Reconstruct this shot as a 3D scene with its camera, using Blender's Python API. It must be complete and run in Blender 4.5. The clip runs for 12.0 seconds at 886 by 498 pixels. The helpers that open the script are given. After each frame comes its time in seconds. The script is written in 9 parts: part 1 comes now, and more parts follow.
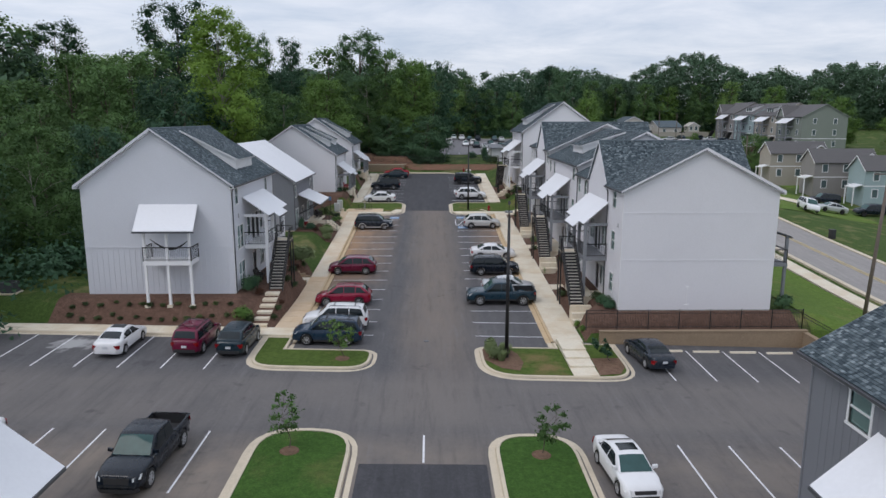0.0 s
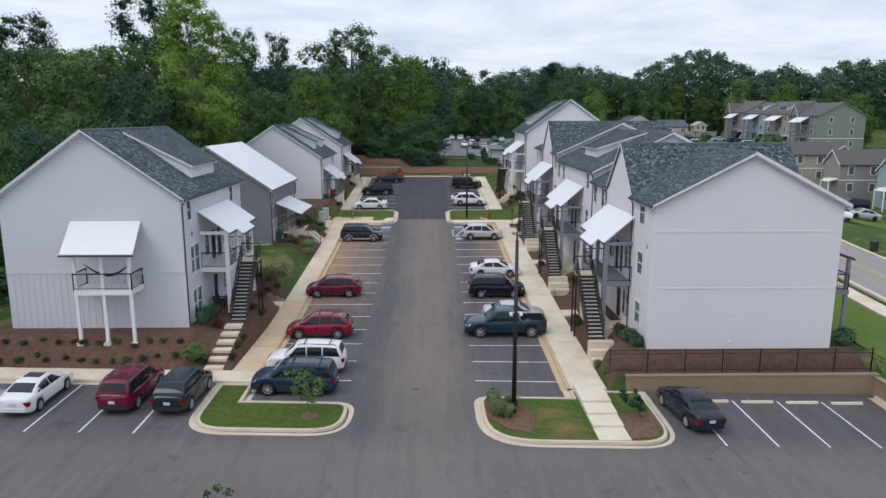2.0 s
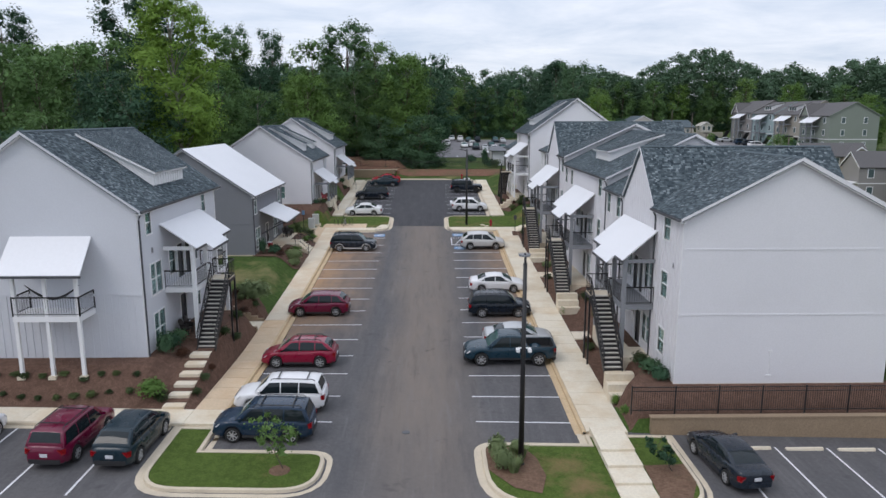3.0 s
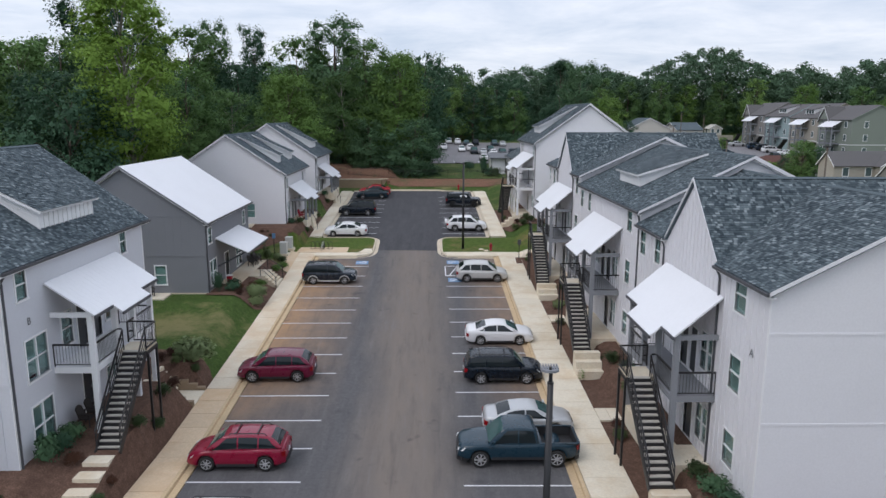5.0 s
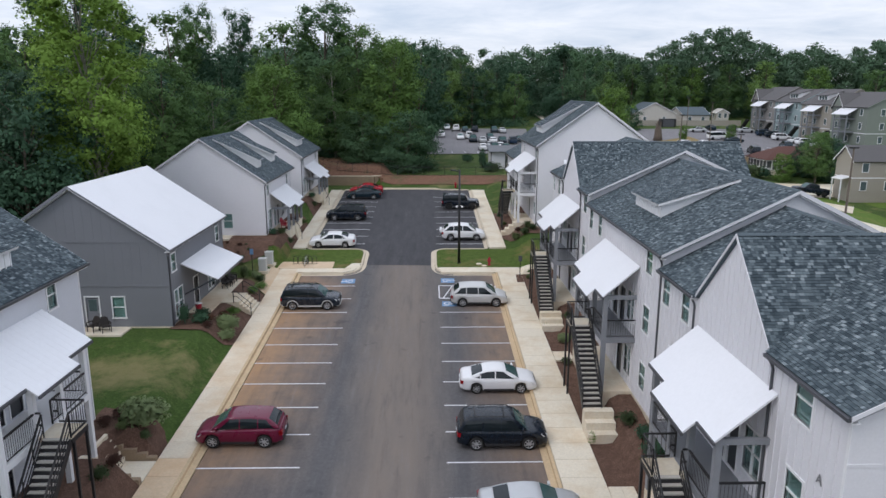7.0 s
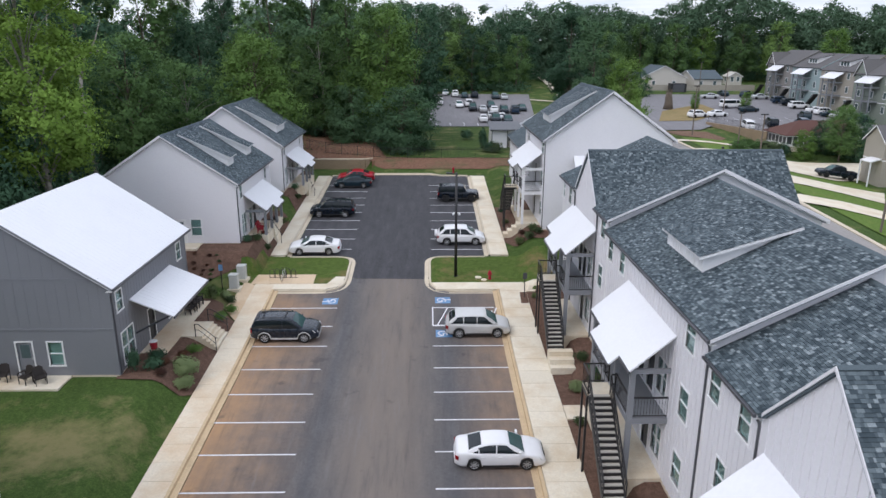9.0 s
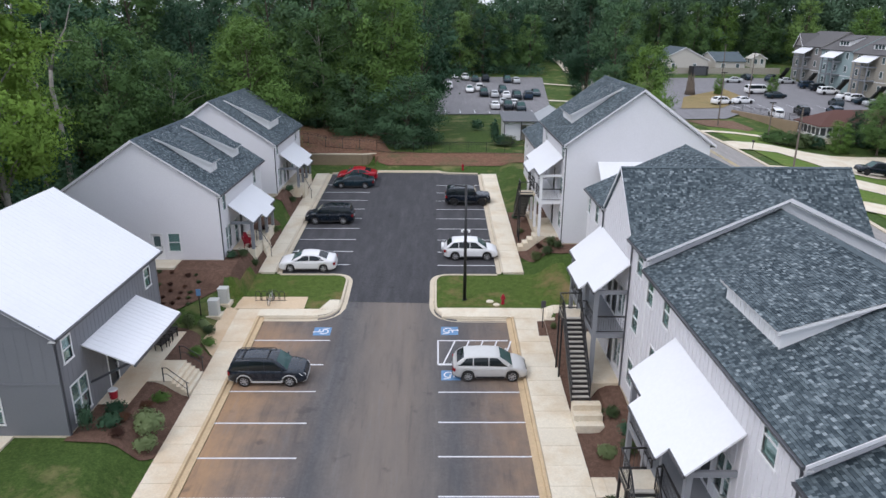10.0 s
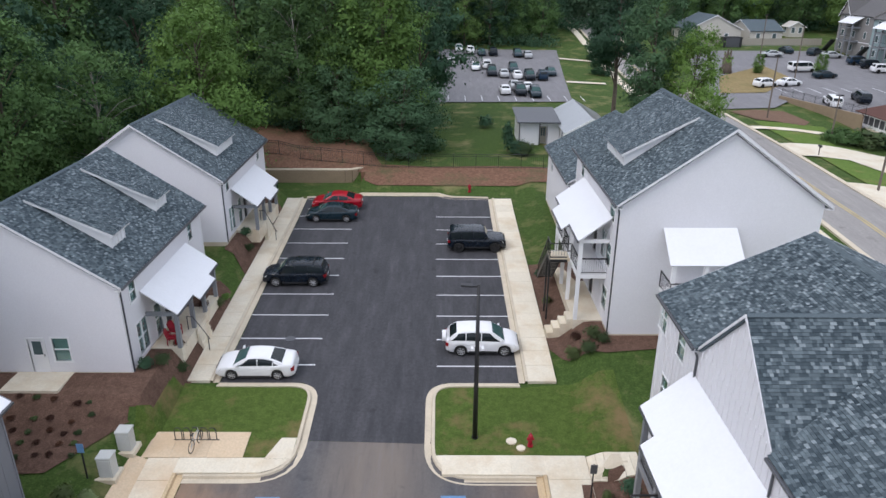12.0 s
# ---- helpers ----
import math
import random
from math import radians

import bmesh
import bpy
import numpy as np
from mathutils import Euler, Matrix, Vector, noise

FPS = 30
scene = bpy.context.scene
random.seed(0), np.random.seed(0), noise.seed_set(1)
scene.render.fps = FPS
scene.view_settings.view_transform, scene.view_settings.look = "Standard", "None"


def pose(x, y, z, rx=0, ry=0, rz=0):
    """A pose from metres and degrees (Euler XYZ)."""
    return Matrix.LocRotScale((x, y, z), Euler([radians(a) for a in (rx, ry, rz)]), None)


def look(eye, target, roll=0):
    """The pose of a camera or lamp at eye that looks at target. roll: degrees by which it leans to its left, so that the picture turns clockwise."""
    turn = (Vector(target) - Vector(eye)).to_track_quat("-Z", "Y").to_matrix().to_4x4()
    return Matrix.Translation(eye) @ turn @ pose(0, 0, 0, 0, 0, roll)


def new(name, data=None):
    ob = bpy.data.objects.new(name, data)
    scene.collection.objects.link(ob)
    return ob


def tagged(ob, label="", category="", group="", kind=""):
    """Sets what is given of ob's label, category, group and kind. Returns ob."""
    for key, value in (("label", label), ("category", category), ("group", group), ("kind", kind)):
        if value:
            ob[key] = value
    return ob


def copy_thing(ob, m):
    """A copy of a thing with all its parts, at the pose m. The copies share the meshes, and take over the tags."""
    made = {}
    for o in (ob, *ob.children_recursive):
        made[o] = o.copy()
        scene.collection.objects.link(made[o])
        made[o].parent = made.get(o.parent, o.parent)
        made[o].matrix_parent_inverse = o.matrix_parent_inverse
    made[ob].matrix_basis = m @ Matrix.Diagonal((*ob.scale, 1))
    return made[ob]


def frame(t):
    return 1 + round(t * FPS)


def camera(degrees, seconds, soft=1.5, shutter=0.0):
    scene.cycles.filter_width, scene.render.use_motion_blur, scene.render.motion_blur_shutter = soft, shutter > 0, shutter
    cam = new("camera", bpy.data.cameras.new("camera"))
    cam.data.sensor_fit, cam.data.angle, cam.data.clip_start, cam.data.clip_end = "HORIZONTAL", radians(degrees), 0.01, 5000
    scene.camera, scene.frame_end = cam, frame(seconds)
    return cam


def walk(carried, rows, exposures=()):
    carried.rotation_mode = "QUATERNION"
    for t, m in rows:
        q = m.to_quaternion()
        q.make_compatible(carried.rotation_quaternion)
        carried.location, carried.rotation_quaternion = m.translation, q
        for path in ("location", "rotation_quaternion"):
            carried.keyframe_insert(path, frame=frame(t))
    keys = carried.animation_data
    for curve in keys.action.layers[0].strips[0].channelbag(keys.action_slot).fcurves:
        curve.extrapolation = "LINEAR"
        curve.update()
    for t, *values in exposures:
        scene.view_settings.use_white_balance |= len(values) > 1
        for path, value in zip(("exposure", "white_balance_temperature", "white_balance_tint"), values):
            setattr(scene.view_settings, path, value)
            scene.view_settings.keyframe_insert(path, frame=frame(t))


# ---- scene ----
cam = camera(65.5, 12.0)
PATH = [
    (0, (-0.064, 0.82, 16.125), (-0.029, 2.784, 15.75), 0.1),
    (0.5, (0.051, 3.098, 16.132), (0.086, 5.062, 15.757), 0.0),
    (1, (0.161, 5.244, 16.123), (0.197, 7.208, 15.748), 0.0),
    (1.5, (0.303, 7.405, 16.098), (0.34, 9.369, 15.723), 0.0),
    (2, (0.484, 9.648, 16.065), (0.521, 11.612, 15.689), 0.0),
    (2.5, (0.653, 12.29, 16.047), (0.69, 14.254, 15.671), 0.1),
    (3, (0.856, 15.288, 16.032), (0.892, 17.252, 15.657), -0.0),
    (5, (1.575, 26.31, 17.037), (1.617, 28.273, 16.657), 0.2),
    (5.5, (1.764, 28.393, 17.731), (1.806, 30.356, 17.349), 0.2),
    (6, (1.871, 29.998, 18.252), (1.916, 31.959, 17.865), 0.3),
    (6.5, (2.072, 31.437, 18.756), (2.114, 33.394, 18.343), 0.2),
    (8.5, (2.676, 38.134, 21.693), (2.719, 40.06, 21.154), 0.1),
    (9, (2.846, 41.081, 22.458), (2.888, 42.997, 21.886), 0.2),
    (9.5, (3.024, 44.389, 23.17), (3.065, 46.295, 22.566), 0.1),
    (10, (3.095, 48.415, 23.629), (3.111, 50.311, 22.995), 0.3),
    (10.5, (3.189, 52.594, 23.819), (3.2, 54.481, 23.156), 0.2),
    (11, (3.182, 57.136, 24.581), (3.195, 59.012, 23.887), 0.4),
    (11.5, (3.187, 61.941, 25.686), (3.199, 63.807, 24.965), 0.4),
    (12, (3.275, 66.628, 26.321), (3.284, 68.482, 25.571), 0.3),
]
EXPOSURE = [(0, -0.06, 6420, 14), (1, 0.08, 6420, 14), (2, 0.12, 6420, 14), (3, 0.12, 6420, 14), (5, 0.12, 6420, 14), (6.5, 0.12, 6420, 14), (9.0, 0.35, 6400, 15), (10.0, 0.40, 6400, 15), (11.0, 0.36, 6400, 15), (12, 0.43, 6400, 15)]
walk(cam, [(t, look(eye, target, roll)) for t, eye, target, roll in PATH], EXPOSURE)

SKY_LOW, SKY_HIGH, SUN_POWER = 0.98, 1.30, 0.8

# ---- world, sun and sky ----
world = bpy.data.worlds.new("world")
scene.world = world
world.use_nodes = True
wt = world.node_tree
wt.nodes.clear()


def wnode(kind, **props):
    n = wt.nodes.new(kind)
    for key, value in props.items():
        if key in n.inputs:
            n.inputs[key].default_value = value
    return n


sky = wt.nodes.new("ShaderNodeTexSky")
sky.sky_type = "NISHITA"
sky.sun_disc = False
sky.sun_elevation = radians(52)
sky.sun_rotation = radians(-70)
sky_bg = wnode("ShaderNodeBackground", Strength=0.11)
wt.links.new(sky.outputs[0], sky_bg.inputs[0])
wc = wt.nodes.new("ShaderNodeTexCoord")
wsep = wt.nodes.new("ShaderNodeSeparateXYZ")
wt.links.new(wc.outputs["Generated"], wsep.inputs[0])
# flat cloud sheet: the direction divided by its height, so that the streaks lie level near the horizon
wz = wt.nodes.new("ShaderNodeMath")
wz.operation = "ADD"
wz.inputs[1].default_value = 0.10
wt.links.new(wsep.outputs[2], wz.inputs[0])
wzm = wt.nodes.new("ShaderNodeMath")
wzm.operation = "MAXIMUM"
wzm.inputs[1].default_value = 0.03
wt.links.new(wz.outputs[0], wzm.inputs[0])
wcomb = wt.nodes.new("ShaderNodeCombineXYZ")
for axis in (0, 1):
    d = wt.nodes.new("ShaderNodeMath")
    d.operation = "DIVIDE"
    wt.links.new(wsep.outputs[axis], d.inputs[0])
    wt.links.new(wzm.outputs[0], d.inputs[1])
    wt.links.new(d.outputs[0], wcomb.inputs[axis])
wn = wnode("ShaderNodeTexNoise", Scale=1.1, Detail=9.0, Roughness=0.62, Distortion=0.35)
wt.links.new(wcomb.outputs[0], wn.inputs["Vector"])
wr = wt.nodes.new("ShaderNodeValToRGB")
wr.color_ramp.elements[0].position = 0.30
wr.color_ramp.elements[0].color = (0.57, 0.665, 0.79, 1)
wr.color_ramp.elements[1].position = 0.66
wr.color_ramp.elements[1].color = (0.87, 0.92, 0.985, 1)
wt.links.new(wn.outputs[0], wr.inputs[0])
wup = wt.nodes.new("ShaderNodeMapRange")
wup.inputs["From Min"].default_value = 0.0
wup.inputs["From Max"].default_value = 1.0
wup.inputs["To Min"].default_value = SKY_LOW
wup.inputs["To Max"].default_value = SKY_HIGH
wt.links.new(wsep.outputs[2], wup.inputs[0])
cloud_bg = wt.nodes.new("ShaderNodeBackground")
wt.links.new(wr.outputs[0], cloud_bg.inputs[0])
wt.links.new(wup.outputs[0], cloud_bg.inputs[1])
wmix = wnode("ShaderNodeMixShader", Fac=0.86)
wt.links.new(sky_bg.outputs[0], wmix.inputs[1])
wt.links.new(cloud_bg.outputs[0], wmix.inputs[2])
wout = wt.nodes.new("ShaderNodeOutputWorld")
wt.links.new(wmix.outputs[0], wout.inputs[0])

sun_data = bpy.data.lights.new("sun", "SUN")
sun_data.energy = SUN_POWER
sun_data.angle = radians(28)
sun_data.color = (1.0, 0.95, 0.88)
sun = new("sun", sun_data)
sun.matrix_world = look((-60, 10, 90), (0, 60, 0))


# ---- materials ----
def nodes_of(name):
    m = bpy.data.materials.new(name)
    m.use_nodes = True
    nt = m.node_tree
    return m, nt, nt.nodes["Principled BSDF"]


def add(nt, kind, **props):
    n = nt.nodes.new(kind)
    for key, value in props.items():
        if key in n.inputs:
            n.inputs[key].default_value = value
    return n


def mixed(nt, fac, a, b, blend="MIX"):
    n = nt.nodes.new("ShaderNodeMix")
    n.data_type, n.blend_type = "RGBA", blend
    for sock, value in ((n.inputs[0], fac), (n.inputs[6], a), (n.inputs[7], b)):
        if hasattr(value, "links"):
            nt.links.new(value, sock)
        else:
            sock.default_value = value if isinstance(value, (int, float)) else (*value, 1)
    return n.outputs[2]


def maths(nt, op, a, b=0.0, c=None, clamp=False):
    n = nt.nodes.new("ShaderNodeMath")
    n.operation, n.use_clamp = op, clamp
    for sock, value in zip(n.inputs, (a, b, c)):
        if value is None:
            continue
        if hasattr(value, "links"):
            nt.links.new(value, sock)
        else:
            sock.default_value = value
    return n.outputs[0]


def noise_of(nt, scale, detail=4.0, rough=0.55, vec=None, stretch=None):
    n = add(nt, "ShaderNodeTexNoise", Scale=scale, Detail=detail, Roughness=rough)
    c = nt.nodes.new("ShaderNodeTexCoord")
    out = vec or c.outputs["Object"]
    if stretch:
        mp = nt.nodes.new("ShaderNodeMapping")
        mp.inputs["Scale"].default_value = stretch
        nt.links.new(out, mp.inputs[0])
        out = mp.outputs[0]
    nt.links.new(out, n.inputs["Vector"])
    return n.outputs[0]


def ramped(nt, value, lo, hi, a=0.0, b=1.0):
    n = nt.nodes.new("ShaderNodeMapRange")
    n.clamp = True
    for key, v in (("From Min", lo), ("From Max", hi), ("To Min", a), ("To Max", b)):
        n.inputs[key].default_value = v
    nt.links.new(value, n.inputs[0])
    return n.outputs[0]


def bumped(nt, p, height, strength, distance):
    b = add(nt, "ShaderNodeBump", Strength=strength, Distance=distance)
    nt.links.new(height, b.inputs["Height"])
    nt.links.new(b.outputs[0], p.inputs["Normal"])


def shade(c, k):
    return tuple(v * k for v in c)


def plain(name, colour, rough=0.6, metal=0.0, grain=30.0, vary=0.12, bump=0.15, dist=0.004, stain=0.25, stain_scale=0.35, per_object=0.0, stain_col=None):
    """A painted, cast or sawn surface: fine grain, larger stains, slight relief."""
    m, nt, p = nodes_of(name)
    g = noise_of(nt, grain, 5.0)
    s = noise_of(nt, stain_scale, 5.0, 0.65)
    col = mixed(nt, ramped(nt, g, 0.3, 0.7), shade(colour, 1 - vary), shade(colour, 1 + vary))
    col = mixed(nt, ramped(nt, s, 0.45, 0.75, 0, stain), col, stain_col or shade(colour, 0.62))
    if per_object:
        info = nt.nodes.new("ShaderNodeObjectInfo")
        col = mixed(nt, ramped(nt, info.outputs["Random"], 0, 1, 0, per_object), col, shade(colour, 0.55))
    nt.links.new(col, p.inputs["Base Color"])
    nt.links.new(ramped(nt, g, 0.3, 0.7, max(0.02, rough - 0.08), min(1, rough + 0.08)), p.inputs["Roughness"])
    p.inputs["Metallic"].default_value = metal
    if bump:
        bumped(nt, p, g, bump, dist)
    return m


LANE, LANE_COL = 1.0, (0.198, 0.164, 0.138)


def asphalt(name, dark, light, clay, clay_amount):
    m, nt, p = nodes_of(name)
    c = nt.nodes.new("ShaderNodeTexCoord")
    sp = nt.nodes.new("ShaderNodeSeparateXYZ")
    nt.links.new(c.outputs["Object"], sp.inputs[0])
    fine = noise_of(nt, 60, 4.0)
    gritty = noise_of(nt, 5.0, 8.0, 0.8)
    mid = noise_of(nt, 0.9, 6.0, 0.6, stretch=(1.6, 0.35, 1))
    big = noise_of(nt, 0.13, 5.0, 0.6)
    blot = noise_of(nt, 0.42, 5.0, 0.62)
    col = mixed(nt, ramped(nt, mid, 0.3, 0.72), dark, light)
    col = mixed(nt, ramped(nt, fine, 0.35, 0.7, 0, 0.35), col, shade(light, 1.35))
    col = mixed(nt, ramped(nt, gritty, 0.38, 0.64, 0, 0.5), col, shade(dark, 0.72))
    # washed-in clay lies along the kerbs of the parking bays
    left = ramped(nt, sp.outputs[0], -3.4, -8.6)
    right = ramped(nt, sp.outputs[0], 4.2, 8.0, 0, 0.75)
    along = maths(nt, "MULTIPLY", ramped(nt, sp.outputs[1], 58, 68), ramped(nt, sp.outputs[1], 97, 90))
    silt = maths(nt, "MULTIPLY", maths(nt, "MAXIMUM", left, right), along)
    patch = ramped(nt, maths(nt, "ADD", blot, maths(nt, "MULTIPLY", mid, 0.4)), 0.58, 0.90)
    silt = maths(nt, "MULTIPLY", maths(nt, "MULTIPLY", silt, maths(nt, "ADD", maths(nt, "MULTIPLY", patch, 0.62), 0.50)), clay_amount, clamp=True)
    col = mixed(nt, silt, col, clay)
    # fresh orange clay lies thickest at the foot of the kerb
    foot = maths(nt, "MULTIPLY", maths(nt, "MULTIPLY", ramped(nt, sp.outputs[0], -7.4, -9.4), ramped(nt, mid, 0.25, 0.65, 0.35, 1.0)), along)
    col = mixed(nt, maths(nt, "MULTIPLY", foot, 0.62 * clay_amount), col, (0.43, 0.245, 0.115))
    # the driven lane is worn paler and browner than the bays
    wob = maths(nt, "MULTIPLY", maths(nt, "SUBTRACT", big, 0.5), 3.0)
    off = maths(nt, "ABSOLUTE", maths(nt, "ADD", maths(nt, "SUBTRACT", sp.outputs[0], 0.4), wob))
    lane = maths(nt, "MULTIPLY", ramped(nt, off, 3.6, 1.2), ramped(nt, sp.outputs[1], 30, 50))
    lane = maths(nt, "MULTIPLY", lane, ramped(nt, mid, 0.2, 0.8, 0.55, 1.0))
    col = mixed(nt, maths(nt, "MULTIPLY", lane, LANE * clay_amount), col, LANE_COL)
    track = maths(nt, "ABSOLUTE", maths(nt, "SUBTRACT", maths(nt, "ABSOLUTE", maths(nt, "SUBTRACT", sp.outputs[0], 0.3)), 1.5))
    col = mixed(nt, maths(nt, "MULTIPLY", ramped(nt, track, 0.5, 0.1, 0, 0.25 * clay_amount), ramped(nt, mid, 0.4, 0.7)), col, shade(dark, 0.7))
    # the cross aisle of the front lot is paler, and something pale was once spilt in a bay
    aisle = maths(nt, "MULTIPLY", ramped(nt, sp.outputs[1], 31.5, 34.5), ramped(nt, sp.outputs[1], 42.0, 39.5))
    aisle = maths(nt, "MULTIPLY", aisle, ramped(nt, big, 0.30, 0.60, 0.45, 1.0))
    col = mixed(nt, maths(nt, "MULTIPLY", aisle, 0.60 * clay_amount), col, (0.190, 0.170, 0.155))
    bays = maths(nt, "MULTIPLY", ramped(nt, sp.outputs[1], 33.5, 31.0), ramped(nt, blot, 0.30, 0.62, 0.35, 1.0))
    bays = maths(nt, "MULTIPLY", bays, ramped(nt, sp.outputs[0], 4, -9, 0.6, 1.0))
    col = mixed(nt, maths(nt, "MULTIPLY", bays, 0.92 * clay_amount), col, (0.235, 0.196, 0.162))
    dx = maths(nt, "DIVIDE", maths(nt, "ADD", sp.outputs[0], 23.8), 1.7)
    dy = maths(nt, "DIVIDE", maths(nt, "SUBTRACT", sp.outputs[1], 45.2), 1.5)
    far = maths(nt, "SQRT", maths(nt, "ADD", maths(nt, "MULTIPLY", dx, dx), maths(nt, "MULTIPLY", dy, dy)))
    spill = ramped(nt, maths(nt, "SUBTRACT", maths(nt, "MULTIPLY", noise_of(nt, 1.3, 6.0, 0.6), 1.9), far), 0.05, 0.45)
    col = mixed(nt, maths(nt, "MULTIPLY", spill, 0.75 * clay_amount), col, (0.46, 0.46, 0.46))
    spots = noise_of(nt, 0.75, 3.0)
    col = mixed(nt, ramped(nt, spots, 0.64, 0.74, 0, 0.42), col, shade(dark, 0.45))
    scuff = noise_of(nt, 0.8, 7.0, 0.7, stretch=(2.6, 0.22, 1))
    col = mixed(nt, ramped(nt, scuff, 0.52, 0.72, 0, 0.38), col, shade(dark, 0.62))
    col = mixed(nt, ramped(nt, scuff, 0.44, 0.30, 0, 0.22), col, shade(light, 1.7))
    nt.links.new(col, p.inputs["Base Color"])
    nt.links.new(ramped(nt, mid, 0.3, 0.7, 0.78, 0.93), p.inputs["Roughness"])
    bumped(nt, p, fine, 0.35, 0.01)
    return m


def grass_like(name, a, b, c_dry, dry_amount, fine=9.0, worn=None):
    m, nt, p = nodes_of(name)
    f = noise_of(nt, fine, 6.0, 0.7)
    g = noise_of(nt, 2.6, 9.0, 0.78)
    d = noise_of(nt, 0.34, 6.0, 0.65)
    col = mixed(nt, ramped(nt, f, 0.32, 0.7), a, b)
    col = mixed(nt, ramped(nt, g, 0.42, 0.66, 0, 0.65), col, shade(a, 0.6))
    col = mixed(nt, ramped(nt, d, 0.52, 0.70, 0, dry_amount), col, c_dry)
    if worn:
        # one broad worn patch: middle and half breadths
        c = nt.nodes.new("ShaderNodeTexCoord")
        sp = nt.nodes.new("ShaderNodeSeparateXYZ")
        nt.links.new(c.outputs["Object"], sp.inputs[0])
        dx = maths(nt, "DIVIDE", maths(nt, "SUBTRACT", sp.outputs[0], worn[0]), worn[2])
        dy = maths(nt, "DIVIDE", maths(nt, "SUBTRACT", sp.outputs[1], worn[1]), worn[3])
        away = maths(nt, "SQRT", maths(nt, "ADD", maths(nt, "MULTIPLY", dx, dx), maths(nt, "MULTIPLY", dy, dy)))
        near = ramped(nt, maths(nt, "ADD", away, maths(nt, "MULTIPLY", maths(nt, "SUBTRACT", noise_of(nt, 0.8, 6.0, 0.7), 0.5), 2.2)), 1.15, 0.25, 0, 0.8)
        col = mixed(nt, near, col, c_dry)
    nt.links.new(col, p.inputs["Base Color"])
    p.inputs["Roughness"].default_value = 0.95
    p.inputs["Specular IOR Level"].default_value = 0.15
    bumped(nt, p, f, 0.9, 0.05)
    return m


def shingle_mat(name, a, b, light):
    m, nt, p = nodes_of(name)
    geo = nt.nodes.new("ShaderNodeNewGeometry")
    r = geo.outputs["Random Per Island"]
    f = noise_of(nt, 45, 3.0)
    big = noise_of(nt, 0.5, 4.0)
    dark = maths(nt, "POWER", r, 1.35)
    col = mixed(nt, dark, a, b)
    col = mixed(nt, ramped(nt, r, 0.88, 1.0, 0, 0.8), col, light)
    col = mixed(nt, ramped(nt, f, 0.35, 0.7, 0, 0.45), col, shade(a, 0.6))
    col = mixed(nt, ramped(nt, big, 0.4, 0.75, 0, 0.3), col, shade(b, 0.7))
    nt.links.new(col, p.inputs["Base Color"])
    p.inputs["Roughness"].default_value = 0.92
    p.inputs["Specular IOR Level"].default_value = 0.25
    bumped(nt, p, f, 0.4, 0.006)
    return m


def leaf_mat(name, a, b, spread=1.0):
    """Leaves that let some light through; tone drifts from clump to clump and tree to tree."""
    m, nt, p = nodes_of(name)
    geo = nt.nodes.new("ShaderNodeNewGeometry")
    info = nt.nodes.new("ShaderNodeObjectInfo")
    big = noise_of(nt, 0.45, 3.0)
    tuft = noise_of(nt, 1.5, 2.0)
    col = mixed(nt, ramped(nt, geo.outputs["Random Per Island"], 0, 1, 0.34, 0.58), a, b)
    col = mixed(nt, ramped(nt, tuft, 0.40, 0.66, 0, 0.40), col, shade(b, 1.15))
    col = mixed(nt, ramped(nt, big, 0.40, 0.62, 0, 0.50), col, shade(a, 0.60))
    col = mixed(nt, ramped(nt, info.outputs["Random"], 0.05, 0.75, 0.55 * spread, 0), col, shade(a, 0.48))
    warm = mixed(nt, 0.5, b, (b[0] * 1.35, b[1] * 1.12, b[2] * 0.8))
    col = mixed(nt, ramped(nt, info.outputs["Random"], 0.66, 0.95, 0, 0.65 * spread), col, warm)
    nt.links.new(col, p.inputs["Base Color"])
    p.inputs["Roughness"].default_value = 0.7
    p.inputs["Specular IOR Level"].default_value = 0.2
    tl = nt.nodes.new("ShaderNodeBsdfTranslucent")
    nt.links.new(mixed(nt, 0.5, col, shade(b, 1.2)), tl.inputs[0])
    mx = add(nt, "ShaderNodeMixShader")
    mx.inputs[0].default_value = 0.25
    nt.links.new(p.outputs[0], mx.inputs[1])
    nt.links.new(tl.outputs[0], mx.inputs[2])
    nt.links.new(mx.outputs[0], nt.nodes["Material Output"].inputs[0])
    return m


def glass_mat(name, tint, rough=0.05):
    """Dark glazing with the gloss of a pane."""
    m, nt, p = nodes_of(name)
    n = noise_of(nt, 1.7, 2.0)
    nt.links.new(mixed(nt, n, shade(tint, 0.7), shade(tint, 1.3)), p.inputs["Base Color"])
    p.inputs["Roughness"].default_value = rough
    p.inputs["Specular IOR Level"].default_value = 0.22
    return m


def paint_mat(name, colour, rough=0.28, metal=0.0, coat=0.6):
    m, nt, p = nodes_of(name)
    n = noise_of(nt, 3.0, 4.0, 0.6)
    nt.links.new(mixed(nt, ramped(nt, n, 0.4, 0.8, 0, 0.2), colour, shade(colour, 0.75)), p.inputs["Base Color"])
    nt.links.new(ramped(nt, n, 0.3, 0.8, rough, rough + 0.15), p.inputs["Roughness"])
    p.inputs["Metallic"].default_value = metal
    p.inputs["Coat Weight"].default_value = coat
    p.inputs["Specular IOR Level"].default_value = 0.22
    p.inputs["Coat Roughness"].default_value = 0.05
    p.inputs["Coat IOR"].default_value = 1.45
    return m


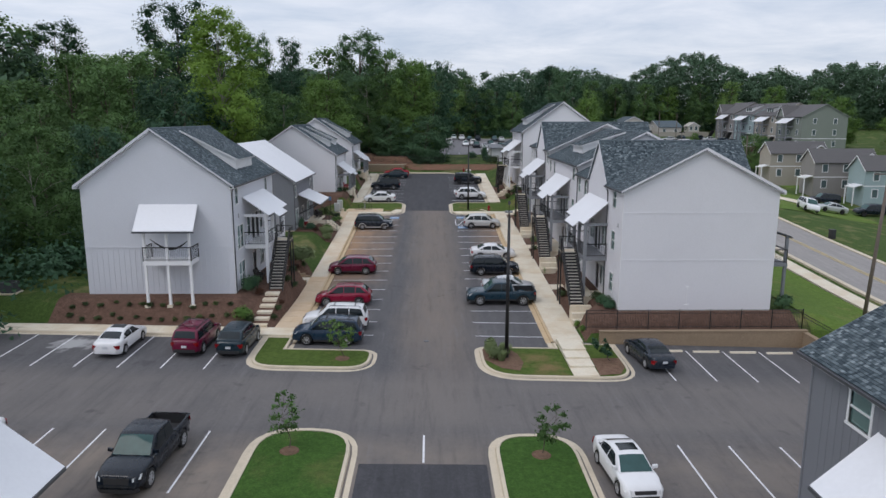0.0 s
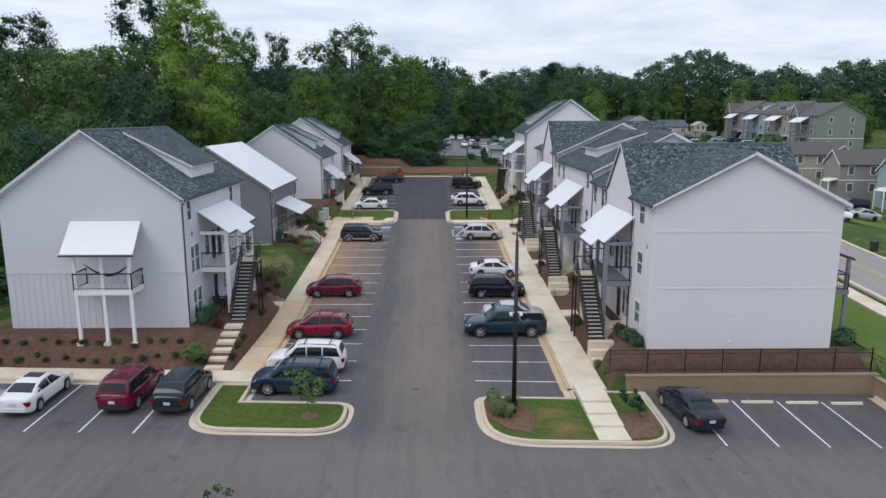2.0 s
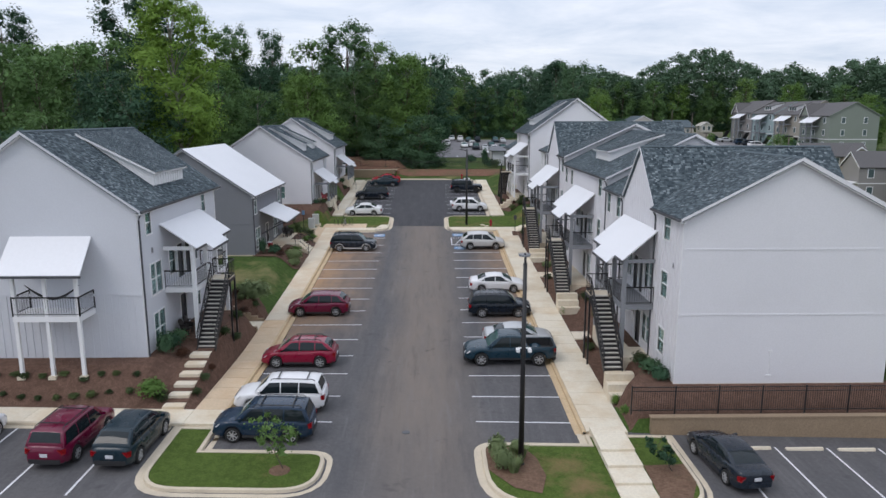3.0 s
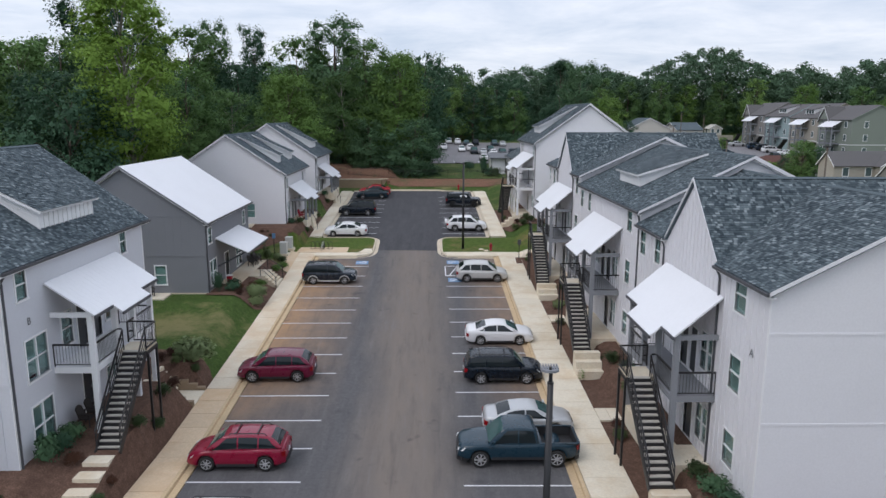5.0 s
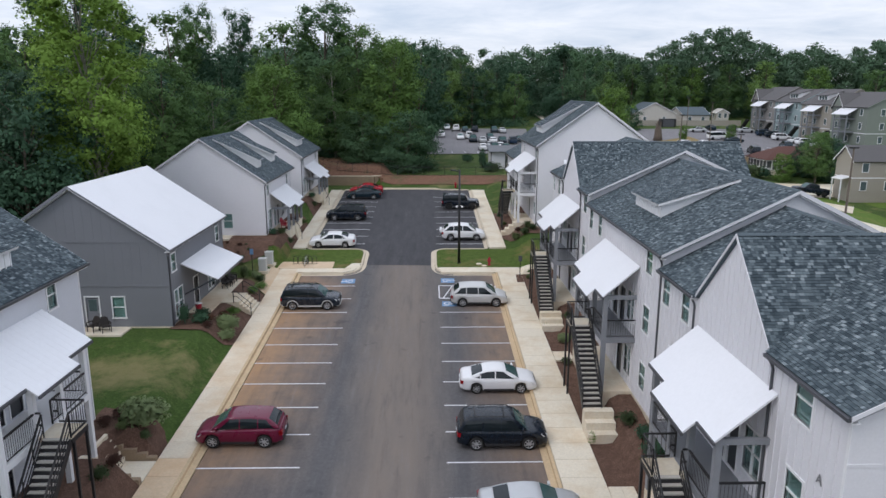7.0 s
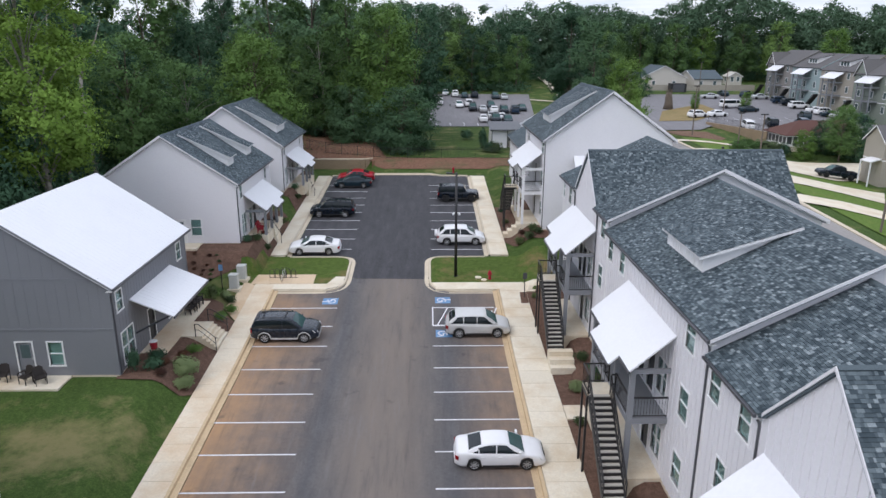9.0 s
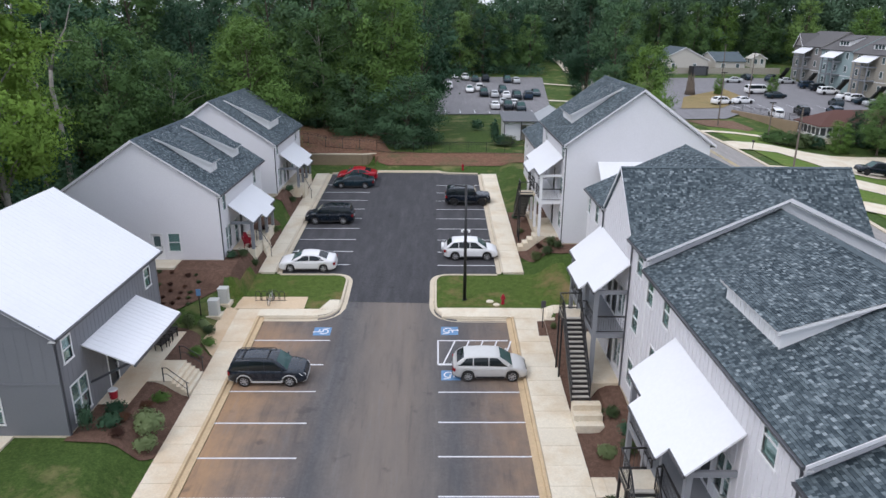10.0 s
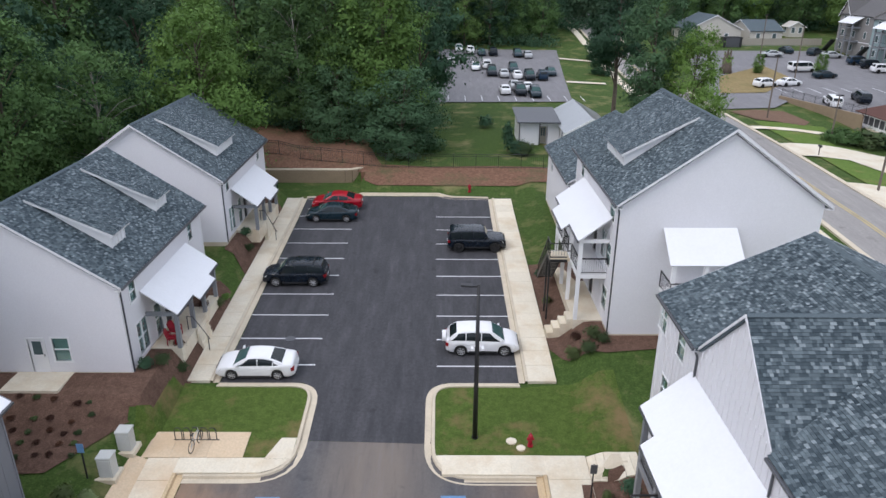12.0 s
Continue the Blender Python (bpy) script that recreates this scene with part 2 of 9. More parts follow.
M_ASPH = asphalt("worn_asphalt", (0.072, 0.071, 0.076), (0.130, 0.125, 0.129), (0.355, 0.226, 0.136), 1.0)
M_ASPH_NEW = asphalt("fresh_asphalt", (0.025, 0.026, 0.031), (0.082, 0.080, 0.088), (0.1, 0.08, 0.06), 0.0)
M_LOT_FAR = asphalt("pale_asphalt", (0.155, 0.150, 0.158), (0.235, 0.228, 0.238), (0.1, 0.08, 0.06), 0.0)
M_STRIPE = plain("road_paint", (0.72, 0.72, 0.74), 0.6, grain=14, vary=0.2, stain=0.4, stain_scale=1.5)
M_STRIPE_YEL = plain("yellow_road_paint", (0.50, 0.39, 0.18), 0.6, stain=0.6)
M_STRIPE_BLUE = plain("blue_road_paint", (0.13, 0.27, 0.47), 0.6, stain=0.5, stain_scale=1.2)
M_CONC = plain("pale_concrete", (0.74, 0.67, 0.54), 0.85, grain=9, vary=0.08, bump=0.2, stain=0.75, stain_scale=0.45, per_object=0.18, stain_col=(0.57, 0.42, 0.25))
M_CONC_TAN = plain("clay_washed_concrete", (0.72, 0.635, 0.50), 0.87, grain=9, vary=0.09, bump=0.2, stain=0.9, stain_scale=0.24, per_object=0.18, stain_col=(0.58, 0.39, 0.22))
M_TREAD = plain("weathered_tread_concrete", (0.50, 0.47, 0.42), 0.88, grain=14, vary=0.12, bump=0.2, stain=0.5, stain_scale=0.9, per_object=0.15)
M_KERB = plain("kerb_concrete", (0.60, 0.52, 0.40), 0.85, grain=20, vary=0.12, stain=0.5, stain_scale=0.8)
M_GUTTER = plain("clay_stained_gutter", (0.56, 0.42, 0.26), 0.88, grain=14, vary=0.16, stain=0.5, stain_scale=0.9)
M_LETTER = plain("grey_letter_paint", (0.22, 0.22, 0.23), 0.6, grain=60, vary=0.05, bump=0.05, stain=0.1)
M_CONC_CLAY = plain("clay_soaked_concrete", (0.66, 0.51, 0.35), 0.88, grain=9, vary=0.10, bump=0.2, stain=0.9, stain_scale=0.3, per_object=0.2, stain_col=(0.55, 0.36, 0.20))
M_BLOCK = plain("tan_block", (0.30, 0.222, 0.148), 0.9, grain=18, vary=0.18, bump=0.4, dist=0.01, stain=0.4, stain_scale=0.7)
M_GRASS = grass_like("mown_grass", (0.036, 0.074, 0.017), (0.098, 0.145, 0.036), (0.23, 0.20, 0.095), 0.8, worn=(-15.8, 72.2, 3.6, 2.6))
M_LAWN = grass_like("lawn_turf", (0.058, 0.100, 0.018), (0.120, 0.165, 0.040), (0.23, 0.155, 0.080), 0.85, 14)
M_TURF = grass_like("deep_green_turf", (0.030, 0.082, 0.016), (0.085, 0.160, 0.032), (0.20, 0.17, 0.07), 0.35, 12)
M_VERGE = grass_like("bright_verge_turf", (0.085, 0.150, 0.026), (0.165, 0.240, 0.055), (0.26, 0.20, 0.09), 0.5, 9)
M_MULCH = grass_like("pine_bark_mulch", (0.100, 0.056, 0.041), (0.225, 0.142, 0.106), (0.085, 0.05, 0.038), 0.5, 16)
M_CLAY = grass_like("bare_clay", (0.150, 0.090, 0.062), (0.245, 0.160, 0.112), (0.115, 0.090, 0.055), 0.7, 8)
M_CLAY_RED = grass_like("red_clay", (0.140, 0.078, 0.054), (0.290, 0.160, 0.104), (0.095, 0.100, 0.048), 0.75, 5)
M_WHITE = plain("white_painted_siding", (0.745, 0.738, 0.765), 0.55, grain=12, vary=0.03, bump=0.08, stain=0.10, stain_scale=0.25)
M_LGREY = plain("pale_grey_siding", (0.635, 0.65, 0.695), 0.55, grain=12, vary=0.03, bump=0.08, stain=0.12, stain_scale=0.25)
M_GREY = plain("slate_grey_siding", (0.205, 0.212, 0.235), 0.6, grain=12, vary=0.05, bump=0.08, stain=0.15)
M_TRIM = plain("white_trim", (0.82, 0.82, 0.83), 0.45, grain=20, vary=0.03, bump=0.05, stain=0.12)
M_GTRIM = plain("grey_painted_timber", (0.235, 0.245, 0.265), 0.5, grain=20, vary=0.05, stain=0.2)
M_BLACK = plain("black_painted_steel", (0.016, 0.016, 0.018), 0.45, grain=40, vary=0.2, stain=0.2)
M_GUT = plain("dark_bronze_gutter", (0.075, 0.078, 0.088), 0.45, grain=40, vary=0.12, stain=0.3)
M_METAL_ROOF = plain("white_metal_roofing", (0.80, 0.805, 0.83), 0.42, grain=6, vary=0.02, bump=0.04, stain=0.08, stain_scale=0.4)
M_SHING = shingle_mat("slate_blend_shingles", (0.034, 0.050, 0.062), (0.185, 0.228, 0.250), (0.36, 0.41, 0.43))
M_SHING_BR = shingle_mat("brown_blend_shingles", (0.105, 0.102, 0.105), (0.175, 0.168, 0.168), (0.25, 0.24, 0.235))
M_GLASS = glass_mat("window_glass", (0.09, 0.125, 0.13))
M_BLIND = plain("drawn_blind", (0.33, 0.43, 0.42), 0.6, stain=0.1)
M_CARGLASS = glass_mat("car_glass", (0.012, 0.018, 0.021), 0.05)
M_CARGLASS.node_tree.nodes["Principled BSDF"].inputs["Specular IOR Level"].default_value = 0.42
M_CARGLASS_G = glass_mat("tinted_windscreen", (0.045, 0.095, 0.092), 0.05)
M_TYRE = plain("tyre_rubber", (0.018, 0.018, 0.018), 0.85, grain=50, vary=0.2)
M_RIM = plain("alloy", (0.50, 0.50, 0.51), 0.35, metal=0.35, grain=20, vary=0.05)
M_LAMP_RED = paint_mat("red_lens", (0.24, 0.002, 0.006), 0.25, 0, 0.1)
M_LAMP_CLEAR = paint_mat("clear_lens", (0.62, 0.63, 0.64), 0.12)
M_PLATE = plain("plate", (0.62, 0.63, 0.66), 0.5)
M_PLASTIC = plain("black_plastic", (0.025, 0.025, 0.027), 0.6, grain=40)
M_BARK = plain("tree_bark", (0.12, 0.095, 0.075), 0.95, grain=6, vary=0.3, bump=0.6, dist=0.03, stain=0.4, stain_scale=1.0)
M_BARK_PALE = plain("pale_bark", (0.27, 0.25, 0.22), 0.95, grain=6, vary=0.25, bump=0.5, dist=0.03, stain=0.4, stain_scale=1.0)
M_POLE = plain("weathered_timber_pole", (0.16, 0.13, 0.11), 0.9, grain=9, vary=0.25, bump=0.4, stain=0.4)
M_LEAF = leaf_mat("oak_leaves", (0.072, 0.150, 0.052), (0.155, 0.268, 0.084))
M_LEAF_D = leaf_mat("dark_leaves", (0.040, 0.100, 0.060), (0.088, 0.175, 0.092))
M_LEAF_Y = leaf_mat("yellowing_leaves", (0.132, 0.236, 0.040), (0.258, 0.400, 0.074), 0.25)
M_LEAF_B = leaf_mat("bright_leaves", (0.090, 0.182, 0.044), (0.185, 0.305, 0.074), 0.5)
# bluer and paler than the near dark leaves: distance haze put into the colour
M_LEAF_HAZE = leaf_mat("hazed_far_leaves", (0.052, 0.108, 0.070), (0.120, 0.200, 0.108), 0.0)
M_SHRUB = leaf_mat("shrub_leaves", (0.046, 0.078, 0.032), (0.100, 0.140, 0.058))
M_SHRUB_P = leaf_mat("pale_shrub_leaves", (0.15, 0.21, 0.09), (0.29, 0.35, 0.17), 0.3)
M_SHRUB_R = leaf_mat("russet_leaves", (0.06, 0.028, 0.022), (0.11, 0.055, 0.035))
M_RED = paint_mat("red_enamel", (0.34, 0.010, 0.026), 0.35)
M_GALV = plain("grey_enamel_cabinet", (0.50, 0.51, 0.49), 0.55, grain=20, vary=0.05, stain=0.2)
M_WICKER = plain("dark_wicker", (0.028, 0.022, 0.020), 0.7, grain=60, vary=0.3, bump=0.5)
M_STEEL = plain("brushed_metal", (0.42, 0.43, 0.44), 0.35, metal=0.7, grain=40, vary=0.08)


# ---- mesh helpers ----
class MB:
    """Collects faces for one mesh."""

    def __init__(self):
        self.v, self.f = [], []

    def poly(self, pts):
        n = len(self.v)
        self.v += [tuple(p) for p in pts]
        self.f.append(tuple(range(n, n + len(pts))))
        return self

    def box(self, x0, x1, y0, y1, z0, z1):
        n = len(self.v)
        self.v += [(x, y, z) for z in (z0, z1) for x, y in ((x0, y0), (x1, y0), (x1, y1), (x0, y1))]
        for q in ((3, 2, 1, 0), (4, 5, 6, 7), (0, 1, 5, 4), (1, 2, 6, 5), (2, 3, 7, 6), (3, 0, 4, 7)):
            self.f.append(tuple(n + i for i in q))
        return self

    def beam(self, p, q, w, h=None, up=(0, 0, 1)):
        """A square bar from p to q."""
        h = h or w
        p, q = Vector(p), Vector(q)
        d = (q - p).normalized()
        side = d.cross(Vector(up))
        if side.length < 1e-4:
            side = d.cross(Vector((1, 0, 0)))
        side.normalize()
        top = side.cross(d)
        n = len(self.v)
        for e in (p, q):
            for a, b in ((-1, -1), (1, -1), (1, 1), (-1, 1)):
                self.v.append(tuple(e + side * (a * w / 2) + top * (b * h / 2)))
        for s in ((3, 2, 1, 0), (4, 5, 6, 7), (0, 1, 5, 4), (1, 2, 6, 5), (2, 3, 7, 6), (3, 0, 4, 7)):
            self.f.append(tuple(n + i for i in s))
        return self

    def tube(self, pts, radii, sides=8, cap=True):
        """A round bar through pts."""
        n0, k = len(self.v), len(pts)
        pts = [Vector(p) for p in pts]
        for i, p in enumerate(pts):
            d = (pts[min(i + 1, k - 1)] - pts[max(i - 1, 0)]).normalized()
            a = d.cross(Vector((0, 0, 1)) if abs(d.z) < 0.95 else Vector((1, 0, 0))).normalized()
            b = d.cross(a)
            for s in range(sides):
                t = 2 * math.pi * s / sides
                self.v.append(tuple(p + (a * math.cos(t) + b * math.sin(t)) * radii[i]))
        for i in range(k - 1):
            for s in range(sides):
                s2 = (s + 1) % sides
                self.f.append((n0 + i * sides + s, n0 + i * sides + s2, n0 + (i + 1) * sides + s2, n0 + (i + 1) * sides + s))
        if cap:
            self.f.append(tuple(n0 + s for s in reversed(range(sides))))
            self.f.append(tuple(n0 + (k - 1) * sides + s for s in range(sides)))
        return self

    def prism(self, poly, lift):
        """A closed solid: a flat outline moved along lift."""
        n, k = len(self.v), len(poly)
        self.v += [tuple(p) for p in poly] + [tuple(Vector(p) + Vector(lift)) for p in poly]
        self.f.append(tuple(range(n + k - 1, n - 1, -1)))
        self.f.append(tuple(range(n + k, n + 2 * k)))
        for i in range(k):
            j = (i + 1) % k
            self.f.append((n + i, n + j, n + k + j, n + k + i))
        return self

    def mesh(self, name, mat, smooth=False):
        me = bpy.data.meshes.new(name)
        me.from_pydata(self.v, [], self.f)
        if mat:
            me.materials.append(mat)
        if smooth:
            me.polygons.foreach_set("use_smooth", [True] * len(me.polygons))
        me.update()
        return me


def part(name, mb, mat, parent=None, label="", smooth=False, at=None, fix=True):
    me = mb if isinstance(mb, bpy.types.Mesh) else mb.mesh(name, mat, smooth)
    if fix and not isinstance(mb, bpy.types.Mesh):
        bm = bmesh.new()
        bm.from_mesh(me)
        bmesh.ops.recalc_face_normals(bm, faces=bm.faces)
        bm.to_mesh(me)
        bm.free()
    ob = new(name, me)
    if parent is not None:
        ob.parent = parent
    if at is not None:
        ob.matrix_basis = at if isinstance(at, Matrix) else Matrix.Translation(at)
    return tagged(ob, label) if label else ob


def thing(name, label, category, group="", at=None, kind=""):
    ob = new(name)
    ob.empty_display_size = 0.2
    if at is not None:
        ob.matrix_basis = at if isinstance(at, Matrix) else Matrix.Translation(at)
    return tagged(ob, label, category, group, kind)


rng = random.Random(7)


# ---- the lie of the land ----
LOT_Y = [-300, -40, 20, 36, 44, 50, 58, 61, 64, 70, 76, 82, 90, 96, 103, 115, 126, 132, 137, 150, 175, 200, 235, 260, 350, 700, 3000]
LOT_Z = [0.0, 0.1, 0.3, 0.48, 0.62, 0.70, 0.80, 0.93, 1.08, 1.40, 1.77, 2.13, 2.75, 3.3, 4.0, 4.7, 5.3, 5.8, 7.0, 7.0, 6.7, 7.3, 9.2, 11.5, 15, 20, 20]
ROAD_Y = [-300, -40, 20, 44, 60, 80, 100, 126, 150, 175, 200, 235, 260, 350, 700, 3000]
ROAD_Z = [-1.0, -0.6, -0.3, 0.2, 0.9, 2.2, 3.7, 5.2, 6.0, 6.5, 7.3, 9.2, 11.5, 15, 20, 20]
PADL_Y = [49.4, 51.3, 53, 67, 72, 76.4, 92, 96, 97.4, 99, 113, 116, 128, 134, 137, 150]
PADL_Z = [1.15, 2.65, 2.80, 2.75, 2.75, 3.33, 3.36, 4.4, 5.4, 5.55, 5.65, 6.6, 6.8, 6.9, 7.3, 7.5]
PADR_Y = [47.7, 48.3, 49.5, 64, 67, 80, 83, 95, 100, 104, 118, 130, 137]
PADR_Z = [0.9, 1.4, 2.08, 2.2, 2.6, 2.8, 3.3, 3.5, 4.5, 5.5, 5.7, 6.2, 7.0]


def lerp(v, xs, zs):
    return float(np.interp(v, xs, zs))


def ease(t):
    t = max(0.0, min(1.0, t))
    return t * t * (3 - 2 * t)


def lot_z(x, y):
    """The paved levels: a long rise away from the gate, and a cross fall in the front lot."""
    fade = max(0.0, min(1.0, (58 - y) / 10))
    return lerp(y, LOT_Y, LOT_Z) - 0.025 * max(-30.0, min(30.0, x)) * fade


def land_z(x, y):
    g = lot_z(x, y)
    if x > 18:
        g += (lerp(y, ROAD_Y, ROAD_Z) - g) * ease((x - 24) / 9)
    if x < -11.6 and 49.4 < y < 160:
        pad = lerp(y, PADL_Y, PADL_Z)
        if y < 55.5 and x > -15.2:
            gentle = min(pad, 1.05 + 0.275 * (y - 49.2))
            pad = gentle + (pad - gentle) * ease((-13.3 - x) / 1.5)
        k = ease(((-12.85 if 62.3 < y < 64.9 else -11.45) - x) / (0.5 if y < 57 else 0.9 if y < 64 else 0.9 + (y - 64) * 0.2 if y < 70 else 2.1 if y < 97 else 1.0)) * ease((160 - y) / 15)
        g += (pad - g) * k
    if x > 10.9 and 47.7 < y < 150:
        pad = lerp(y, PADR_Y, PADR_Z)
        k = ease((x - 10.72 - (1.15 * ease((y - 50) / 2) if y < 94 else 0.0)) / (0.9 if y < 98 else 2.0)) * (1 - ease((x - 26.5) / 8)) * ease((150 - y) / 10)
        g += max(0.0, pad - g) * k
    if x < -3 and y > 136.2:
        g += 1.3 * ease((y - 136.2) / 3.5) * ease((-3 - x) / 2.5) * ease((175 - y) / 20)
    if -19 < x < -4.6 and 130.9 < y < 136.1:
        g = min(g, 5.75)
    if x > 47:
        g -= 2.6 * ease((x - 47) / 20) * ease((182 - y) / 30) * ease((y + 20) / 60)
    if x < -34:
        g += 0.05 * min(60, -34 - x)
    return g


def in_lot(x, y):
    if -70 < x < 25.0 and -20 < y < 40.5:
        return True
    if -70 < x < -12.4 and y < 46.9 and y > -20:
        return True
    if 12.7 < x < 26.3 and -20 < y < 47.8:
        return True
    if -9.1 < x < 7.9 and 40 < y < 93.2:
        return True
    if -3.4 < x < 2.4 and 93 < y < 101:
        return True
    return -9.4 < x < 7.8 and 101.0 < y < 130.4


def ground_z(x, y):
    if in_lot(x, y):
        return lot_z(x, y) - 0.35
    if 8.0 < x < 13.2 and 41.3 < y < 47.3 or -12.3 < x < -4 and 41.4 < y < 47.4:
        return lot_z(x, y) - 0.2
    return land_z(x, y) - 0.03


def clip_half(pts, axis, value, keep_low):
    out = []
    for i, p in enumerate(pts):
        q = pts[(i + 1) % len(pts)]
        a = (value - p[axis]) if keep_low else (p[axis] - value)
        b = (value - q[axis]) if keep_low else (q[axis] - value)
        if a >= 0:
            out.append(p)
        if (a > 0 > b) or (a < 0 < b):
            t = a / (a - b)
            out.append((p[0] + (q[0] - p[0]) * t, p[1] + (q[1] - p[1]) * t))
    return out


def drape(mb, poly, zf, lift=0.0, cell=1.0):
    """Lays a flat outline over the land, cell by cell."""
    x0, x1 = min(p[0] for p in poly), max(p[0] for p in poly)
    y0, y1 = min(p[1] for p in poly), max(p[1] for p in poly)
    for j in range(math.floor(y0 / cell), math.ceil(y1 / cell)):
        row = clip_half(clip_half(poly, 1, j * cell, False), 1, (j + 1) * cell, True)
        if len(row) < 3:
            continue
        for i in range(math.floor(x0 / cell), math.ceil(x1 / cell)):
            c = clip_half(clip_half(row, 0, i * cell, False), 0, (i + 1) * cell, True)
            if len(c) > 2:
                area = sum(c[k][0] * c[(k + 1) % len(c)][1] - c[(k + 1) % len(c)][0] * c[k][1] for k in range(len(c)))
                if abs(area) > 1e-5:
                    if area < 0:
                        c = c[::-1]
                    mb.poly([(x, y, zf(x, y) + lift) for x, y in c])
    return mb


def finer(path, step=0.8, closed=False):
    out, n = [], len(path)
    for i in range(n if closed else n - 1):
        p, q = Vector(path[i]), Vector(path[(i + 1) % n])
        k = max(1, int((q - p).length / step))
        out += [tuple(p + (q - p) * (s / k)) for s in range(k)]
    return out if closed else out + [tuple(path[-1])]


def rounded(poly, radii, seg=6):
    """An outline with its corners rounded off; radii one per corner."""
    out, n = [], len(poly)
    for i in range(n):
        p, a, b = Vector(poly[i]), Vector(poly[i - 1]), Vector(poly[(i + 1) % n])
        r = radii[i]
        if r <= 0:
            out.append(tuple(p))
            continue
        u, w = (a - p).normalized(), (b - p).normalized()
        s, e = p + u * r, p + w * r
        for k in range(seg + 1):
            t = k / seg
            out.append(tuple(s * (1 - t) ** 2 + p * (2 * t * (1 - t)) + e * t * t))
    return out


def offset_path(path, d, closed):
    out, n = [], len(path)
    for i in range(n):
        p = Vector(path[i])
        a = Vector(path[i - 1]) if (i > 0 or closed) else p
        b = Vector(path[(i + 1) % n]) if (i < n - 1 or closed) else p
        t1, t2 = (p - a), (b - p)
        if t1.length < 1e-6:
            t1 = t2
        if t2.length < 1e-6:
            t2 = t1
        t = (t1.normalized() + t2.normalized())
        t = t.normalized() if t.length > 1e-6 else t1.normalized()
        nrm = Vector((-t.y, t.x))
        k = max(0.45, nrm.dot(Vector((-t1.normalized().y, t1.normalized().x))))
        out.append(tuple(p + nrm * (d / k)))
    return out


def strip(mb, path, closed, profile, zf):
    """Sweeps a profile of (inward distance, height) along a path on the land."""
    lines = []
    for d, h in profile:
        off = offset_path(path, d, closed)
        lines.append([(x, y, zf(px, py) + h) for (x, y), (px, py) in zip(off, path)])
    n = len(path)
    for a, b in zip(lines, lines[1:]):
        for i in range(n if closed else n - 1):
            j = (i + 1) % n
            mb.poly([a[i], a[j], b[j], b[i]])
    return mb


KERB = [(0.0, -0.10), (0.0, 0.012), (0.34, 0.004), (0.37, 0.135), (0.40, 0.15), (0.54, 0.15), (0.54, -0.15)]


def structure(name, mb, mat, label, category, smooth=False, fix=True):
    return tagged(part(name, mb, mat, smooth=smooth, fix=fix), label, category, kind="structure")


# ground: one sheet to the horizon, fine where the camera passes
def axis_steps(lo, hi, fine, far):
    core = list(np.arange(lo, hi + 0.01, fine))
    return [lo - d for d in far[::-1]] + core + [hi + d for d in far]


gx = axis_steps(-28, 28, 0.5, [1, 2, 3, 4, 5, 6, 7, 8, 9, 10, 11, 12, 13, 14, 15, 16, 17, 18, 19, 20, 22, 24, 26, 30, 36, 46, 60, 85, 125, 225, 525, 1400])
gy = axis_steps(40, 142, 0.5, [4, 10, 20, 33, 48, 63, 85, 110, 160, 250, 500, 1500])
mb = MB()
mb.v = [(float(x), float(y), ground_z(float(x), float(y))) for y in gy for x in gx]
nx = len(gx)
mb.f = [(j * nx + i, j * nx + i + 1, (j + 1) * nx + i + 1, (j + 1) * nx + i) for j in range(len(gy) - 1) for i in range(nx - 1)]
structure("ground", mb, M_GRASS, "mown green and drying grass ground rising away to the woods", "ground", smooth=True, fix=False)

# ---- paved lots ----
mb = MB()
drape(mb, [(-70, 5), (26.4, 5), (26.4, 47.4), (12.4, 47.4), (12.4, 48), (-3.0, 48), (-12, 48), (-70, 48)], lot_z, 0.0, 1.0)
drape(mb, [(-9.3, 48), (8.1, 48), (8.1, 93.6), (-9.3, 93.6)], lot_z, 0.0, 1.0)
drape(mb, [(-5.5, 93.6), (4.5, 93.6), (4.5, 96.2), (-5.5, 96.5)], lot_z, 0.0, 1.0)
structure("parking_lot", mb, M_ASPH, "worn grey asphalt parking lot with tan clay stains", "parking lot", fix=False)
mb = MB()
drape(mb, [(-4.6, 96.5), (3.6, 96.2), (3.6, 101.2), (-4.6, 101.2)], lot_z, 0.004, 1.0)
drape(mb, [(-9.6, 101.2), (8.0, 101.2), (8.0, 131.2), (-9.6, 131.2)], lot_z, 0.004, 1.0)
structure("parking_lot_2", mb, M_ASPH_NEW, "dark fresh asphalt parking lot", "parking lot", fix=False)
mb = MB()
drape(mb, [(-3.4, 5), (2.5, 5), (2.5, 30.2), (-3.4, 30.1)], lot_z, 0.006, 1.0)
structure("road_patch", mb, M_ASPH_NEW, "dark fresh asphalt driveway between two islands", "driveway", fix=False)

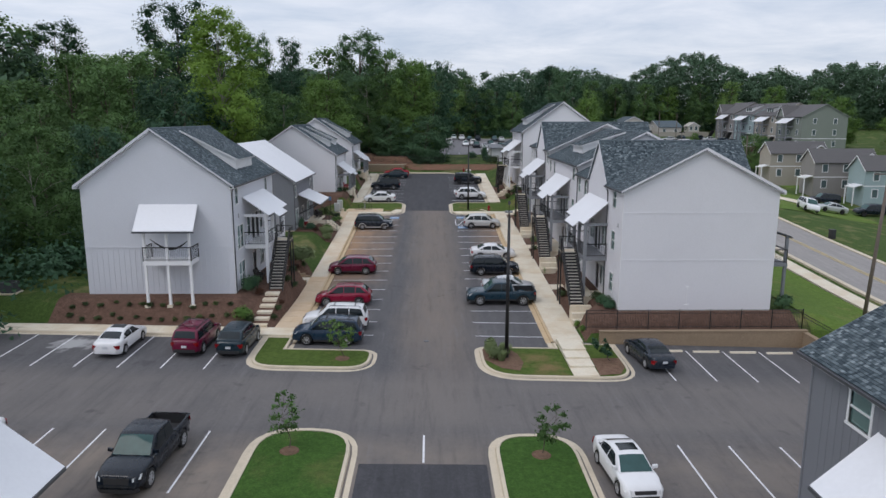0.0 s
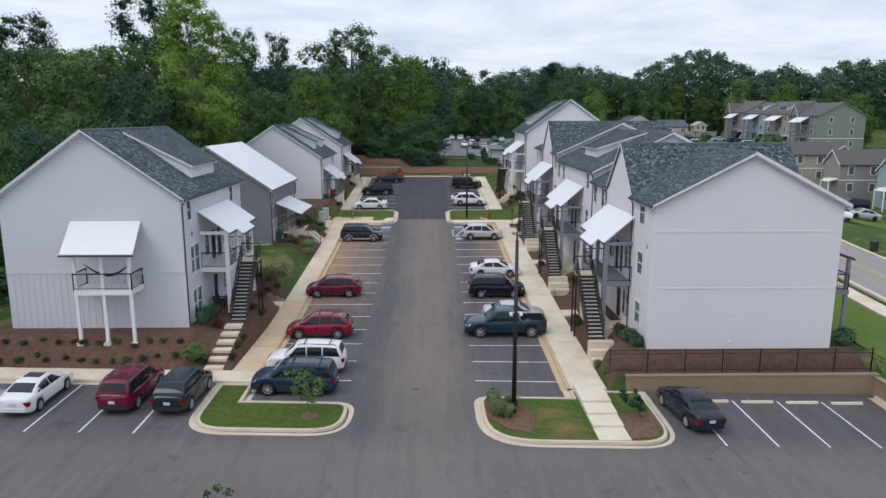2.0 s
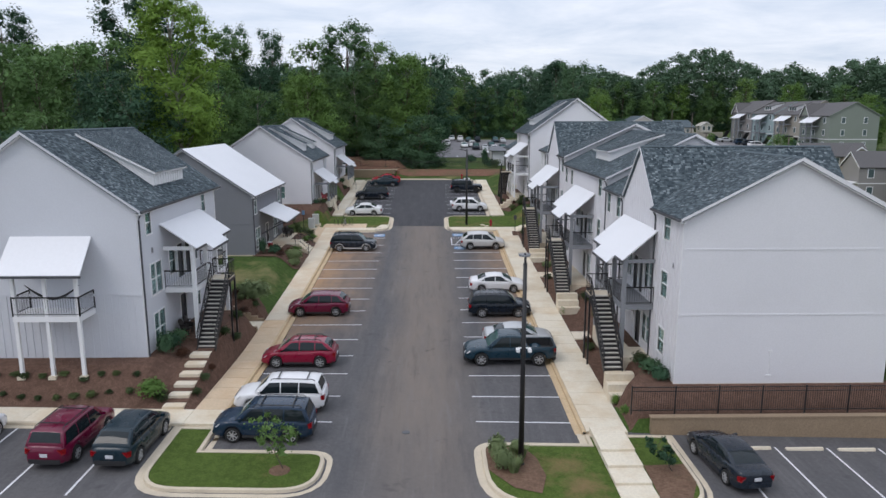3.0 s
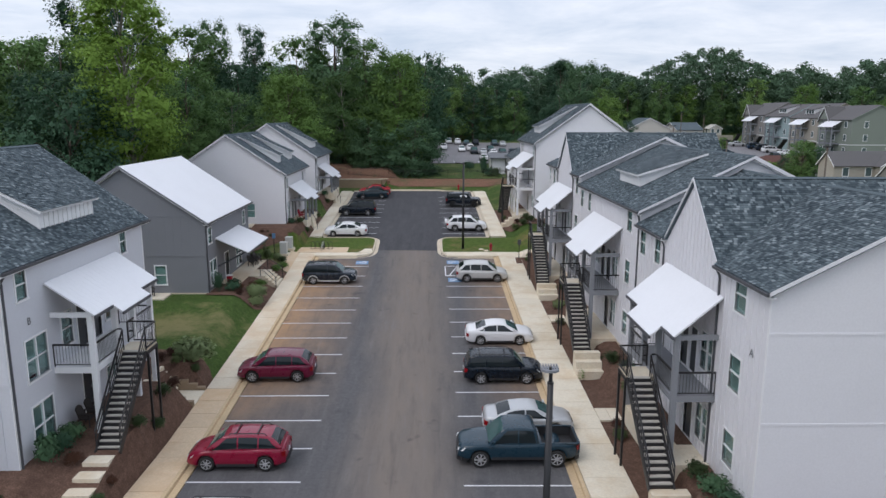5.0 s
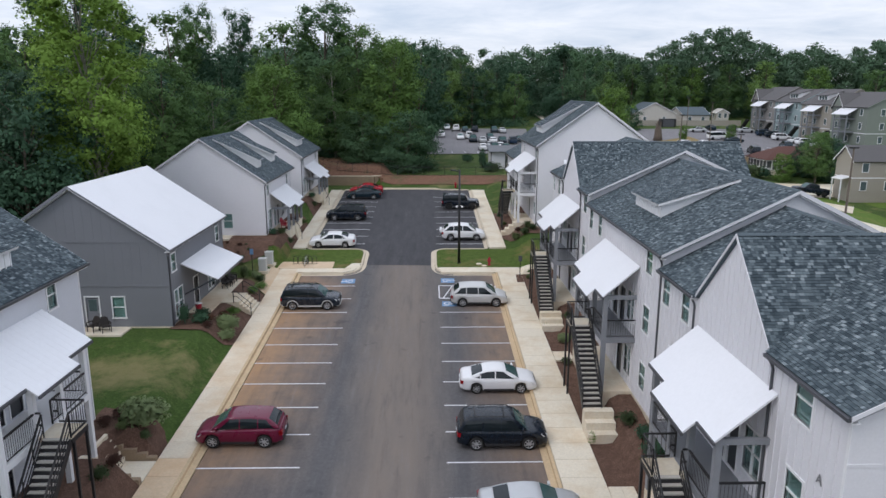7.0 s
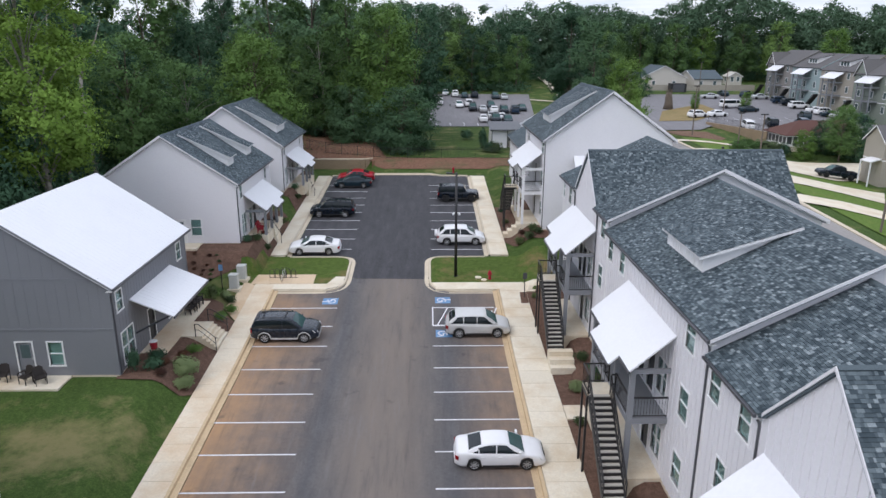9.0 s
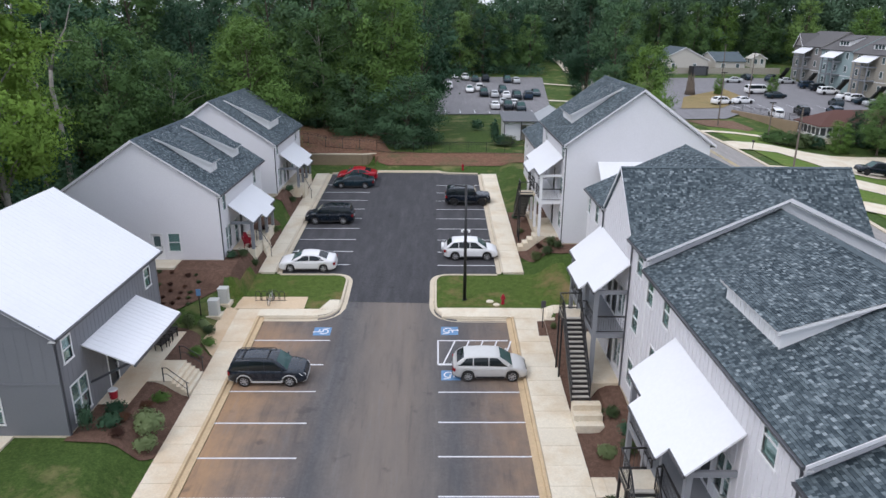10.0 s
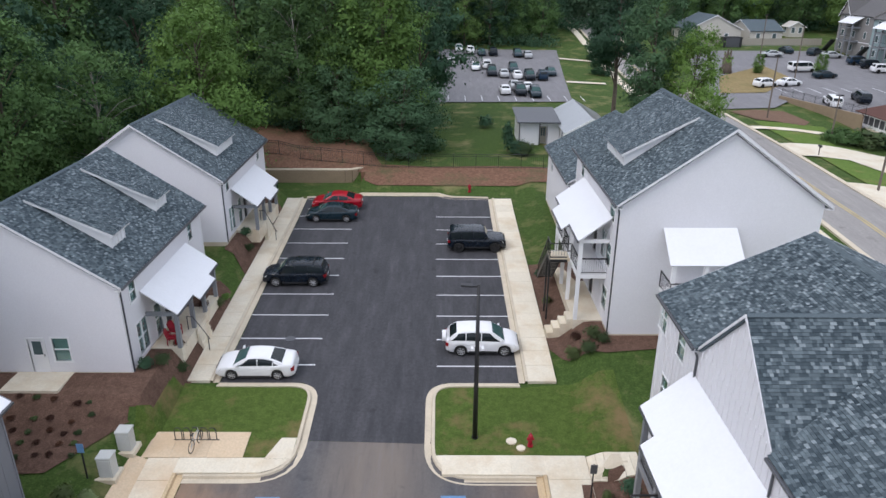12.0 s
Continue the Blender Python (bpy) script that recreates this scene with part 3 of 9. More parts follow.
# ---- islands with kerbs ----
ISLANDS = {
    "front_left": rounded([(-8.9, 8), (-3.55, 8), (-3.55, 33.6), (-8.9, 33.6)], [0, 0, 2.6, 2.6]),
    "front_right": rounded([(2.65, 8), (7.35, 8), (7.35, 33.4), (2.65, 33.4)], [0, 0, 2.3, 2.3]),
    "left": rounded([(-11.9, 47.5), (-11.9, 41.2), (-3.6, 41.2), (-3.6, 45.2), (-9.35, 45.2), (-9.35, 47.5)], [0, 2.2, 2.2, 1.2, 0, 0])[::1],
    "right": rounded([(8.1, 46.3), (2.85, 46.3), (2.85, 40.4), (12.95, 40.4), (12.95, 47.3), (8.1, 47.3)], [0, 1.2, 3.0, 2.4, 0, 0]),
    "mid_left": rounded([(-9.35, 93.5), (-3.65, 93.5), (-3.65, 101.2), (-9.65, 101.2)], [0, 2.6, 1.7, 0]),
    "mid_right": rounded([(7.95, 101.2), (2.5, 101.2), (2.5, 93.4), (8.05, 93.4)], [0, 1.7, 2.6, 0], 9),
}


def ccw(poly):
    a = sum(p[0] * q[1] - q[0] * p[1] for p, q in zip(poly, poly[1:] + poly[:1]))
    return poly if a > 0 else poly[::-1]


OUTER = {"mid_left": [(-12.6, 101.15), (-12.6, 94.05)], "mid_right": [(13.4, 93.95), (13.4, 101.15)]}
for key, poly in ISLANDS.items():
    is_open = key in OUTER
    poly = poly if is_open else ccw(poly)
    path = finer(poly, 0.8, not is_open)
    km = MB()
    strip(km, path, not is_open, KERB, lot_z)
    structure("kerb", km, M_KERB, "tan concrete kerb and gutter round a planted island", "kerb", fix=False)
    gm = MB()
    inside = offset_path(path, 0.52, not is_open)
    if is_open:
        inside = inside + OUTER[key]
        cut = 95.25 if key == "mid_right" else 95.0
        structure("sidewalk", drape(MB(), clip_half(clip_half(inside, 1, cut, True), 0, 10.7 if key == "mid_right" else -11.45, key == "mid_right"), lot_z, 0.148, 1.0), M_CONC, "pale concrete paving inside a kerbed corner", "sidewalk", fix=False)
        inside = clip_half(inside, 1, cut, False)
        drape(gm, inside, lambda x, y: max(lot_z(x, y) + 0.12, land_z(x, y) + 0.04), 0.0, 0.5)
    else:
        drape(gm, inside, lot_z, 0.12, 1.0)
    structure("lawn", gm, M_TURF if key.startswith("front") else M_LAWN, "deep green turf on a kerbed island" if key.startswith("front") else "short green turf on a kerbed parking island", "lawn", fix=False)

# kerbs along the parking bays
LINES = [
    [(-9.35, 94.06), (-9.35, 46.0)],
    [(8.05, 47.2), (8.05, 93.95)],
    [(-9.65, 130.6), (-9.65, 101.2)],
    [(7.95, 101.2), (7.95, 130.6)],
    [(7.95, 130.4), (4.4, 130.6), (3.6, 130.9), (3.0, 131.4), (-4.3, 131.4), (-4.9, 130.9), (-5.7, 130.6), (-9.65, 130.4)],
    [(-12.0, 47.0), (-70, 47.0)],
    [(25.9, 20.0), (25.9, 46.9)],
]
for k, line in enumerate(LINES):
    km = MB()
    strip(km, finer(line, 0.8), False, [(-d, h) for d, h in KERB], lot_z)
    structure("kerb", km, M_GUTTER if k < 2 else M_KERB, "clay-stained concrete kerb and gutter beside parking bays" if k < 2 else "pale concrete kerb and gutter at the edge of the lot", "kerb", fix=False)


# ---- sidewalks, slab by slab ----
def sidewalk(x0, x1, y0, y1, step, label, along="y", zf=lot_z, top=0.15, mat=None):
    base = MB()
    drape(base, [(x0, y0), (x1, y0), (x1, y1), (x0, y1)], zf, top - 0.02, 1.5)
    walkway = structure("sidewalk", base, M_KERB, label, "sidewalk", fix=False)
    a, b = (y0, y1) if along == "y" else (x0, x1)
    n = max(1, round((b - a) / step))
    for i in range(n):
        lo, hi = a + (b - a) * i / n + 0.012, a + (b - a) * (i + 1) / n - 0.012
        xs, ys = ((x0, x1), (lo, hi)) if along == "y" else ((lo, hi), (y0, y1))
        s = MB()
        crn = [(xs[0], ys[0]), (xs[1], ys[0]), (xs[1], ys[1]), (xs[0], ys[1])]
        tops = [(x, y, zf(x, y) + top + rng.uniform(0, 0.006)) for x, y in crn]
        s.prism([(x, y, z - 0.25) for x, y, z in tops], (0, 0, 0.25))
        part("paving_slab", s, mat or M_CONC, walkway, fix=False)
    return walkway


sidewalk(-11.45, -9.89, 49.2, 64.7, 1.55, "strongly clay-stained tan concrete sidewalk of cast slabs", mat=M_CONC_CLAY)
sidewalk(-11.45, -9.89, 64.72, 95.05, 1.55, "tan clay-stained concrete sidewalk of cast slabs beside parking bays", mat=M_CONC_TAN)
sidewalk(8.62, 10.72, 47.3, 95.2, 1.55, "pale concrete sidewalk of cast slabs beside parking bays")
sidewalk(-11.5, -10.2, 101.2, 130.4, 1.5, "pale concrete sidewalk beside the far bays")
sidewalk(8.5, 10.15, 101.2, 130.4, 1.5, "pale concrete sidewalk beside the far bays")
sidewalk(-70, -9.89, 47.5, 49.2, 1.6, "pale concrete sidewalk along the front lot", along="x")
sidewalk(-9.87, -5.6, 94.05, 95.05, 1.42, "concrete crossing pad at the kerb", along="x", top=0.16)
sidewalk(-12.3, -6.7, 95.07, 96.9, 1.8, "clay-stained concrete pad under a bicycle rack", along="x", top=0.17, mat=M_CONC_CLAY)
structure("sidewalk", drape(MB(), ccw([(-11.47, 88.7), (-12.6, 90.0), (-12.25, 95.05), (-11.47, 95.05)]), land_z, 0.10, 0.5), M_CONC_CLAY, "clay-stained concrete apron beside a sidewalk", "sidewalk", fix=False)
sidewalk(3.4, 8.6, 93.95, 95.25, 1.5, "concrete pad at the kerb", along="x", top=0.16)
sidewalk(10.75, 13.3, 93.6, 95.2, 0.42, "concrete path to the porch", along="x", zf=land_z, top=0.12)

structure("sidewalk", drape(MB(), [(-5.6, 95.0), (-4.25, 95.0), (-4.2, 96.5), (-5.0, 96.5)], lot_z, 0.155, 1.0), M_CONC, "pale concrete paving inside a kerbed corner", "sidewalk", fix=False)
sidewalk(-27.0, -9.4, 24.7, 26.3, 1.5, "pale concrete sidewalk before a slate grey house", along="x")
# branch paths from the sidewalks to the porches
for x0, x1, y0, y1 in ((10.75, 12.0, 60.6, 62.0), (10.75, 12.0, 75.9, 77.3)):
    sidewalk(x0, x1, y0, y1, 0.6, "pale concrete branch path to a porch", along="x", top=0.14)

sidewalk(-13.0, -11.47, 62.75, 64.45, 1.6, "pale concrete path from the sidewalk to porch steps", along="x", top=0.16)
edging = thing("block_edging", "stepped tan block edging beside a concrete path", "edging", at=(-12.3, 63.6, 1.2))
for x0, x1, top in ((-11.95, -11.5, 0.22), (-12.45, -11.95, 0.42), (-13.1, -12.45, 0.66), (-13.6, -13.1, 0.9)):
    for y0, y1 in ((64.5, 64.78), (62.42, 62.7)):
        z = lot_z(-12, 63.6) + 0.15
        part("block", MB().box(x0, x1, y0, y1, z - 0.5, z + top), M_BLOCK, edging, at=(12.3, -63.6, -1.2))

# ---- painted bays ----
marks = thing("parking_markings", "white painted parking bay stripes on asphalt", "road markings", kind="structure")


def stripe(x0, x1, y0, y1, mat=None, w=0.10, zf=lot_z, lift=0.014):
    s = MB()
    p, q = Vector((x0, y0)), Vector((x1, y1))
    d = (q - p).normalized()
    nrm = Vector((-d.y, d.x)) * (w / 2)
    k = max(1, int((q - p).length / 0.9))
    for i in range(k):
        a, b = p + (q - p) * (i / k), p + (q - p) * ((i + 1) / k)
        s.poly([(v.x, v.y, zf(v.x, v.y) + lift) for v in (a - nrm, b - nrm, b + nrm, a + nrm)])
    return part("stripe", s, mat or M_STRIPE, marks, fix=False)


for y in [48.5, 51.6, 54.6, 58.44, 61.39, 64.33, 67.27, 70.21, 73.16, 76.1, 79.04, 81.99, 84.9, 87.9]:
    stripe(3.16, 8.05, y, y)
for y in [48.2, 51.5, 54.9, 58.07, 61.01, 64.0, 67.1, 70.08, 73.03, 75.97, 78.92, 81.9, 84.95, 87.9, 90.9]:
    stripe(-9.35, -4.2, y, y)
for i in range(9):
    stripe(3.1 - 0.02 * i, 7.95, 102.8 + 2.94 * i, 102.8 + 2.94 * i)
    stripe(-9.6, -4.3 - 0.03 * i, 102.9 + 2.94 * i, 102.9 + 2.94 * i)
for i in range(14):
    stripe(-14.04 - 2.63 * i, -14.04 - 2.63 * i, 41.2, 47.0)
for i in range(4):
    stripe(15.05 + 2.57 * i, 15.05 + 2.57 * i, 40.8, 46.2)
for i in range(9):
    stripe(-11.1 - 2.58 * i, -11.1 - 2.58 * i, 27.4, 33.1)
for i in range(5):
    stripe(9.6 + 2.57 * i, 9.6 + 2.57 * i, 26.6, 32.4)
stripe(-0.43, -0.43, 30.25, 33.0)
# hatched access aisle
for y in (88.0, 90.9):
    stripe(3.1, 7.9, y, y, w=0.12)
stripe(3.15, 3.15, 88.0, 90.9)
for k in range(5):
    stripe(3.5 + 0.95 * k, 4.3 + 0.95 * k, 88.05, 90.85)


def access_sign(x, y, turn):
    b = part("access_panel", drape(MB(), [(x - 0.6, y - 0.55), (x + 0.6, y - 0.55), (x + 0.6, y + 0.55), (x - 0.6, y + 0.55)], lot_z, 0.013, 1.0), M_STRIPE_BLUE, marks, "blue painted square", fix=False)
    s = MB()

    def at(u, v):
        c, n = math.cos(turn), math.sin(turn)
        px, py = x + u * c - v * n, y + u * n + v * c
        return (px, py, lot_z(px, py) + 0.022)

    def bar(u0, v0, u1, v1, w=0.09):
        d = Vector((u1 - u0, v1 - v0)).normalized() * (w / 2)
        s.poly([at(u0 + d.y, v0 - d.x), at(u1 + d.y, v1 - d.x), at(u1 - d.y, v1 + d.x), at(u0 - d.y, v0 + d.x)])

    for k in range(12):
        a, e = math.radians(120 + 20 * k), math.radians(140 + 20 * k)
        s.poly([at(0.34 * math.cos(t) * r - 0.05, 0.34 * math.sin(t) * r - 0.12) for t, r in ((a, 1), (e, 1), (e, 0.72), (a, 0.72))])
    bar(-0.08, 0.5, -0.05, -0.05)
    bar(-0.05, -0.05, 0.3, -0.05)
    bar(0.3, -0.05, 0.42, -0.45)
    bar(-0.06, 0.2, 0.24, 0.2)
    s.poly([at(-0.08 + 0.09 * math.cos(t * 0.785), 0.56 + 0.09 * math.sin(t * 0.785)) for t in range(8)])
    part("access_symbol", s, M_STRIPE, b, "white wheelchair symbol", fix=False)


access_sign(3.95, 92.2, -math.pi / 2)
access_sign(3.95, 86.7, -math.pi / 2)
access_sign(-4.9, 92.1, math.pi / 2)

# ---- planting beds and bare slopes laid on the land ----
BEDS = [
    ("mulch_bed", M_MULCH, "reddish bark mulch bed round an apartment house", [(-28, 49.15), (-11.46, 49.15), (-11.46, 66.0), (-11.9, 66.9), (-12.8, 67.3), (-13.9, 67.0), (-15.2, 67.4), (-15.2, 52.75), (-28, 52.75)]),
    ("mulch_bed", M_MULCH, "reddish bark mulch bed with low shrubs", [(-15.7, 78.35), (-13.6, 78.2), (-12.1, 78.3), (-11.46, 78.9), (-11.46, 88.6), (-12.3, 89.4), (-12.9, 90.8), (-14.2, 91.6), (-15.7, 92)]),
    ("mulch_bed", M_MULCH, "reddish bark mulch bed with rows of small plants", [(-26, 93), (-15.8, 93.4), (-13.6, 95.6), (-12.0, 97.6), (-11.2, 101.5), (-11.6, 111.5), (-13.8, 111.5), (-13.8, 99.6), (-26, 99.6)]),
    ("mulch_bed", M_MULCH, "reddish bark mulch bed at a porch", [(-13.2, 115.5), (-11.5, 114.5), (-11.5, 128), (-13.2, 128)]),
    ("mulch_bed", M_MULCH, "reddish bark mulch bed behind a fence", [(10.9, 47.7), (26.5, 47.7), (26.5, 49.9), (13.9, 49.9), (13.9, 66), (13.6, 95), (10.71, 93.5), (10.71, 50)]),
    ("mulch_bed", M_MULCH, "reddish bark mulch bed at a porch", [(10.2, 116.5), (10.2, 104.6), (11.2, 103.0), (13.2, 102.5), (20.5, 103.2), (20.5, 104), (13.6, 104), (13.6, 116.5)]),
    ("lawn", M_VERGE, "bright green mown lawn beside a street", [(48.6, 98), (69, 98), (69, 132), (75, 132), (75, 160), (64, 166), (48.6, 166)]),
    ("lawn", M_VERGE, "bright green mown verge beside a street", [(27.3, 30), (35.2, 30), (35.2, 102), (27.3, 102)]),
    ("clay_bank", M_CLAY_RED, "bare red clay and mulch bank below a fence", [(-18, 136.2), (-5.0, 136.2), (-4.4, 134.4), (-3.2, 133.5), (14.5, 133.4), (15.5, 135.2), (16.5, 137.4), (9, 137.9), (2, 137.5), (-3, 138.4), (-5, 144), (-9, 148), (-20, 152), (-24, 146)]),
]
for name, mat, label, poly in BEDS:
    structure(name, drape(MB(), poly, land_z, 0.05, 0.5), mat, label, {"mulch_bed": "planting bed", "lawn": "lawn"}.get(name, "bank"), fix=False)
for poly in ([(3.4, 45.5), (3.3, 43.6), (4.4, 42.0), (5.5, 41.6), (5.9, 43.0), (5.7, 44.6), (5.2, 45.6)], [(10.4, 41.1), (11.8, 41.4), (12.4, 42.6), (12.4, 44.2), (10.5, 44.0)]):
    structure("mulch_bed", drape(MB(), ccw(poly), lot_z, 0.15, 1.0), M_CLAY, "brown mulch on a kerbed island", "planting bed", fix=False)

# ---- steps across the right island ----
st = thing("garden_steps", "pale concrete steps crossing a grass island", "steps")
for i, (y0, y1) in enumerate(((40.9, 42.3), (42.3, 43.6), (43.6, 44.9), (44.9, 47.3))):
    s = MB()
    z = lot_z(9.4, 41) + 0.18 + 0.115 * i
    s.box(8.75, 10.35, y0, y1 - 0.01, z - 0.5, z)
    part("step", s, M_CONC, st)

# ---- retaining wall and fence on the right ----
wall_low = MB().box(11.9, 26.7, 47.36, 47.66, -0.3, 1.22)
wall_low.box(26.4, 26.7, 20, 47.36, -0.5, 1.1)
rw = structure("retaining_wall", wall_low, M_BLOCK, "low tan block retaining wall behind parking bays", "retaining wall")
part("coping", MB().box(11.85, 26.75, 47.32, 47.70, 1.22, 1.30).box(26.36, 26.74, 20, 47.32, 1.10, 1.18), M_BLOCK, rw, "tan block coping")


def metal_fence(pts, height, label, zf, gap=0.115, bay=2.3, stuff=True):
    """Black picket fence: posts and rails are parts, the pickets one joined part a fence."""
    fen = thing("metal_fence", label, "fence", at=(pts[0][0], pts[0][1], zf(*pts[0])))
    o = Vector((pts[0][0], pts[0][1], zf(*pts[0])))
    pk = MB()
    for (x0, y0), (x1, y1) in zip(pts, pts[1:]):
        ln = math.hypot(x1 - x0, y1 - y0)
        n = max(1, round(ln / bay))
        for i in range(n + 1):
            x, y = x0 + (x1 - x0) * i / n, y0 + (y1 - y0) * i / n
            z = zf(x, y)
            part("post", MB().box(x - 0.03, x + 0.03, y - 0.03, y + 0.03, z - 0.1, z + height + 0.08), M_BLACK, fen, at=-o)
            if i < n:
                xb, yb = x0 + (x1 - x0) * (i + 1) / n, y0 + (y1 - y0) * (i + 1) / n
                zb = zf(xb, yb)
                for h in (0.12, height - 0.22, height):
                    part("rail", MB().beam((x, y, z + h), (xb, yb, zb + h), 0.035), M_BLACK, fen, at=-o)
                m = max(1, int(ln / n / gap))
                for k in range(1, m):
                    u, w = x + (xb - x) * k / m, y + (yb - y) * k / m
                    zz = z + (zb - z) * k / m
                    if stuff:
                        pk.beam((u, w, zz + 0.05), (u, w, zz + height + 0.03), 0.017)
                    else:
                        part("picket", MB().beam((u, w, zz + 0.05), (u, w, zz + height + 0.03), 0.017), M_BLACK, fen, at=-o, fix=False)
    if stuff:
        tagged(part("fence_infill", pk, M_BLACK, fen, at=-o, fix=False), kind="stuff")
    return fen


metal_fence([(11.0, 47.9), (26.55, 47.9)], 1.35, "black metal picket fence on a block wall", lambda x, y: 1.32, stuff=False)
metal_fence([(26.55, 47.9), (30.0, 45.0), (31.5, 38.0)], 1.35, "black metal picket fence down a grass bank", land_z)
metal_fence([(-16, 138.4), (-4.8, 137.2), (16.5, 137.0)], 1.5, "black metal picket fence above a clay bank", land_z, gap=0.2)
# block wall and coping at the far end
bend = [(-17.5, 135.9), (-6.6, 135.9)] + [(-6.6 + 1.9 * math.sin(a), 137.8 - 1.9 * math.cos(a)) for a in (0.35, 0.7, 1.05, 1.4)]
WALL_B, COPING_B = MB(), MB()
for (xa, ya), (xb, yb) in zip(bend, bend[1:]):
    WALL_B.beam((xa, ya + 0.2, 6.1), (xb, yb + 0.2, 6.1), 0.5, 1.9)
    COPING_B.beam((xa, ya + 0.2, 7.09), (xb, yb + 0.2, 7.09), 0.5, 0.1)
bw = structure("retaining_wall_2", WALL_B, M_BLOCK, "low tan block retaining wall under the woods", "retaining wall")
part("coping", COPING_B, M_KERB, bw, "pale coping")

# wheel stops in the front right bays
stop = tagged(part("wheel_stop", MB().prism([(-0.9, -0.1, 0), (-0.9, 0.1, 0), (-0.9, 0.06, 0.12), (-0.9, -0.06, 0.12)], (1.8, 0, 0)), M_CONC), "short pale concrete wheel stop in a parking bay", "wheel stop", "wheel stops")
stop.matrix_basis = Matrix.Translation((16.4, 46.0, lot_z(16.4, 46.0)))
for k in (1, 2, 3):
    copy_thing(stop, Matrix.Translation((16.4 + 2.57 * k, 46.0, lot_z(16.4 + 2.57 * k, 46.0))))

# ---- the road on the right ----
def road_x(y):
    return 38.3 + 3.0 * ease((y - 170) / 100)


def road_band(d0, d1, y0, y1, lift, name, mat, label, cat, h=0.0):
    m = MB()
    ys = np.arange(y0, y1 + 0.1, 2.0)
    for a, b in zip(ys, ys[1:]):
        m.poly([(road_x(y) + d, y, lerp(y, ROAD_Y, ROAD_Z) + lift) for d, y in ((d0, a), (d1, a), (d1, b), (d0, b))])
        if h:
            for d in (d0, d1):
                m.poly([(road_x(y) + d, y, lerp(y, ROAD_Y, ROAD_Z) + lift - e) for y, e in ((a, 0), (b, 0), (b, h), (a, h))])
    return structure(name, m, mat, label, cat, fix=False)


M_ROAD = asphalt("street_asphalt", (0.25, 0.235, 0.225), (0.33, 0.31, 0.295), (0.1, 0.1, 0.1), 0.0)
road_band(0, 7.6, -40, 340, 0.05, "road", M_ROAD, "pale grey asphalt street with a yellow line", "road")
road_band(3.55, 3.72, -40, 300, 0.07, "road_line", M_STRIPE_YEL, "faded yellow centre line on a street", "road markings")
road_band(3.88, 4.05, -40, 300, 0.07, "road_line", M_STRIPE_YEL, "faded yellow centre line on a street", "road markings")
road_band(-0.5, 0.0, -40, 300, 0.16, "kerb", M_KERB, "pale concrete kerb along a street", "kerb", 0.3)
road_band(7.6, 8.1, -40, 300, 0.16, "kerb", M_KERB, "pale concrete kerb along a street", "kerb", 0.3)
road_band(-2.9, -1.3, -40, 300, 0.12, "sidewalk", M_CONC, "pale concrete sidewalk along a street", "sidewalk", 0.2)


# ---- house parts ----
def real_glass(name, tint):
    m, nt, p = nodes_of(name)
    nt.nodes.remove(p)
    tr = add(nt, "ShaderNodeBsdfTransparent")
    tr.inputs[0].default_value = (*tint, 1)
    gl = add(nt, "ShaderNodeBsdfGlossy", Roughness=0.03)
    fr = add(nt, "ShaderNodeFresnel", IOR=1.5)
    mx = nt.nodes.new("ShaderNodeMixShader")
    nt.links.new(ramped(nt, fr.outputs[0], 0, 1, 0.03, 0.55), mx.inputs[0])
    nt.links.new(tr.outputs[0], mx.inputs[1])
    nt.links.new(gl.outputs[0], mx.inputs[2])
    nt.links.new(mx.outputs[0], nt.nodes["Material Output"].inputs[0])
    return m


M_PANE = real_glass("clear_pane", (0.82, 0.92, 0.91))
# near-black colour that stands in for the shade of unlit rooms
M_ROOM_SHADE = plain("painted_room_shade", (0.05, 0.055, 0.055), 0.8)
M_DOOR = plain("dark_door_paint", (0.03, 0.034, 0.04), 0.45)


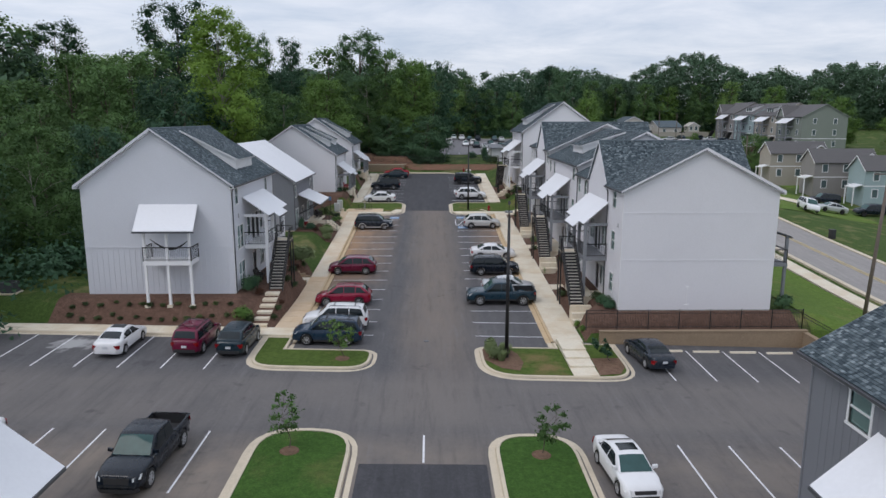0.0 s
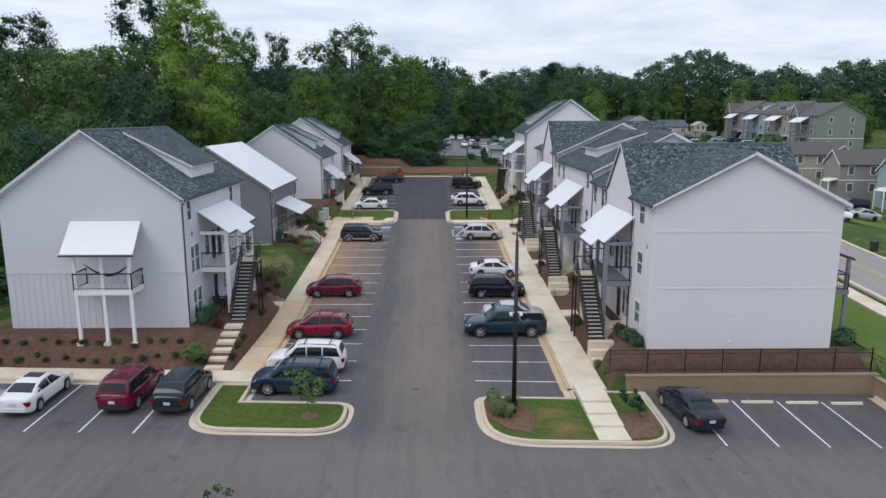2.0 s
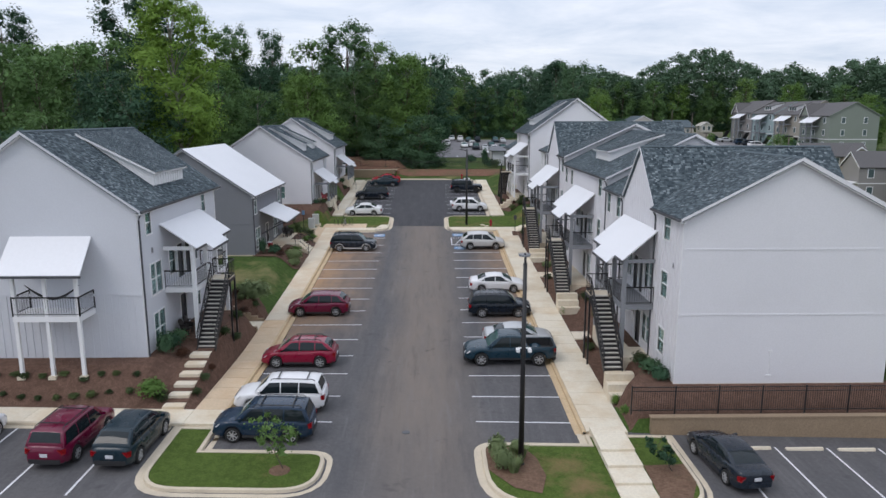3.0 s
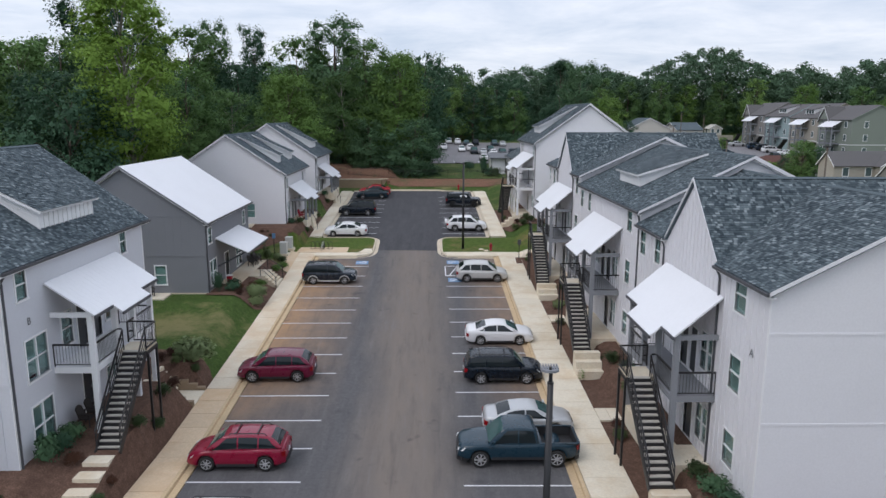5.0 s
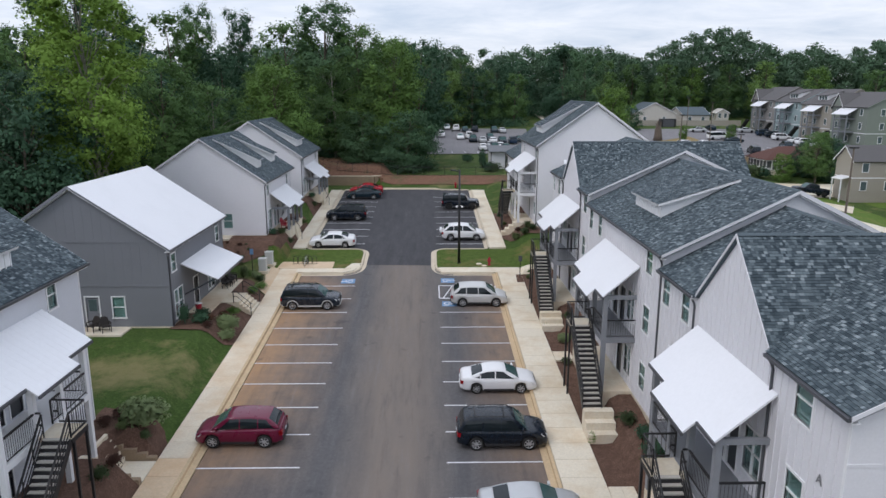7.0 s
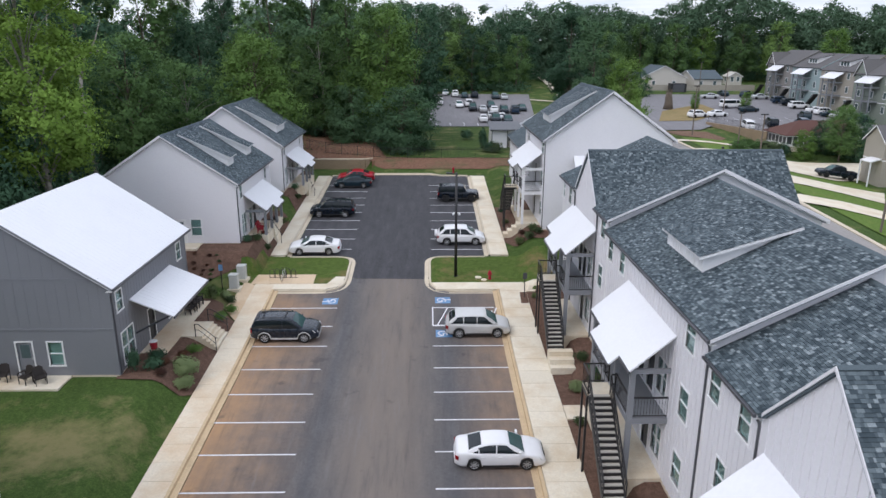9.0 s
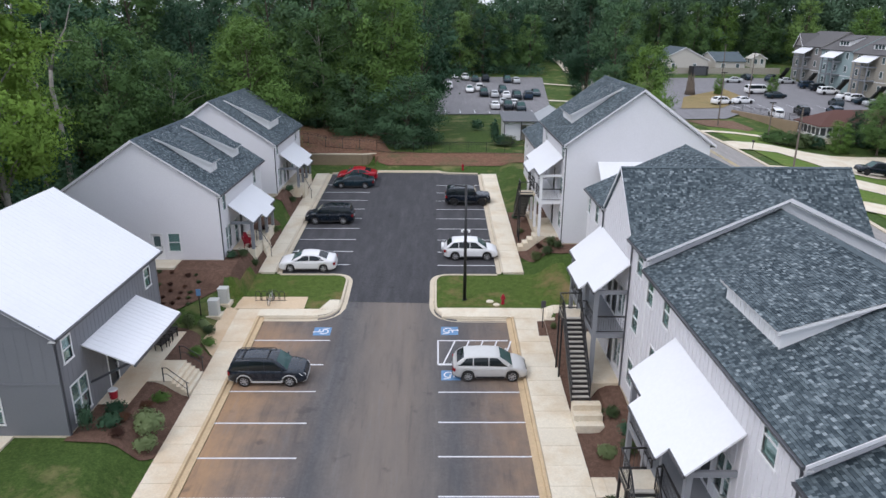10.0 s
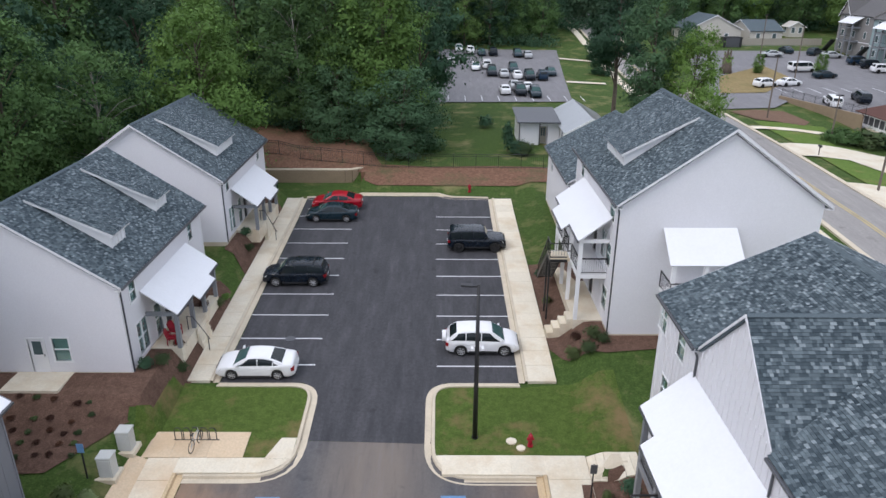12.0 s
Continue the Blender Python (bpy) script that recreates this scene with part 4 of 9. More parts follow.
class Wall:
    """A flat upright wall. Plane: axis 'x' or 'y' at a place; out is the sign of its outward side."""

    def __init__(self, axis, place, out, thick=0.22):
        self.axis, self.place, self.out, self.thick = axis, place, out, thick

    def box(self, mb, a0, a1, z0, z1, d0, d1):
        """d: distances outward from the face."""
        p, q = sorted((self.place + self.out * d0, self.place + self.out * d1))
        if self.axis == "x":
            return mb.box(p, q, a0, a1, z0, z1)
        return mb.box(a0, a1, p, q, z0, z1)

    def build(self, a0, a1, z0, z1, holes):
        mb, seen = MB(), {}
        av = sorted({a0, a1, *(h[0] for h in holes), *(h[1] for h in holes)})
        zv = sorted({z0, z1, *(h[2] for h in holes), *(h[3] for h in holes)})

        def vert(i, k, d):
            if (i, k, d) not in seen:
                q = self.place - self.out * d * self.thick
                seen[i, k, d] = len(mb.v)
                mb.v.append((q, av[i], zv[k]) if self.axis == "x" else (av[i], q, zv[k]))
            return seen[i, k, d]

        def solid(i, k):
            if not (0 <= i < len(av) - 1 and 0 <= k < len(zv) - 1):
                return False
            a, z = (av[i] + av[i + 1]) / 2, (zv[k] + zv[k + 1]) / 2
            return not any(h[0] < a < h[1] and h[2] < z < h[3] for h in holes)

        for i in range(len(av) - 1):
            for k in range(len(zv) - 1):
                if not solid(i, k):
                    continue
                for d in (0, 1):
                    mb.f.append((vert(i, k, d), vert(i + 1, k, d), vert(i + 1, k + 1, d), vert(i, k + 1, d)))
                for di, dk, p, q in ((-1, 0, (i, k), (i, k + 1)), (1, 0, (i + 1, k), (i + 1, k + 1)), (0, -1, (i, k), (i + 1, k)), (0, 1, (i, k + 1), (i + 1, k + 1))):
                    if not solid(i + di, k + dk):
                        mb.f.append((vert(*p, 0), vert(*q, 0), vert(*q, 1), vert(*p, 1)))
        return mb


def window(w, house, o, a0, a1, z0, z1, panes=1, blind=0.6, trim=None):
    """Sash window in a wall opening: trim, sill, meeting rails, panes and a blind behind."""
    fr = MB()
    t = 0.09
    w.box(fr, a0 - t, a0, z0 - t, z1 + t, -0.05, 0.035)
    w.box(fr, a1, a1 + t, z0 - t, z1 + t, -0.05, 0.035)
    w.box(fr, a0, a1, z1, z1 + t, -0.05, 0.035)
    ob = part("window", fr, trim or M_TRIM, house, at=-o)
    part("sill", w.box(MB(), a0 - t - 0.03, a1 + t + 0.03, z0 - t, z0, -0.05, 0.06), trim or M_TRIM, ob)
    step = (a1 - a0) / panes
    for k in range(panes):
        b0, b1 = a0 + k * step, a0 + (k + 1) * step
        if k:
            part("mullion", w.box(MB(), b0 - 0.04, b0 + 0.04, z0, z1, -0.07, 0.02), trim or M_TRIM, ob)
        zm = (z0 + z1) / 2
        part("sash_rail", w.box(MB(), b0, b1, zm - 0.03, zm + 0.03, -0.07, 0.0), trim or M_TRIM, ob)
        for c0, c1, d in ((z0, zm, -0.055), (zm, z1, -0.04)):
            part("pane", w.box(MB(), b0, b1, c0, c1, d - 0.006, d), M_PANE, ob).visible_shadow = False
    part("blind", w.box(MB(), a0, a1, z0 + (z1 - z0) * max(0.0, 0.5 - blind), z1, -0.085, -0.07), M_BLIND, ob, "pale lowered blind")
    # thin dark sheet closing the opening; the room's shade is painted on it
    part("dim_interior", w.box(MB(), a0 - 0.02, a1 + 0.02, z0 - 0.02, z1 + 0.02, -0.24, -0.19), M_ROOM_SHADE, ob, "dark panel painted in place of room shade")
    return ob


def door(w, house, o, a0, a1, z0, z1, mat=None, glazed=False):
    mat = mat or M_DOOR
    ob = part("door", w.box(MB(), a0, a1, z0, z1, -0.12, -0.06), mat, house, at=-o)
    t = 0.09
    fr = MB()
    w.box(fr, a0 - t, a0, z0, z1 + t, -0.08, 0.03)
    w.box(fr, a1, a1 + t, z0, z1 + t, -0.08, 0.03)
    w.box(fr, a0, a1, z1, z1 + t, -0.08, 0.03)
    part("door_frame", fr, M_TRIM, ob)
    if glazed:
        part("pane", w.box(MB(), a0 + 0.18, a1 - 0.18, z0 + 1.05, z1 - 0.18, -0.06, -0.05), M_GLASS, ob)
    part("handle", w.box(MB(), a1 - 0.12, a1 - 0.07, z0 + 0.95, z0 + 1.1, -0.06, 0.0), M_STEEL, ob)
    return ob


def battens(w, house, o, a0, a1, z0, top, mat, holes=(), gap=0.41):
    depth = 0.010 if mat is M_GREY else 0.028
    n = int((a1 - a0) / gap)
    for i in range(1, n):
        a = a0 + i * gap
        cuts = sorted((h[2] - 0.1, h[3] + 0.1) for h in holes if h[0] - 0.12 < a < h[1] + 0.12)
        z, zt = z0, top(a) if callable(top) else top
        for c0, c1 in cuts + [(zt, zt)]:
            if min(c0, zt) > z + 0.05:
                part("batten", w.box(MB(), a - 0.03, a + 0.03, z, min(c0, zt), 0, depth), mat, house, at=-o, fix=False)
            z = max(z, c1)




def roof_plane(house_roof, p0, along, upslope, length, slope_len, mat, span=None, seed=1, coarse=1.0):
    """Courses of shingle tabs on a rectangle: p0 its lower corner."""
    r = random.Random(seed)
    p0, u, v = Vector(p0), Vector(along).normalized(), Vector(upslope).normalized()
    n = u.cross(v)
    if n.z < 0:
        n = -n
    mb = MB()
    course, wid = 0.122 * coarse, 0.155 * coarse
    rows = int(slope_len / course)
    course = slope_len / rows
    for j in range(rows):
        e0, e1 = span((j + 0.5) / rows) if span else (0.0, length)
        a = e0 - r.random() * wid
        while a < e1:
            wd = wid * r.uniform(0.4, 1.5)
            b0, b1 = max(e0, a), min(e1, a + wd)
            a += wd
            if b1 - b0 < 0.02:
                continue
            lift = r.uniform(0.008, 0.026)
            q = p0 + v * (j * course)
            lo0, lo1 = q + u * b0 + n * (0.03 + lift), q + u * b1 + n * (0.03 + lift)
            t0, t1 = q + u * b0 + v * course + n * 0.029, q + u * b1 + v * course + n * 0.029
            k = len(mb.v)
            mb.v += [tuple(lo0), tuple(lo1), tuple(t1), tuple(t0), tuple(lo0 - n * 0.02), tuple(lo1 - n * 0.02)]
            mb.f += [(k, k + 1, k + 2, k + 3), (k + 4, k + 5, k + 1, k)]
    ob = part("shingles", mb, mat, house_roof, "overlapping shingle tabs", fix=False)
    tagged(ob, kind="stuff")
    return ob


def slab_between(a, b, c, d, thick):
    """A solid sheet over the quad a b c d, thickness downward along its normal."""
    a, b, c, d = (Vector(p) for p in (a, b, c, d))
    n = (b - a).cross(d - a).normalized()
    if n.z < 0:
        n = -n
    return MB().prism([tuple(p - n * thick) for p in (a, b, c, d)], tuple(n * thick))


def gutter_run(house, o, x, y0, y1, z, s):
    g = MB()
    g.prism([(x, y0, z), (x + s * 0.12, y0, z), (x + s * 0.10, y0, z - 0.12), (x, y0, z - 0.12)], (0, y1 - y0, 0))
    return part("gutter", g, M_GUT, house, at=-o)


def downpipe(house, o, x, y, z0, z1, s):
    m = MB()
    m.tube([(x + s * 0.30, y, z1), (x + s * 0.10, y, z1 - 0.35), (x + s * 0.07, y, z1 - 0.5), (x + s * 0.07, y, z0)], [0.05] * 4, 6)
    return part("downpipe", m, M_GUT, house, at=-o)


def gable_house(label, s, xf, xb, y0, y1, base, eave, ridge, wall_mat, cross=None, windows=(), doors=(), roof_mat=None,
                metal=False, ov=0.36, gable_holes=(), gable_doors=(), rake_end=True, batten_facade=True, seed=1, low=0.8, dormers=(), trim=None):
    """A gabled house whose long front faces s along x. Eave: height of the roof's lower edge, which overhangs the wall by ov."""
    trim = trim or M_TRIM
    roof_mat = roof_mat or M_SHING
    o = Vector((xf, y0, base))
    house = thing("apartment_house", label, "building", "apartment houses", at=o)
    xm = (xf + xb) / 2
    xe = xf + s * ov
    k = (ridge - eave) / abs(xe - xm)
    wall_top = eave + k * ov - 0.12
    f = Wall("x", xf, s)
    holes = [(a0, a1, z0, z1) for a0, a1, z0, z1, *_ in windows] + [d[:4] for d in doors]
    part("front_wall", f.build(y0, y1, base - low, wall_top, holes), wall_mat, house, at=-o)
    part("back_wall", Wall("x", xb, -s).build(y0, y1, base - low, wall_top, []), wall_mat, house, at=-o)
    ga = Wall("y", y0, -1)
    lo, hi = min(xf, xb), max(xf, xb)
    inner = 0.22
    gh = [h[:4] for h in gable_holes] + [d[:4] for d in gable_doors]
    part("gable_wall", ga.build(lo + inner, hi - inner, base - low, wall_top, gh), wall_mat, house, at=-o)
    part("gable_top", MB().prism([(lo + inner, y0, wall_top), (hi - inner, y0, wall_top), (xm, y0, wall_top + k * ((hi - lo) / 2 - inner))], (0, 0.22, 0)), wall_mat, house, at=-o)
    part("gable_wall", MB().box(lo + inner, hi - inner, y1 - 0.22, y1, base - low, wall_top), wall_mat, house, at=-o)
    part("gable_top", MB().prism([(lo + inner, y1 - 0.22, wall_top), (hi - inner, y1 - 0.22, wall_top), (xm, y1 - 0.22, wall_top + k * ((hi - lo) / 2 - inner))], (0, 0.22, 0)), wall_mat, house, at=-o)
    for a0, a1, z0, z1, *rest in windows:
        window(f, house, o, a0, a1, z0, z1, rest[0] if rest else 1, blind=rest[1] if len(rest) > 1 else 0.5)
    for d in doors:
        door(f, house, o, *d[:4], mat=d[4] if len(d) > 4 else None)
    for a0, a1, z0, z1, *rest in gable_holes:
        window(ga, house, o, a0, a1, z0, z1, rest[0] if rest else 1)
    for d in gable_doors:
        door(ga, house, o, *d[:4], mat=d[4] if len(d) > 4 else None, glazed=True)
    # roof: two decks, rake boards, gutter
    ya, yb = y0 - 0.32, y1 + (0.32 if rake_end else 0.02)
    rm = M_METAL_ROOF if metal else roof_mat
    rl_ = "white metal roof" if metal else "grey blended shingle roof"
    if cross:
        yc, zc, half = cross
        dy = half * (zc - ridge) / (zc - eave)
        roof = part("roof", slab_between((xe, ya, eave), (xe, yc - half, eave), (xm, yc - dy, ridge), (xm, ya, ridge), 0.14), rm, house, rl_, at=-o)
        part("far_deck", slab_between((xe, yc + half, eave), (xe, yb, eave), (xm, yb, ridge), (xm, yc + dy, ridge), 0.14), rm, roof)
    else:
        roof = part("roof", slab_between((xe, ya, eave), (xe, yb, eave), (xm, yb, ridge), (xm, ya, ridge), 0.14), rm, house, rl_, at=-o)
    xo = xb - s * ov
    part("back_slope", slab_between((xo, ya, eave), (xm, ya, ridge), (xm, yb, ridge), (xo, yb, eave), 0.14), M_METAL_ROOF if metal else roof_mat, roof)
    sl = math.hypot(xe - xm, ridge - eave)
    if metal:
        n = int((yb - ya) / 0.42)
        for i in range(n + 1):
            y = ya + 0.02 + (yb - ya - 0.04) * i / n
            part("seam", MB().beam((xe, y, eave + 0.002), (xm, y, ridge + 0.002), 0.012, 0.012), M_METAL_ROOF, roof, fix=False)
    else:
        for span in ([None] if not cross else [lambda t: (0.0, yc - half - ya + (half - dy) * t), lambda t: (yc + half - ya - (half - dy) * t, yb - ya)]):
            roof_plane(roof, (xe, ya, eave), (0, 1, 0), (xm - xe, 0, ridge - eave), yb - ya, sl, roof_mat, span, seed)
        roof_plane(roof, (xo, ya, eave), (0, 1, 0), (xm - xo, 0, ridge - eave), yb - ya, sl, roof_mat, None, seed + 3, 2.0)
        part("ridge_cap", MB().prism([(xm - 0.16, ya, ridge - 0.02), (xm + 0.16, ya, ridge - 0.02), (xm, ya, ridge + 0.07)], (0, yb - ya, 0)), roof_mat, roof)
    for y, yy in ((ya - 0.03, ya + 0.01), (yb - 0.01, yb + 0.03)):
        for x_edge, RAKE in ((xe, 0.03), (xo, 0.05)):
            part("rake_board", MB().prism([(x_edge, y, eave + RAKE), (xm, y, ridge + RAKE), (xm, y, ridge - (0.11 if x_edge == xe else 0.17)), (x_edge, y, eave - (0.11 if x_edge == xe else 0.17))], (0, yy - y, 0)), wall_mat if trim is M_TRIM else trim, house, at=-o)
    part("soffit", MB().prism([(xo, ya + 0.012, eave - 0.2), (xm, ya + 0.012, ridge - 0.2), (xm, ya + 0.012, ridge - 0.23), (xo, ya + 0.012, eave - 0.23)], (0, 0.31, 0)), trim, house, at=-o)
    runs = [(ya, yb)]
    if cross:
        runs = [(ya, yc - half - 0.02), (yc + half + 0.02, yb)]
    for x_edge, sg, rr in ((xe, s, runs), (xo, -s, [(ya, yb)])):
        for a, b in rr:
            part("fascia", MB().box(min(x_edge, x_edge - sg * 0.03), max(x_edge, x_edge - sg * 0.03), a, b, eave - 0.2, eave - 0.02), trim, house, at=-o)
            part("soffit", MB().box(min(x_edge - sg * 0.032, x_edge - sg * (ov - 0.002)), max(x_edge - sg * 0.032, x_edge - sg * (ov - 0.002)), a + 0.002, b - 0.002, eave - 0.196, eave - 0.17), trim, house, at=-o)
    for a, b in runs:
        gutter_run(house, o, xe, a, b, eave - 0.01, s)
        downpipe(house, o, xf, (b - 0.14 if cross else a + 0.45) if a == ya else a + 0.12, base, eave - 0.05, s)
    # corner boards
    for y in (y0, y1 - 0.1):
        part("corner_board", MB().box(min(xf, xf + s * 0.03), max(xf, xf + s * 0.03), y, y + 0.1, base - 0.1, wall_top), trim if wall_mat is not M_GREY else M_GREY, house, at=-o)
    if batten_facade:
        battens(f, house, o, y0 + 0.1, y1 - 0.1, base, wall_top, wall_mat, holes)
    part("footing", MB().box(lo - 0.02, hi + 0.02, y0 - 0.02, y1 + 0.02, base - low - 0.2, base + 0.02), M_KERB, house, "concrete footing", at=-o)
    # shed dormers
    for d0, d1, xd, h in dormers:
        zr = eave + k * abs(xd - xe)
        zt = zr + h
        xt = xm - s * -0.0 + s * 0.5
        zt2 = eave + k * abs(xt - xe) + 0.05
        side = [(xd, d0, zr - 0.05), (xd, d0, zt), (xt, d0, zt2), (xt, d0, zt2 - 0.2)]
        dm = part("dormer", MB().prism(side, (0, d1 - d0, 0)), trim, roof, "white shed dormer")
        e0 = (xd + s * 0.3, zt - 0.3 * (zt2 - zt) / abs(xt - xd))
        # dormer roof
        rs = slab_between((e0[0], d0 - 0.25, e0[1] + 0.1), (e0[0], d1 + 0.25, e0[1] + 0.1), (xt, d1 + 0.25, zt2 + 0.1), (xt, d0 - 0.25, zt2 + 0.1), 0.12)
        part("dormer_roof", rs, trim, roof)
        roof_plane(roof, (e0[0], d0 - 0.25, e0[1] + 0.09), (0, 1, 0), (xt - e0[0], 0, zt2 - e0[1]), d1 - d0 + 0.5, math.hypot(xt - e0[0], zt2 - e0[1]), roof_mat, seed=seed + 5)
        n = max(2, round((d1 - d0) / 0.42))
        for i in range(n + 1):
            y = d0 + (d1 - d0 - 0.05) * i / n
            part("batten", MB().box(min(xd, xd + s * 0.03), max(xd, xd + s * 0.045), y, y + 0.05, zr - 0.02, zt - 0.02), trim, roof, fix=False)
    # cross gable flush with the front
    if cross:
        k2 = (zc - eave) / half
        xw_ = xf
        h2 = (zc - 0.12 - wall_top) / k2
        tri = MB().prism([(xw_, yc - h2, wall_top), (xw_, yc + h2, wall_top), (xw_, yc, zc - 0.12)], (-s * 0.2, 0, 0))
        part("cross_gable_wall", tri, wall_mat, house, at=-o)
        fw = Wall("x", xw_, s)
        battens(fw, house, o, yc - half + 0.15, yc + half - 0.15, wall_top, lambda a: zc - 0.25 - k2 * abs(a - yc), wall_mat)
        x_end = xb - s * 0.3
        xg = xf + s * 0.13
        cr = part("cross_roof", slab_between((xg, yc - half, eave), (x_end, yc - half, eave), (x_end, yc, zc), (xg, yc, zc), 0.14), roof_mat, house, "steep grey shingle cross gable", at=-o)
        part("far_slope", slab_between((xg, yc, zc), (x_end, yc, zc), (x_end, yc + half, eave), (xg, yc + half, eave), 0.14), roof_mat, cr)
        ln = abs(x_end - xg)
        x_min = min(xg, x_end)
        roof_plane(cr, (x_min, yc - half, eave), (1, 0, 0), (0, half, zc - eave), ln, math.hypot(half, zc - eave), roof_mat, seed=seed + 9)
        roof_plane(cr, (x_min, yc + half, eave), (1, 0, 0), (0, -half, zc - eave), ln, math.hypot(half, zc - eave), roof_mat, seed=seed + 11)
        part("ridge_cap", MB().prism([(xg, yc - 0.14, zc - 0.02), (xg, yc + 0.14, zc - 0.02), (xg, yc, zc + 0.06)], (x_end - xg, 0, 0)), roof_mat, cr)
        for sg in (-1, 1):
            part("rake_board", MB().prism([(xg, yc + sg * half, eave + 0.03), (xg, yc, zc + 0.03), (xg, yc, zc - 0.11), (xg, yc + sg * half, eave - 0.10)], (s * 0.035, 0, 0)), wall_mat, house, at=-o)
    return house, o


def awning(house, o, s, xf, y0, y1, zw, depth, drop, bump=0.0, mat=None, label="white standing-seam metal porch roof", steps=(0.22, 0.72)):
    """A sloping metal porch roof against the front; its middle reaches further out by bump."""
    k = drop / depth
    ya, yb = y0 + (y1 - y0) * steps[0], y0 + (y1 - y0) * steps[1]
    outline = [(0, y0), (depth, y0)]
    if bump:
        outline += [(depth, ya), (depth + bump, ya), (depth + bump, yb), (depth, yb)]
    outline += [(depth, y1), (0, y1)]
    pts = [(xf + s * d, y, zw - k * d) for d, y in outline]
    n = Vector((s * k, 0, 1)).normalized() * 0.07
    mat = mat or M_METAL_ROOF
    aw = part("porch_roof", MB().prism(pts, tuple(n)), mat, house, label, at=-o)
    m = int((y1 - y0) / 0.41)
    for i in range(m + 1):
        y = y0 + 0.02 + (y1 - y0 - 0.04) * i / m
        d = depth + (bump if bump and ya < y < yb else 0)
        part("seam", MB().beam((xf, y, zw + 0.085), (xf + s * d, y, zw - k * d + 0.085), 0.014, 0.008), mat, aw, fix=False)
    edges = [(depth, y0, y1)] if not bump else [(depth, y0, ya), (depth + bump, ya, yb), (depth, yb, y1)]
    for d, a, b in edges:
        x = xf + s * d
        part("drip_edge", MB().box(min(x, x + s * 0.09), max(x, x + s * 0.09), a, b, zw - k * d - 0.09, zw - k * d + 0.03), M_GUT, aw)
    return aw


def railing(house, o, pts, z, mat=None, h=1.02):
    mat = mat or M_BLACK
    rl = part("railing", MB().box(pts[0][0] - 0.02, pts[0][0] + 0.02, pts[0][1] - 0.02, pts[0][1] + 0.02, z, z + h), mat, house, "black metal balcony railing", at=-o)
    for p, q in zip(pts, pts[1:]):
        part("rail", MB().beam((*p, z + h), (*q, z + h), 0.07), mat, rl)
        part("rail", MB().beam((*p, z + 0.1), (*q, z + 0.1), 0.035), mat, rl)
        n = max(2, int(math.hypot(q[0] - p[0], q[1] - p[1]) / 0.13))
        for i in range(n + 1):
            x, y = p[0] + (q[0] - p[0]) * i / n, p[1] + (q[1] - p[1]) * i / n
            part("baluster", MB().box(x - 0.006, x + 0.006, y - 0.006, y + 0.006, z + 0.1, z + h), mat, rl, fix=False)
        for x, y in (p, q):
            part("rail_post", MB().box(x - 0.03, x + 0.03, y - 0.03, y + 0.03, z, z + h + 0.03), mat, rl, fix=False)
    return rl


def porch(house, o, s, xf, y0, y1, base, deck_z, top_fn, post_mat, depth=1.85, gap=None, upper=True):
    """Posts, upper deck, beam and railings before the front."""
    xo = xf + s * depth
    xa, xb2 = sorted((xf, xo))
    part("porch_floor", MB().box(xa, xb2, y0, y1, base - 1.0, base + 0.06), M_CONC, house, "pale concrete porch floor", at=-o)
    ys = (y0 + 0.12, y0 + (y1 - y0) * 0.36, y0 + (y1 - y0) * 0.66, y1 - 0.12)
    for y in ys:
        xc = xo - s * 0.12
        part("post", MB().box(xc - 0.115, xc + 0.115, y - 0.115, y + 0.115, base - 0.5, top_fn(depth - 0.12) - 0.05), post_mat, house, at=-o)
    part("header_beam", MB().box(min(xo - s * 0.24, xo), max(xo - s * 0.24, xo), y0 - 0.012, y1 + 0.012, top_fn(depth) - 0.28, top_fn(depth) - 0.03), post_mat, house, at=-o)
    for y in (y0 + 0.12, y1 - 0.12):
        zz = top_fn(depth) - 0.15
        part("tie_beam", MB().box(xa + 0.013, xb2 - 0.013, y - 0.08, y + 0.08, zz - 0.115, zz + 0.105), post_mat, house, at=-o)
    if upper:
        part("upper_deck", MB().box(xa + 0.004, xb2 + 0.0, y0 - 0.006, y1 + 0.006, deck_z - 0.28, deck_z), post_mat, house, "painted timber balcony deck", at=-o)
        g0, g1 = gap or (y0 + 2.6, y0 + 3.7)
        xr = xo - s * 0.06
        railing(house, o, [(xf, y0 + 0.06), (xr, y0 + 0.06), (xr, g0)], deck_z)
        railing(house, o, [(xr, g1), (xr, y1 - 0.06), (xf, y1 - 0.06)], deck_z)


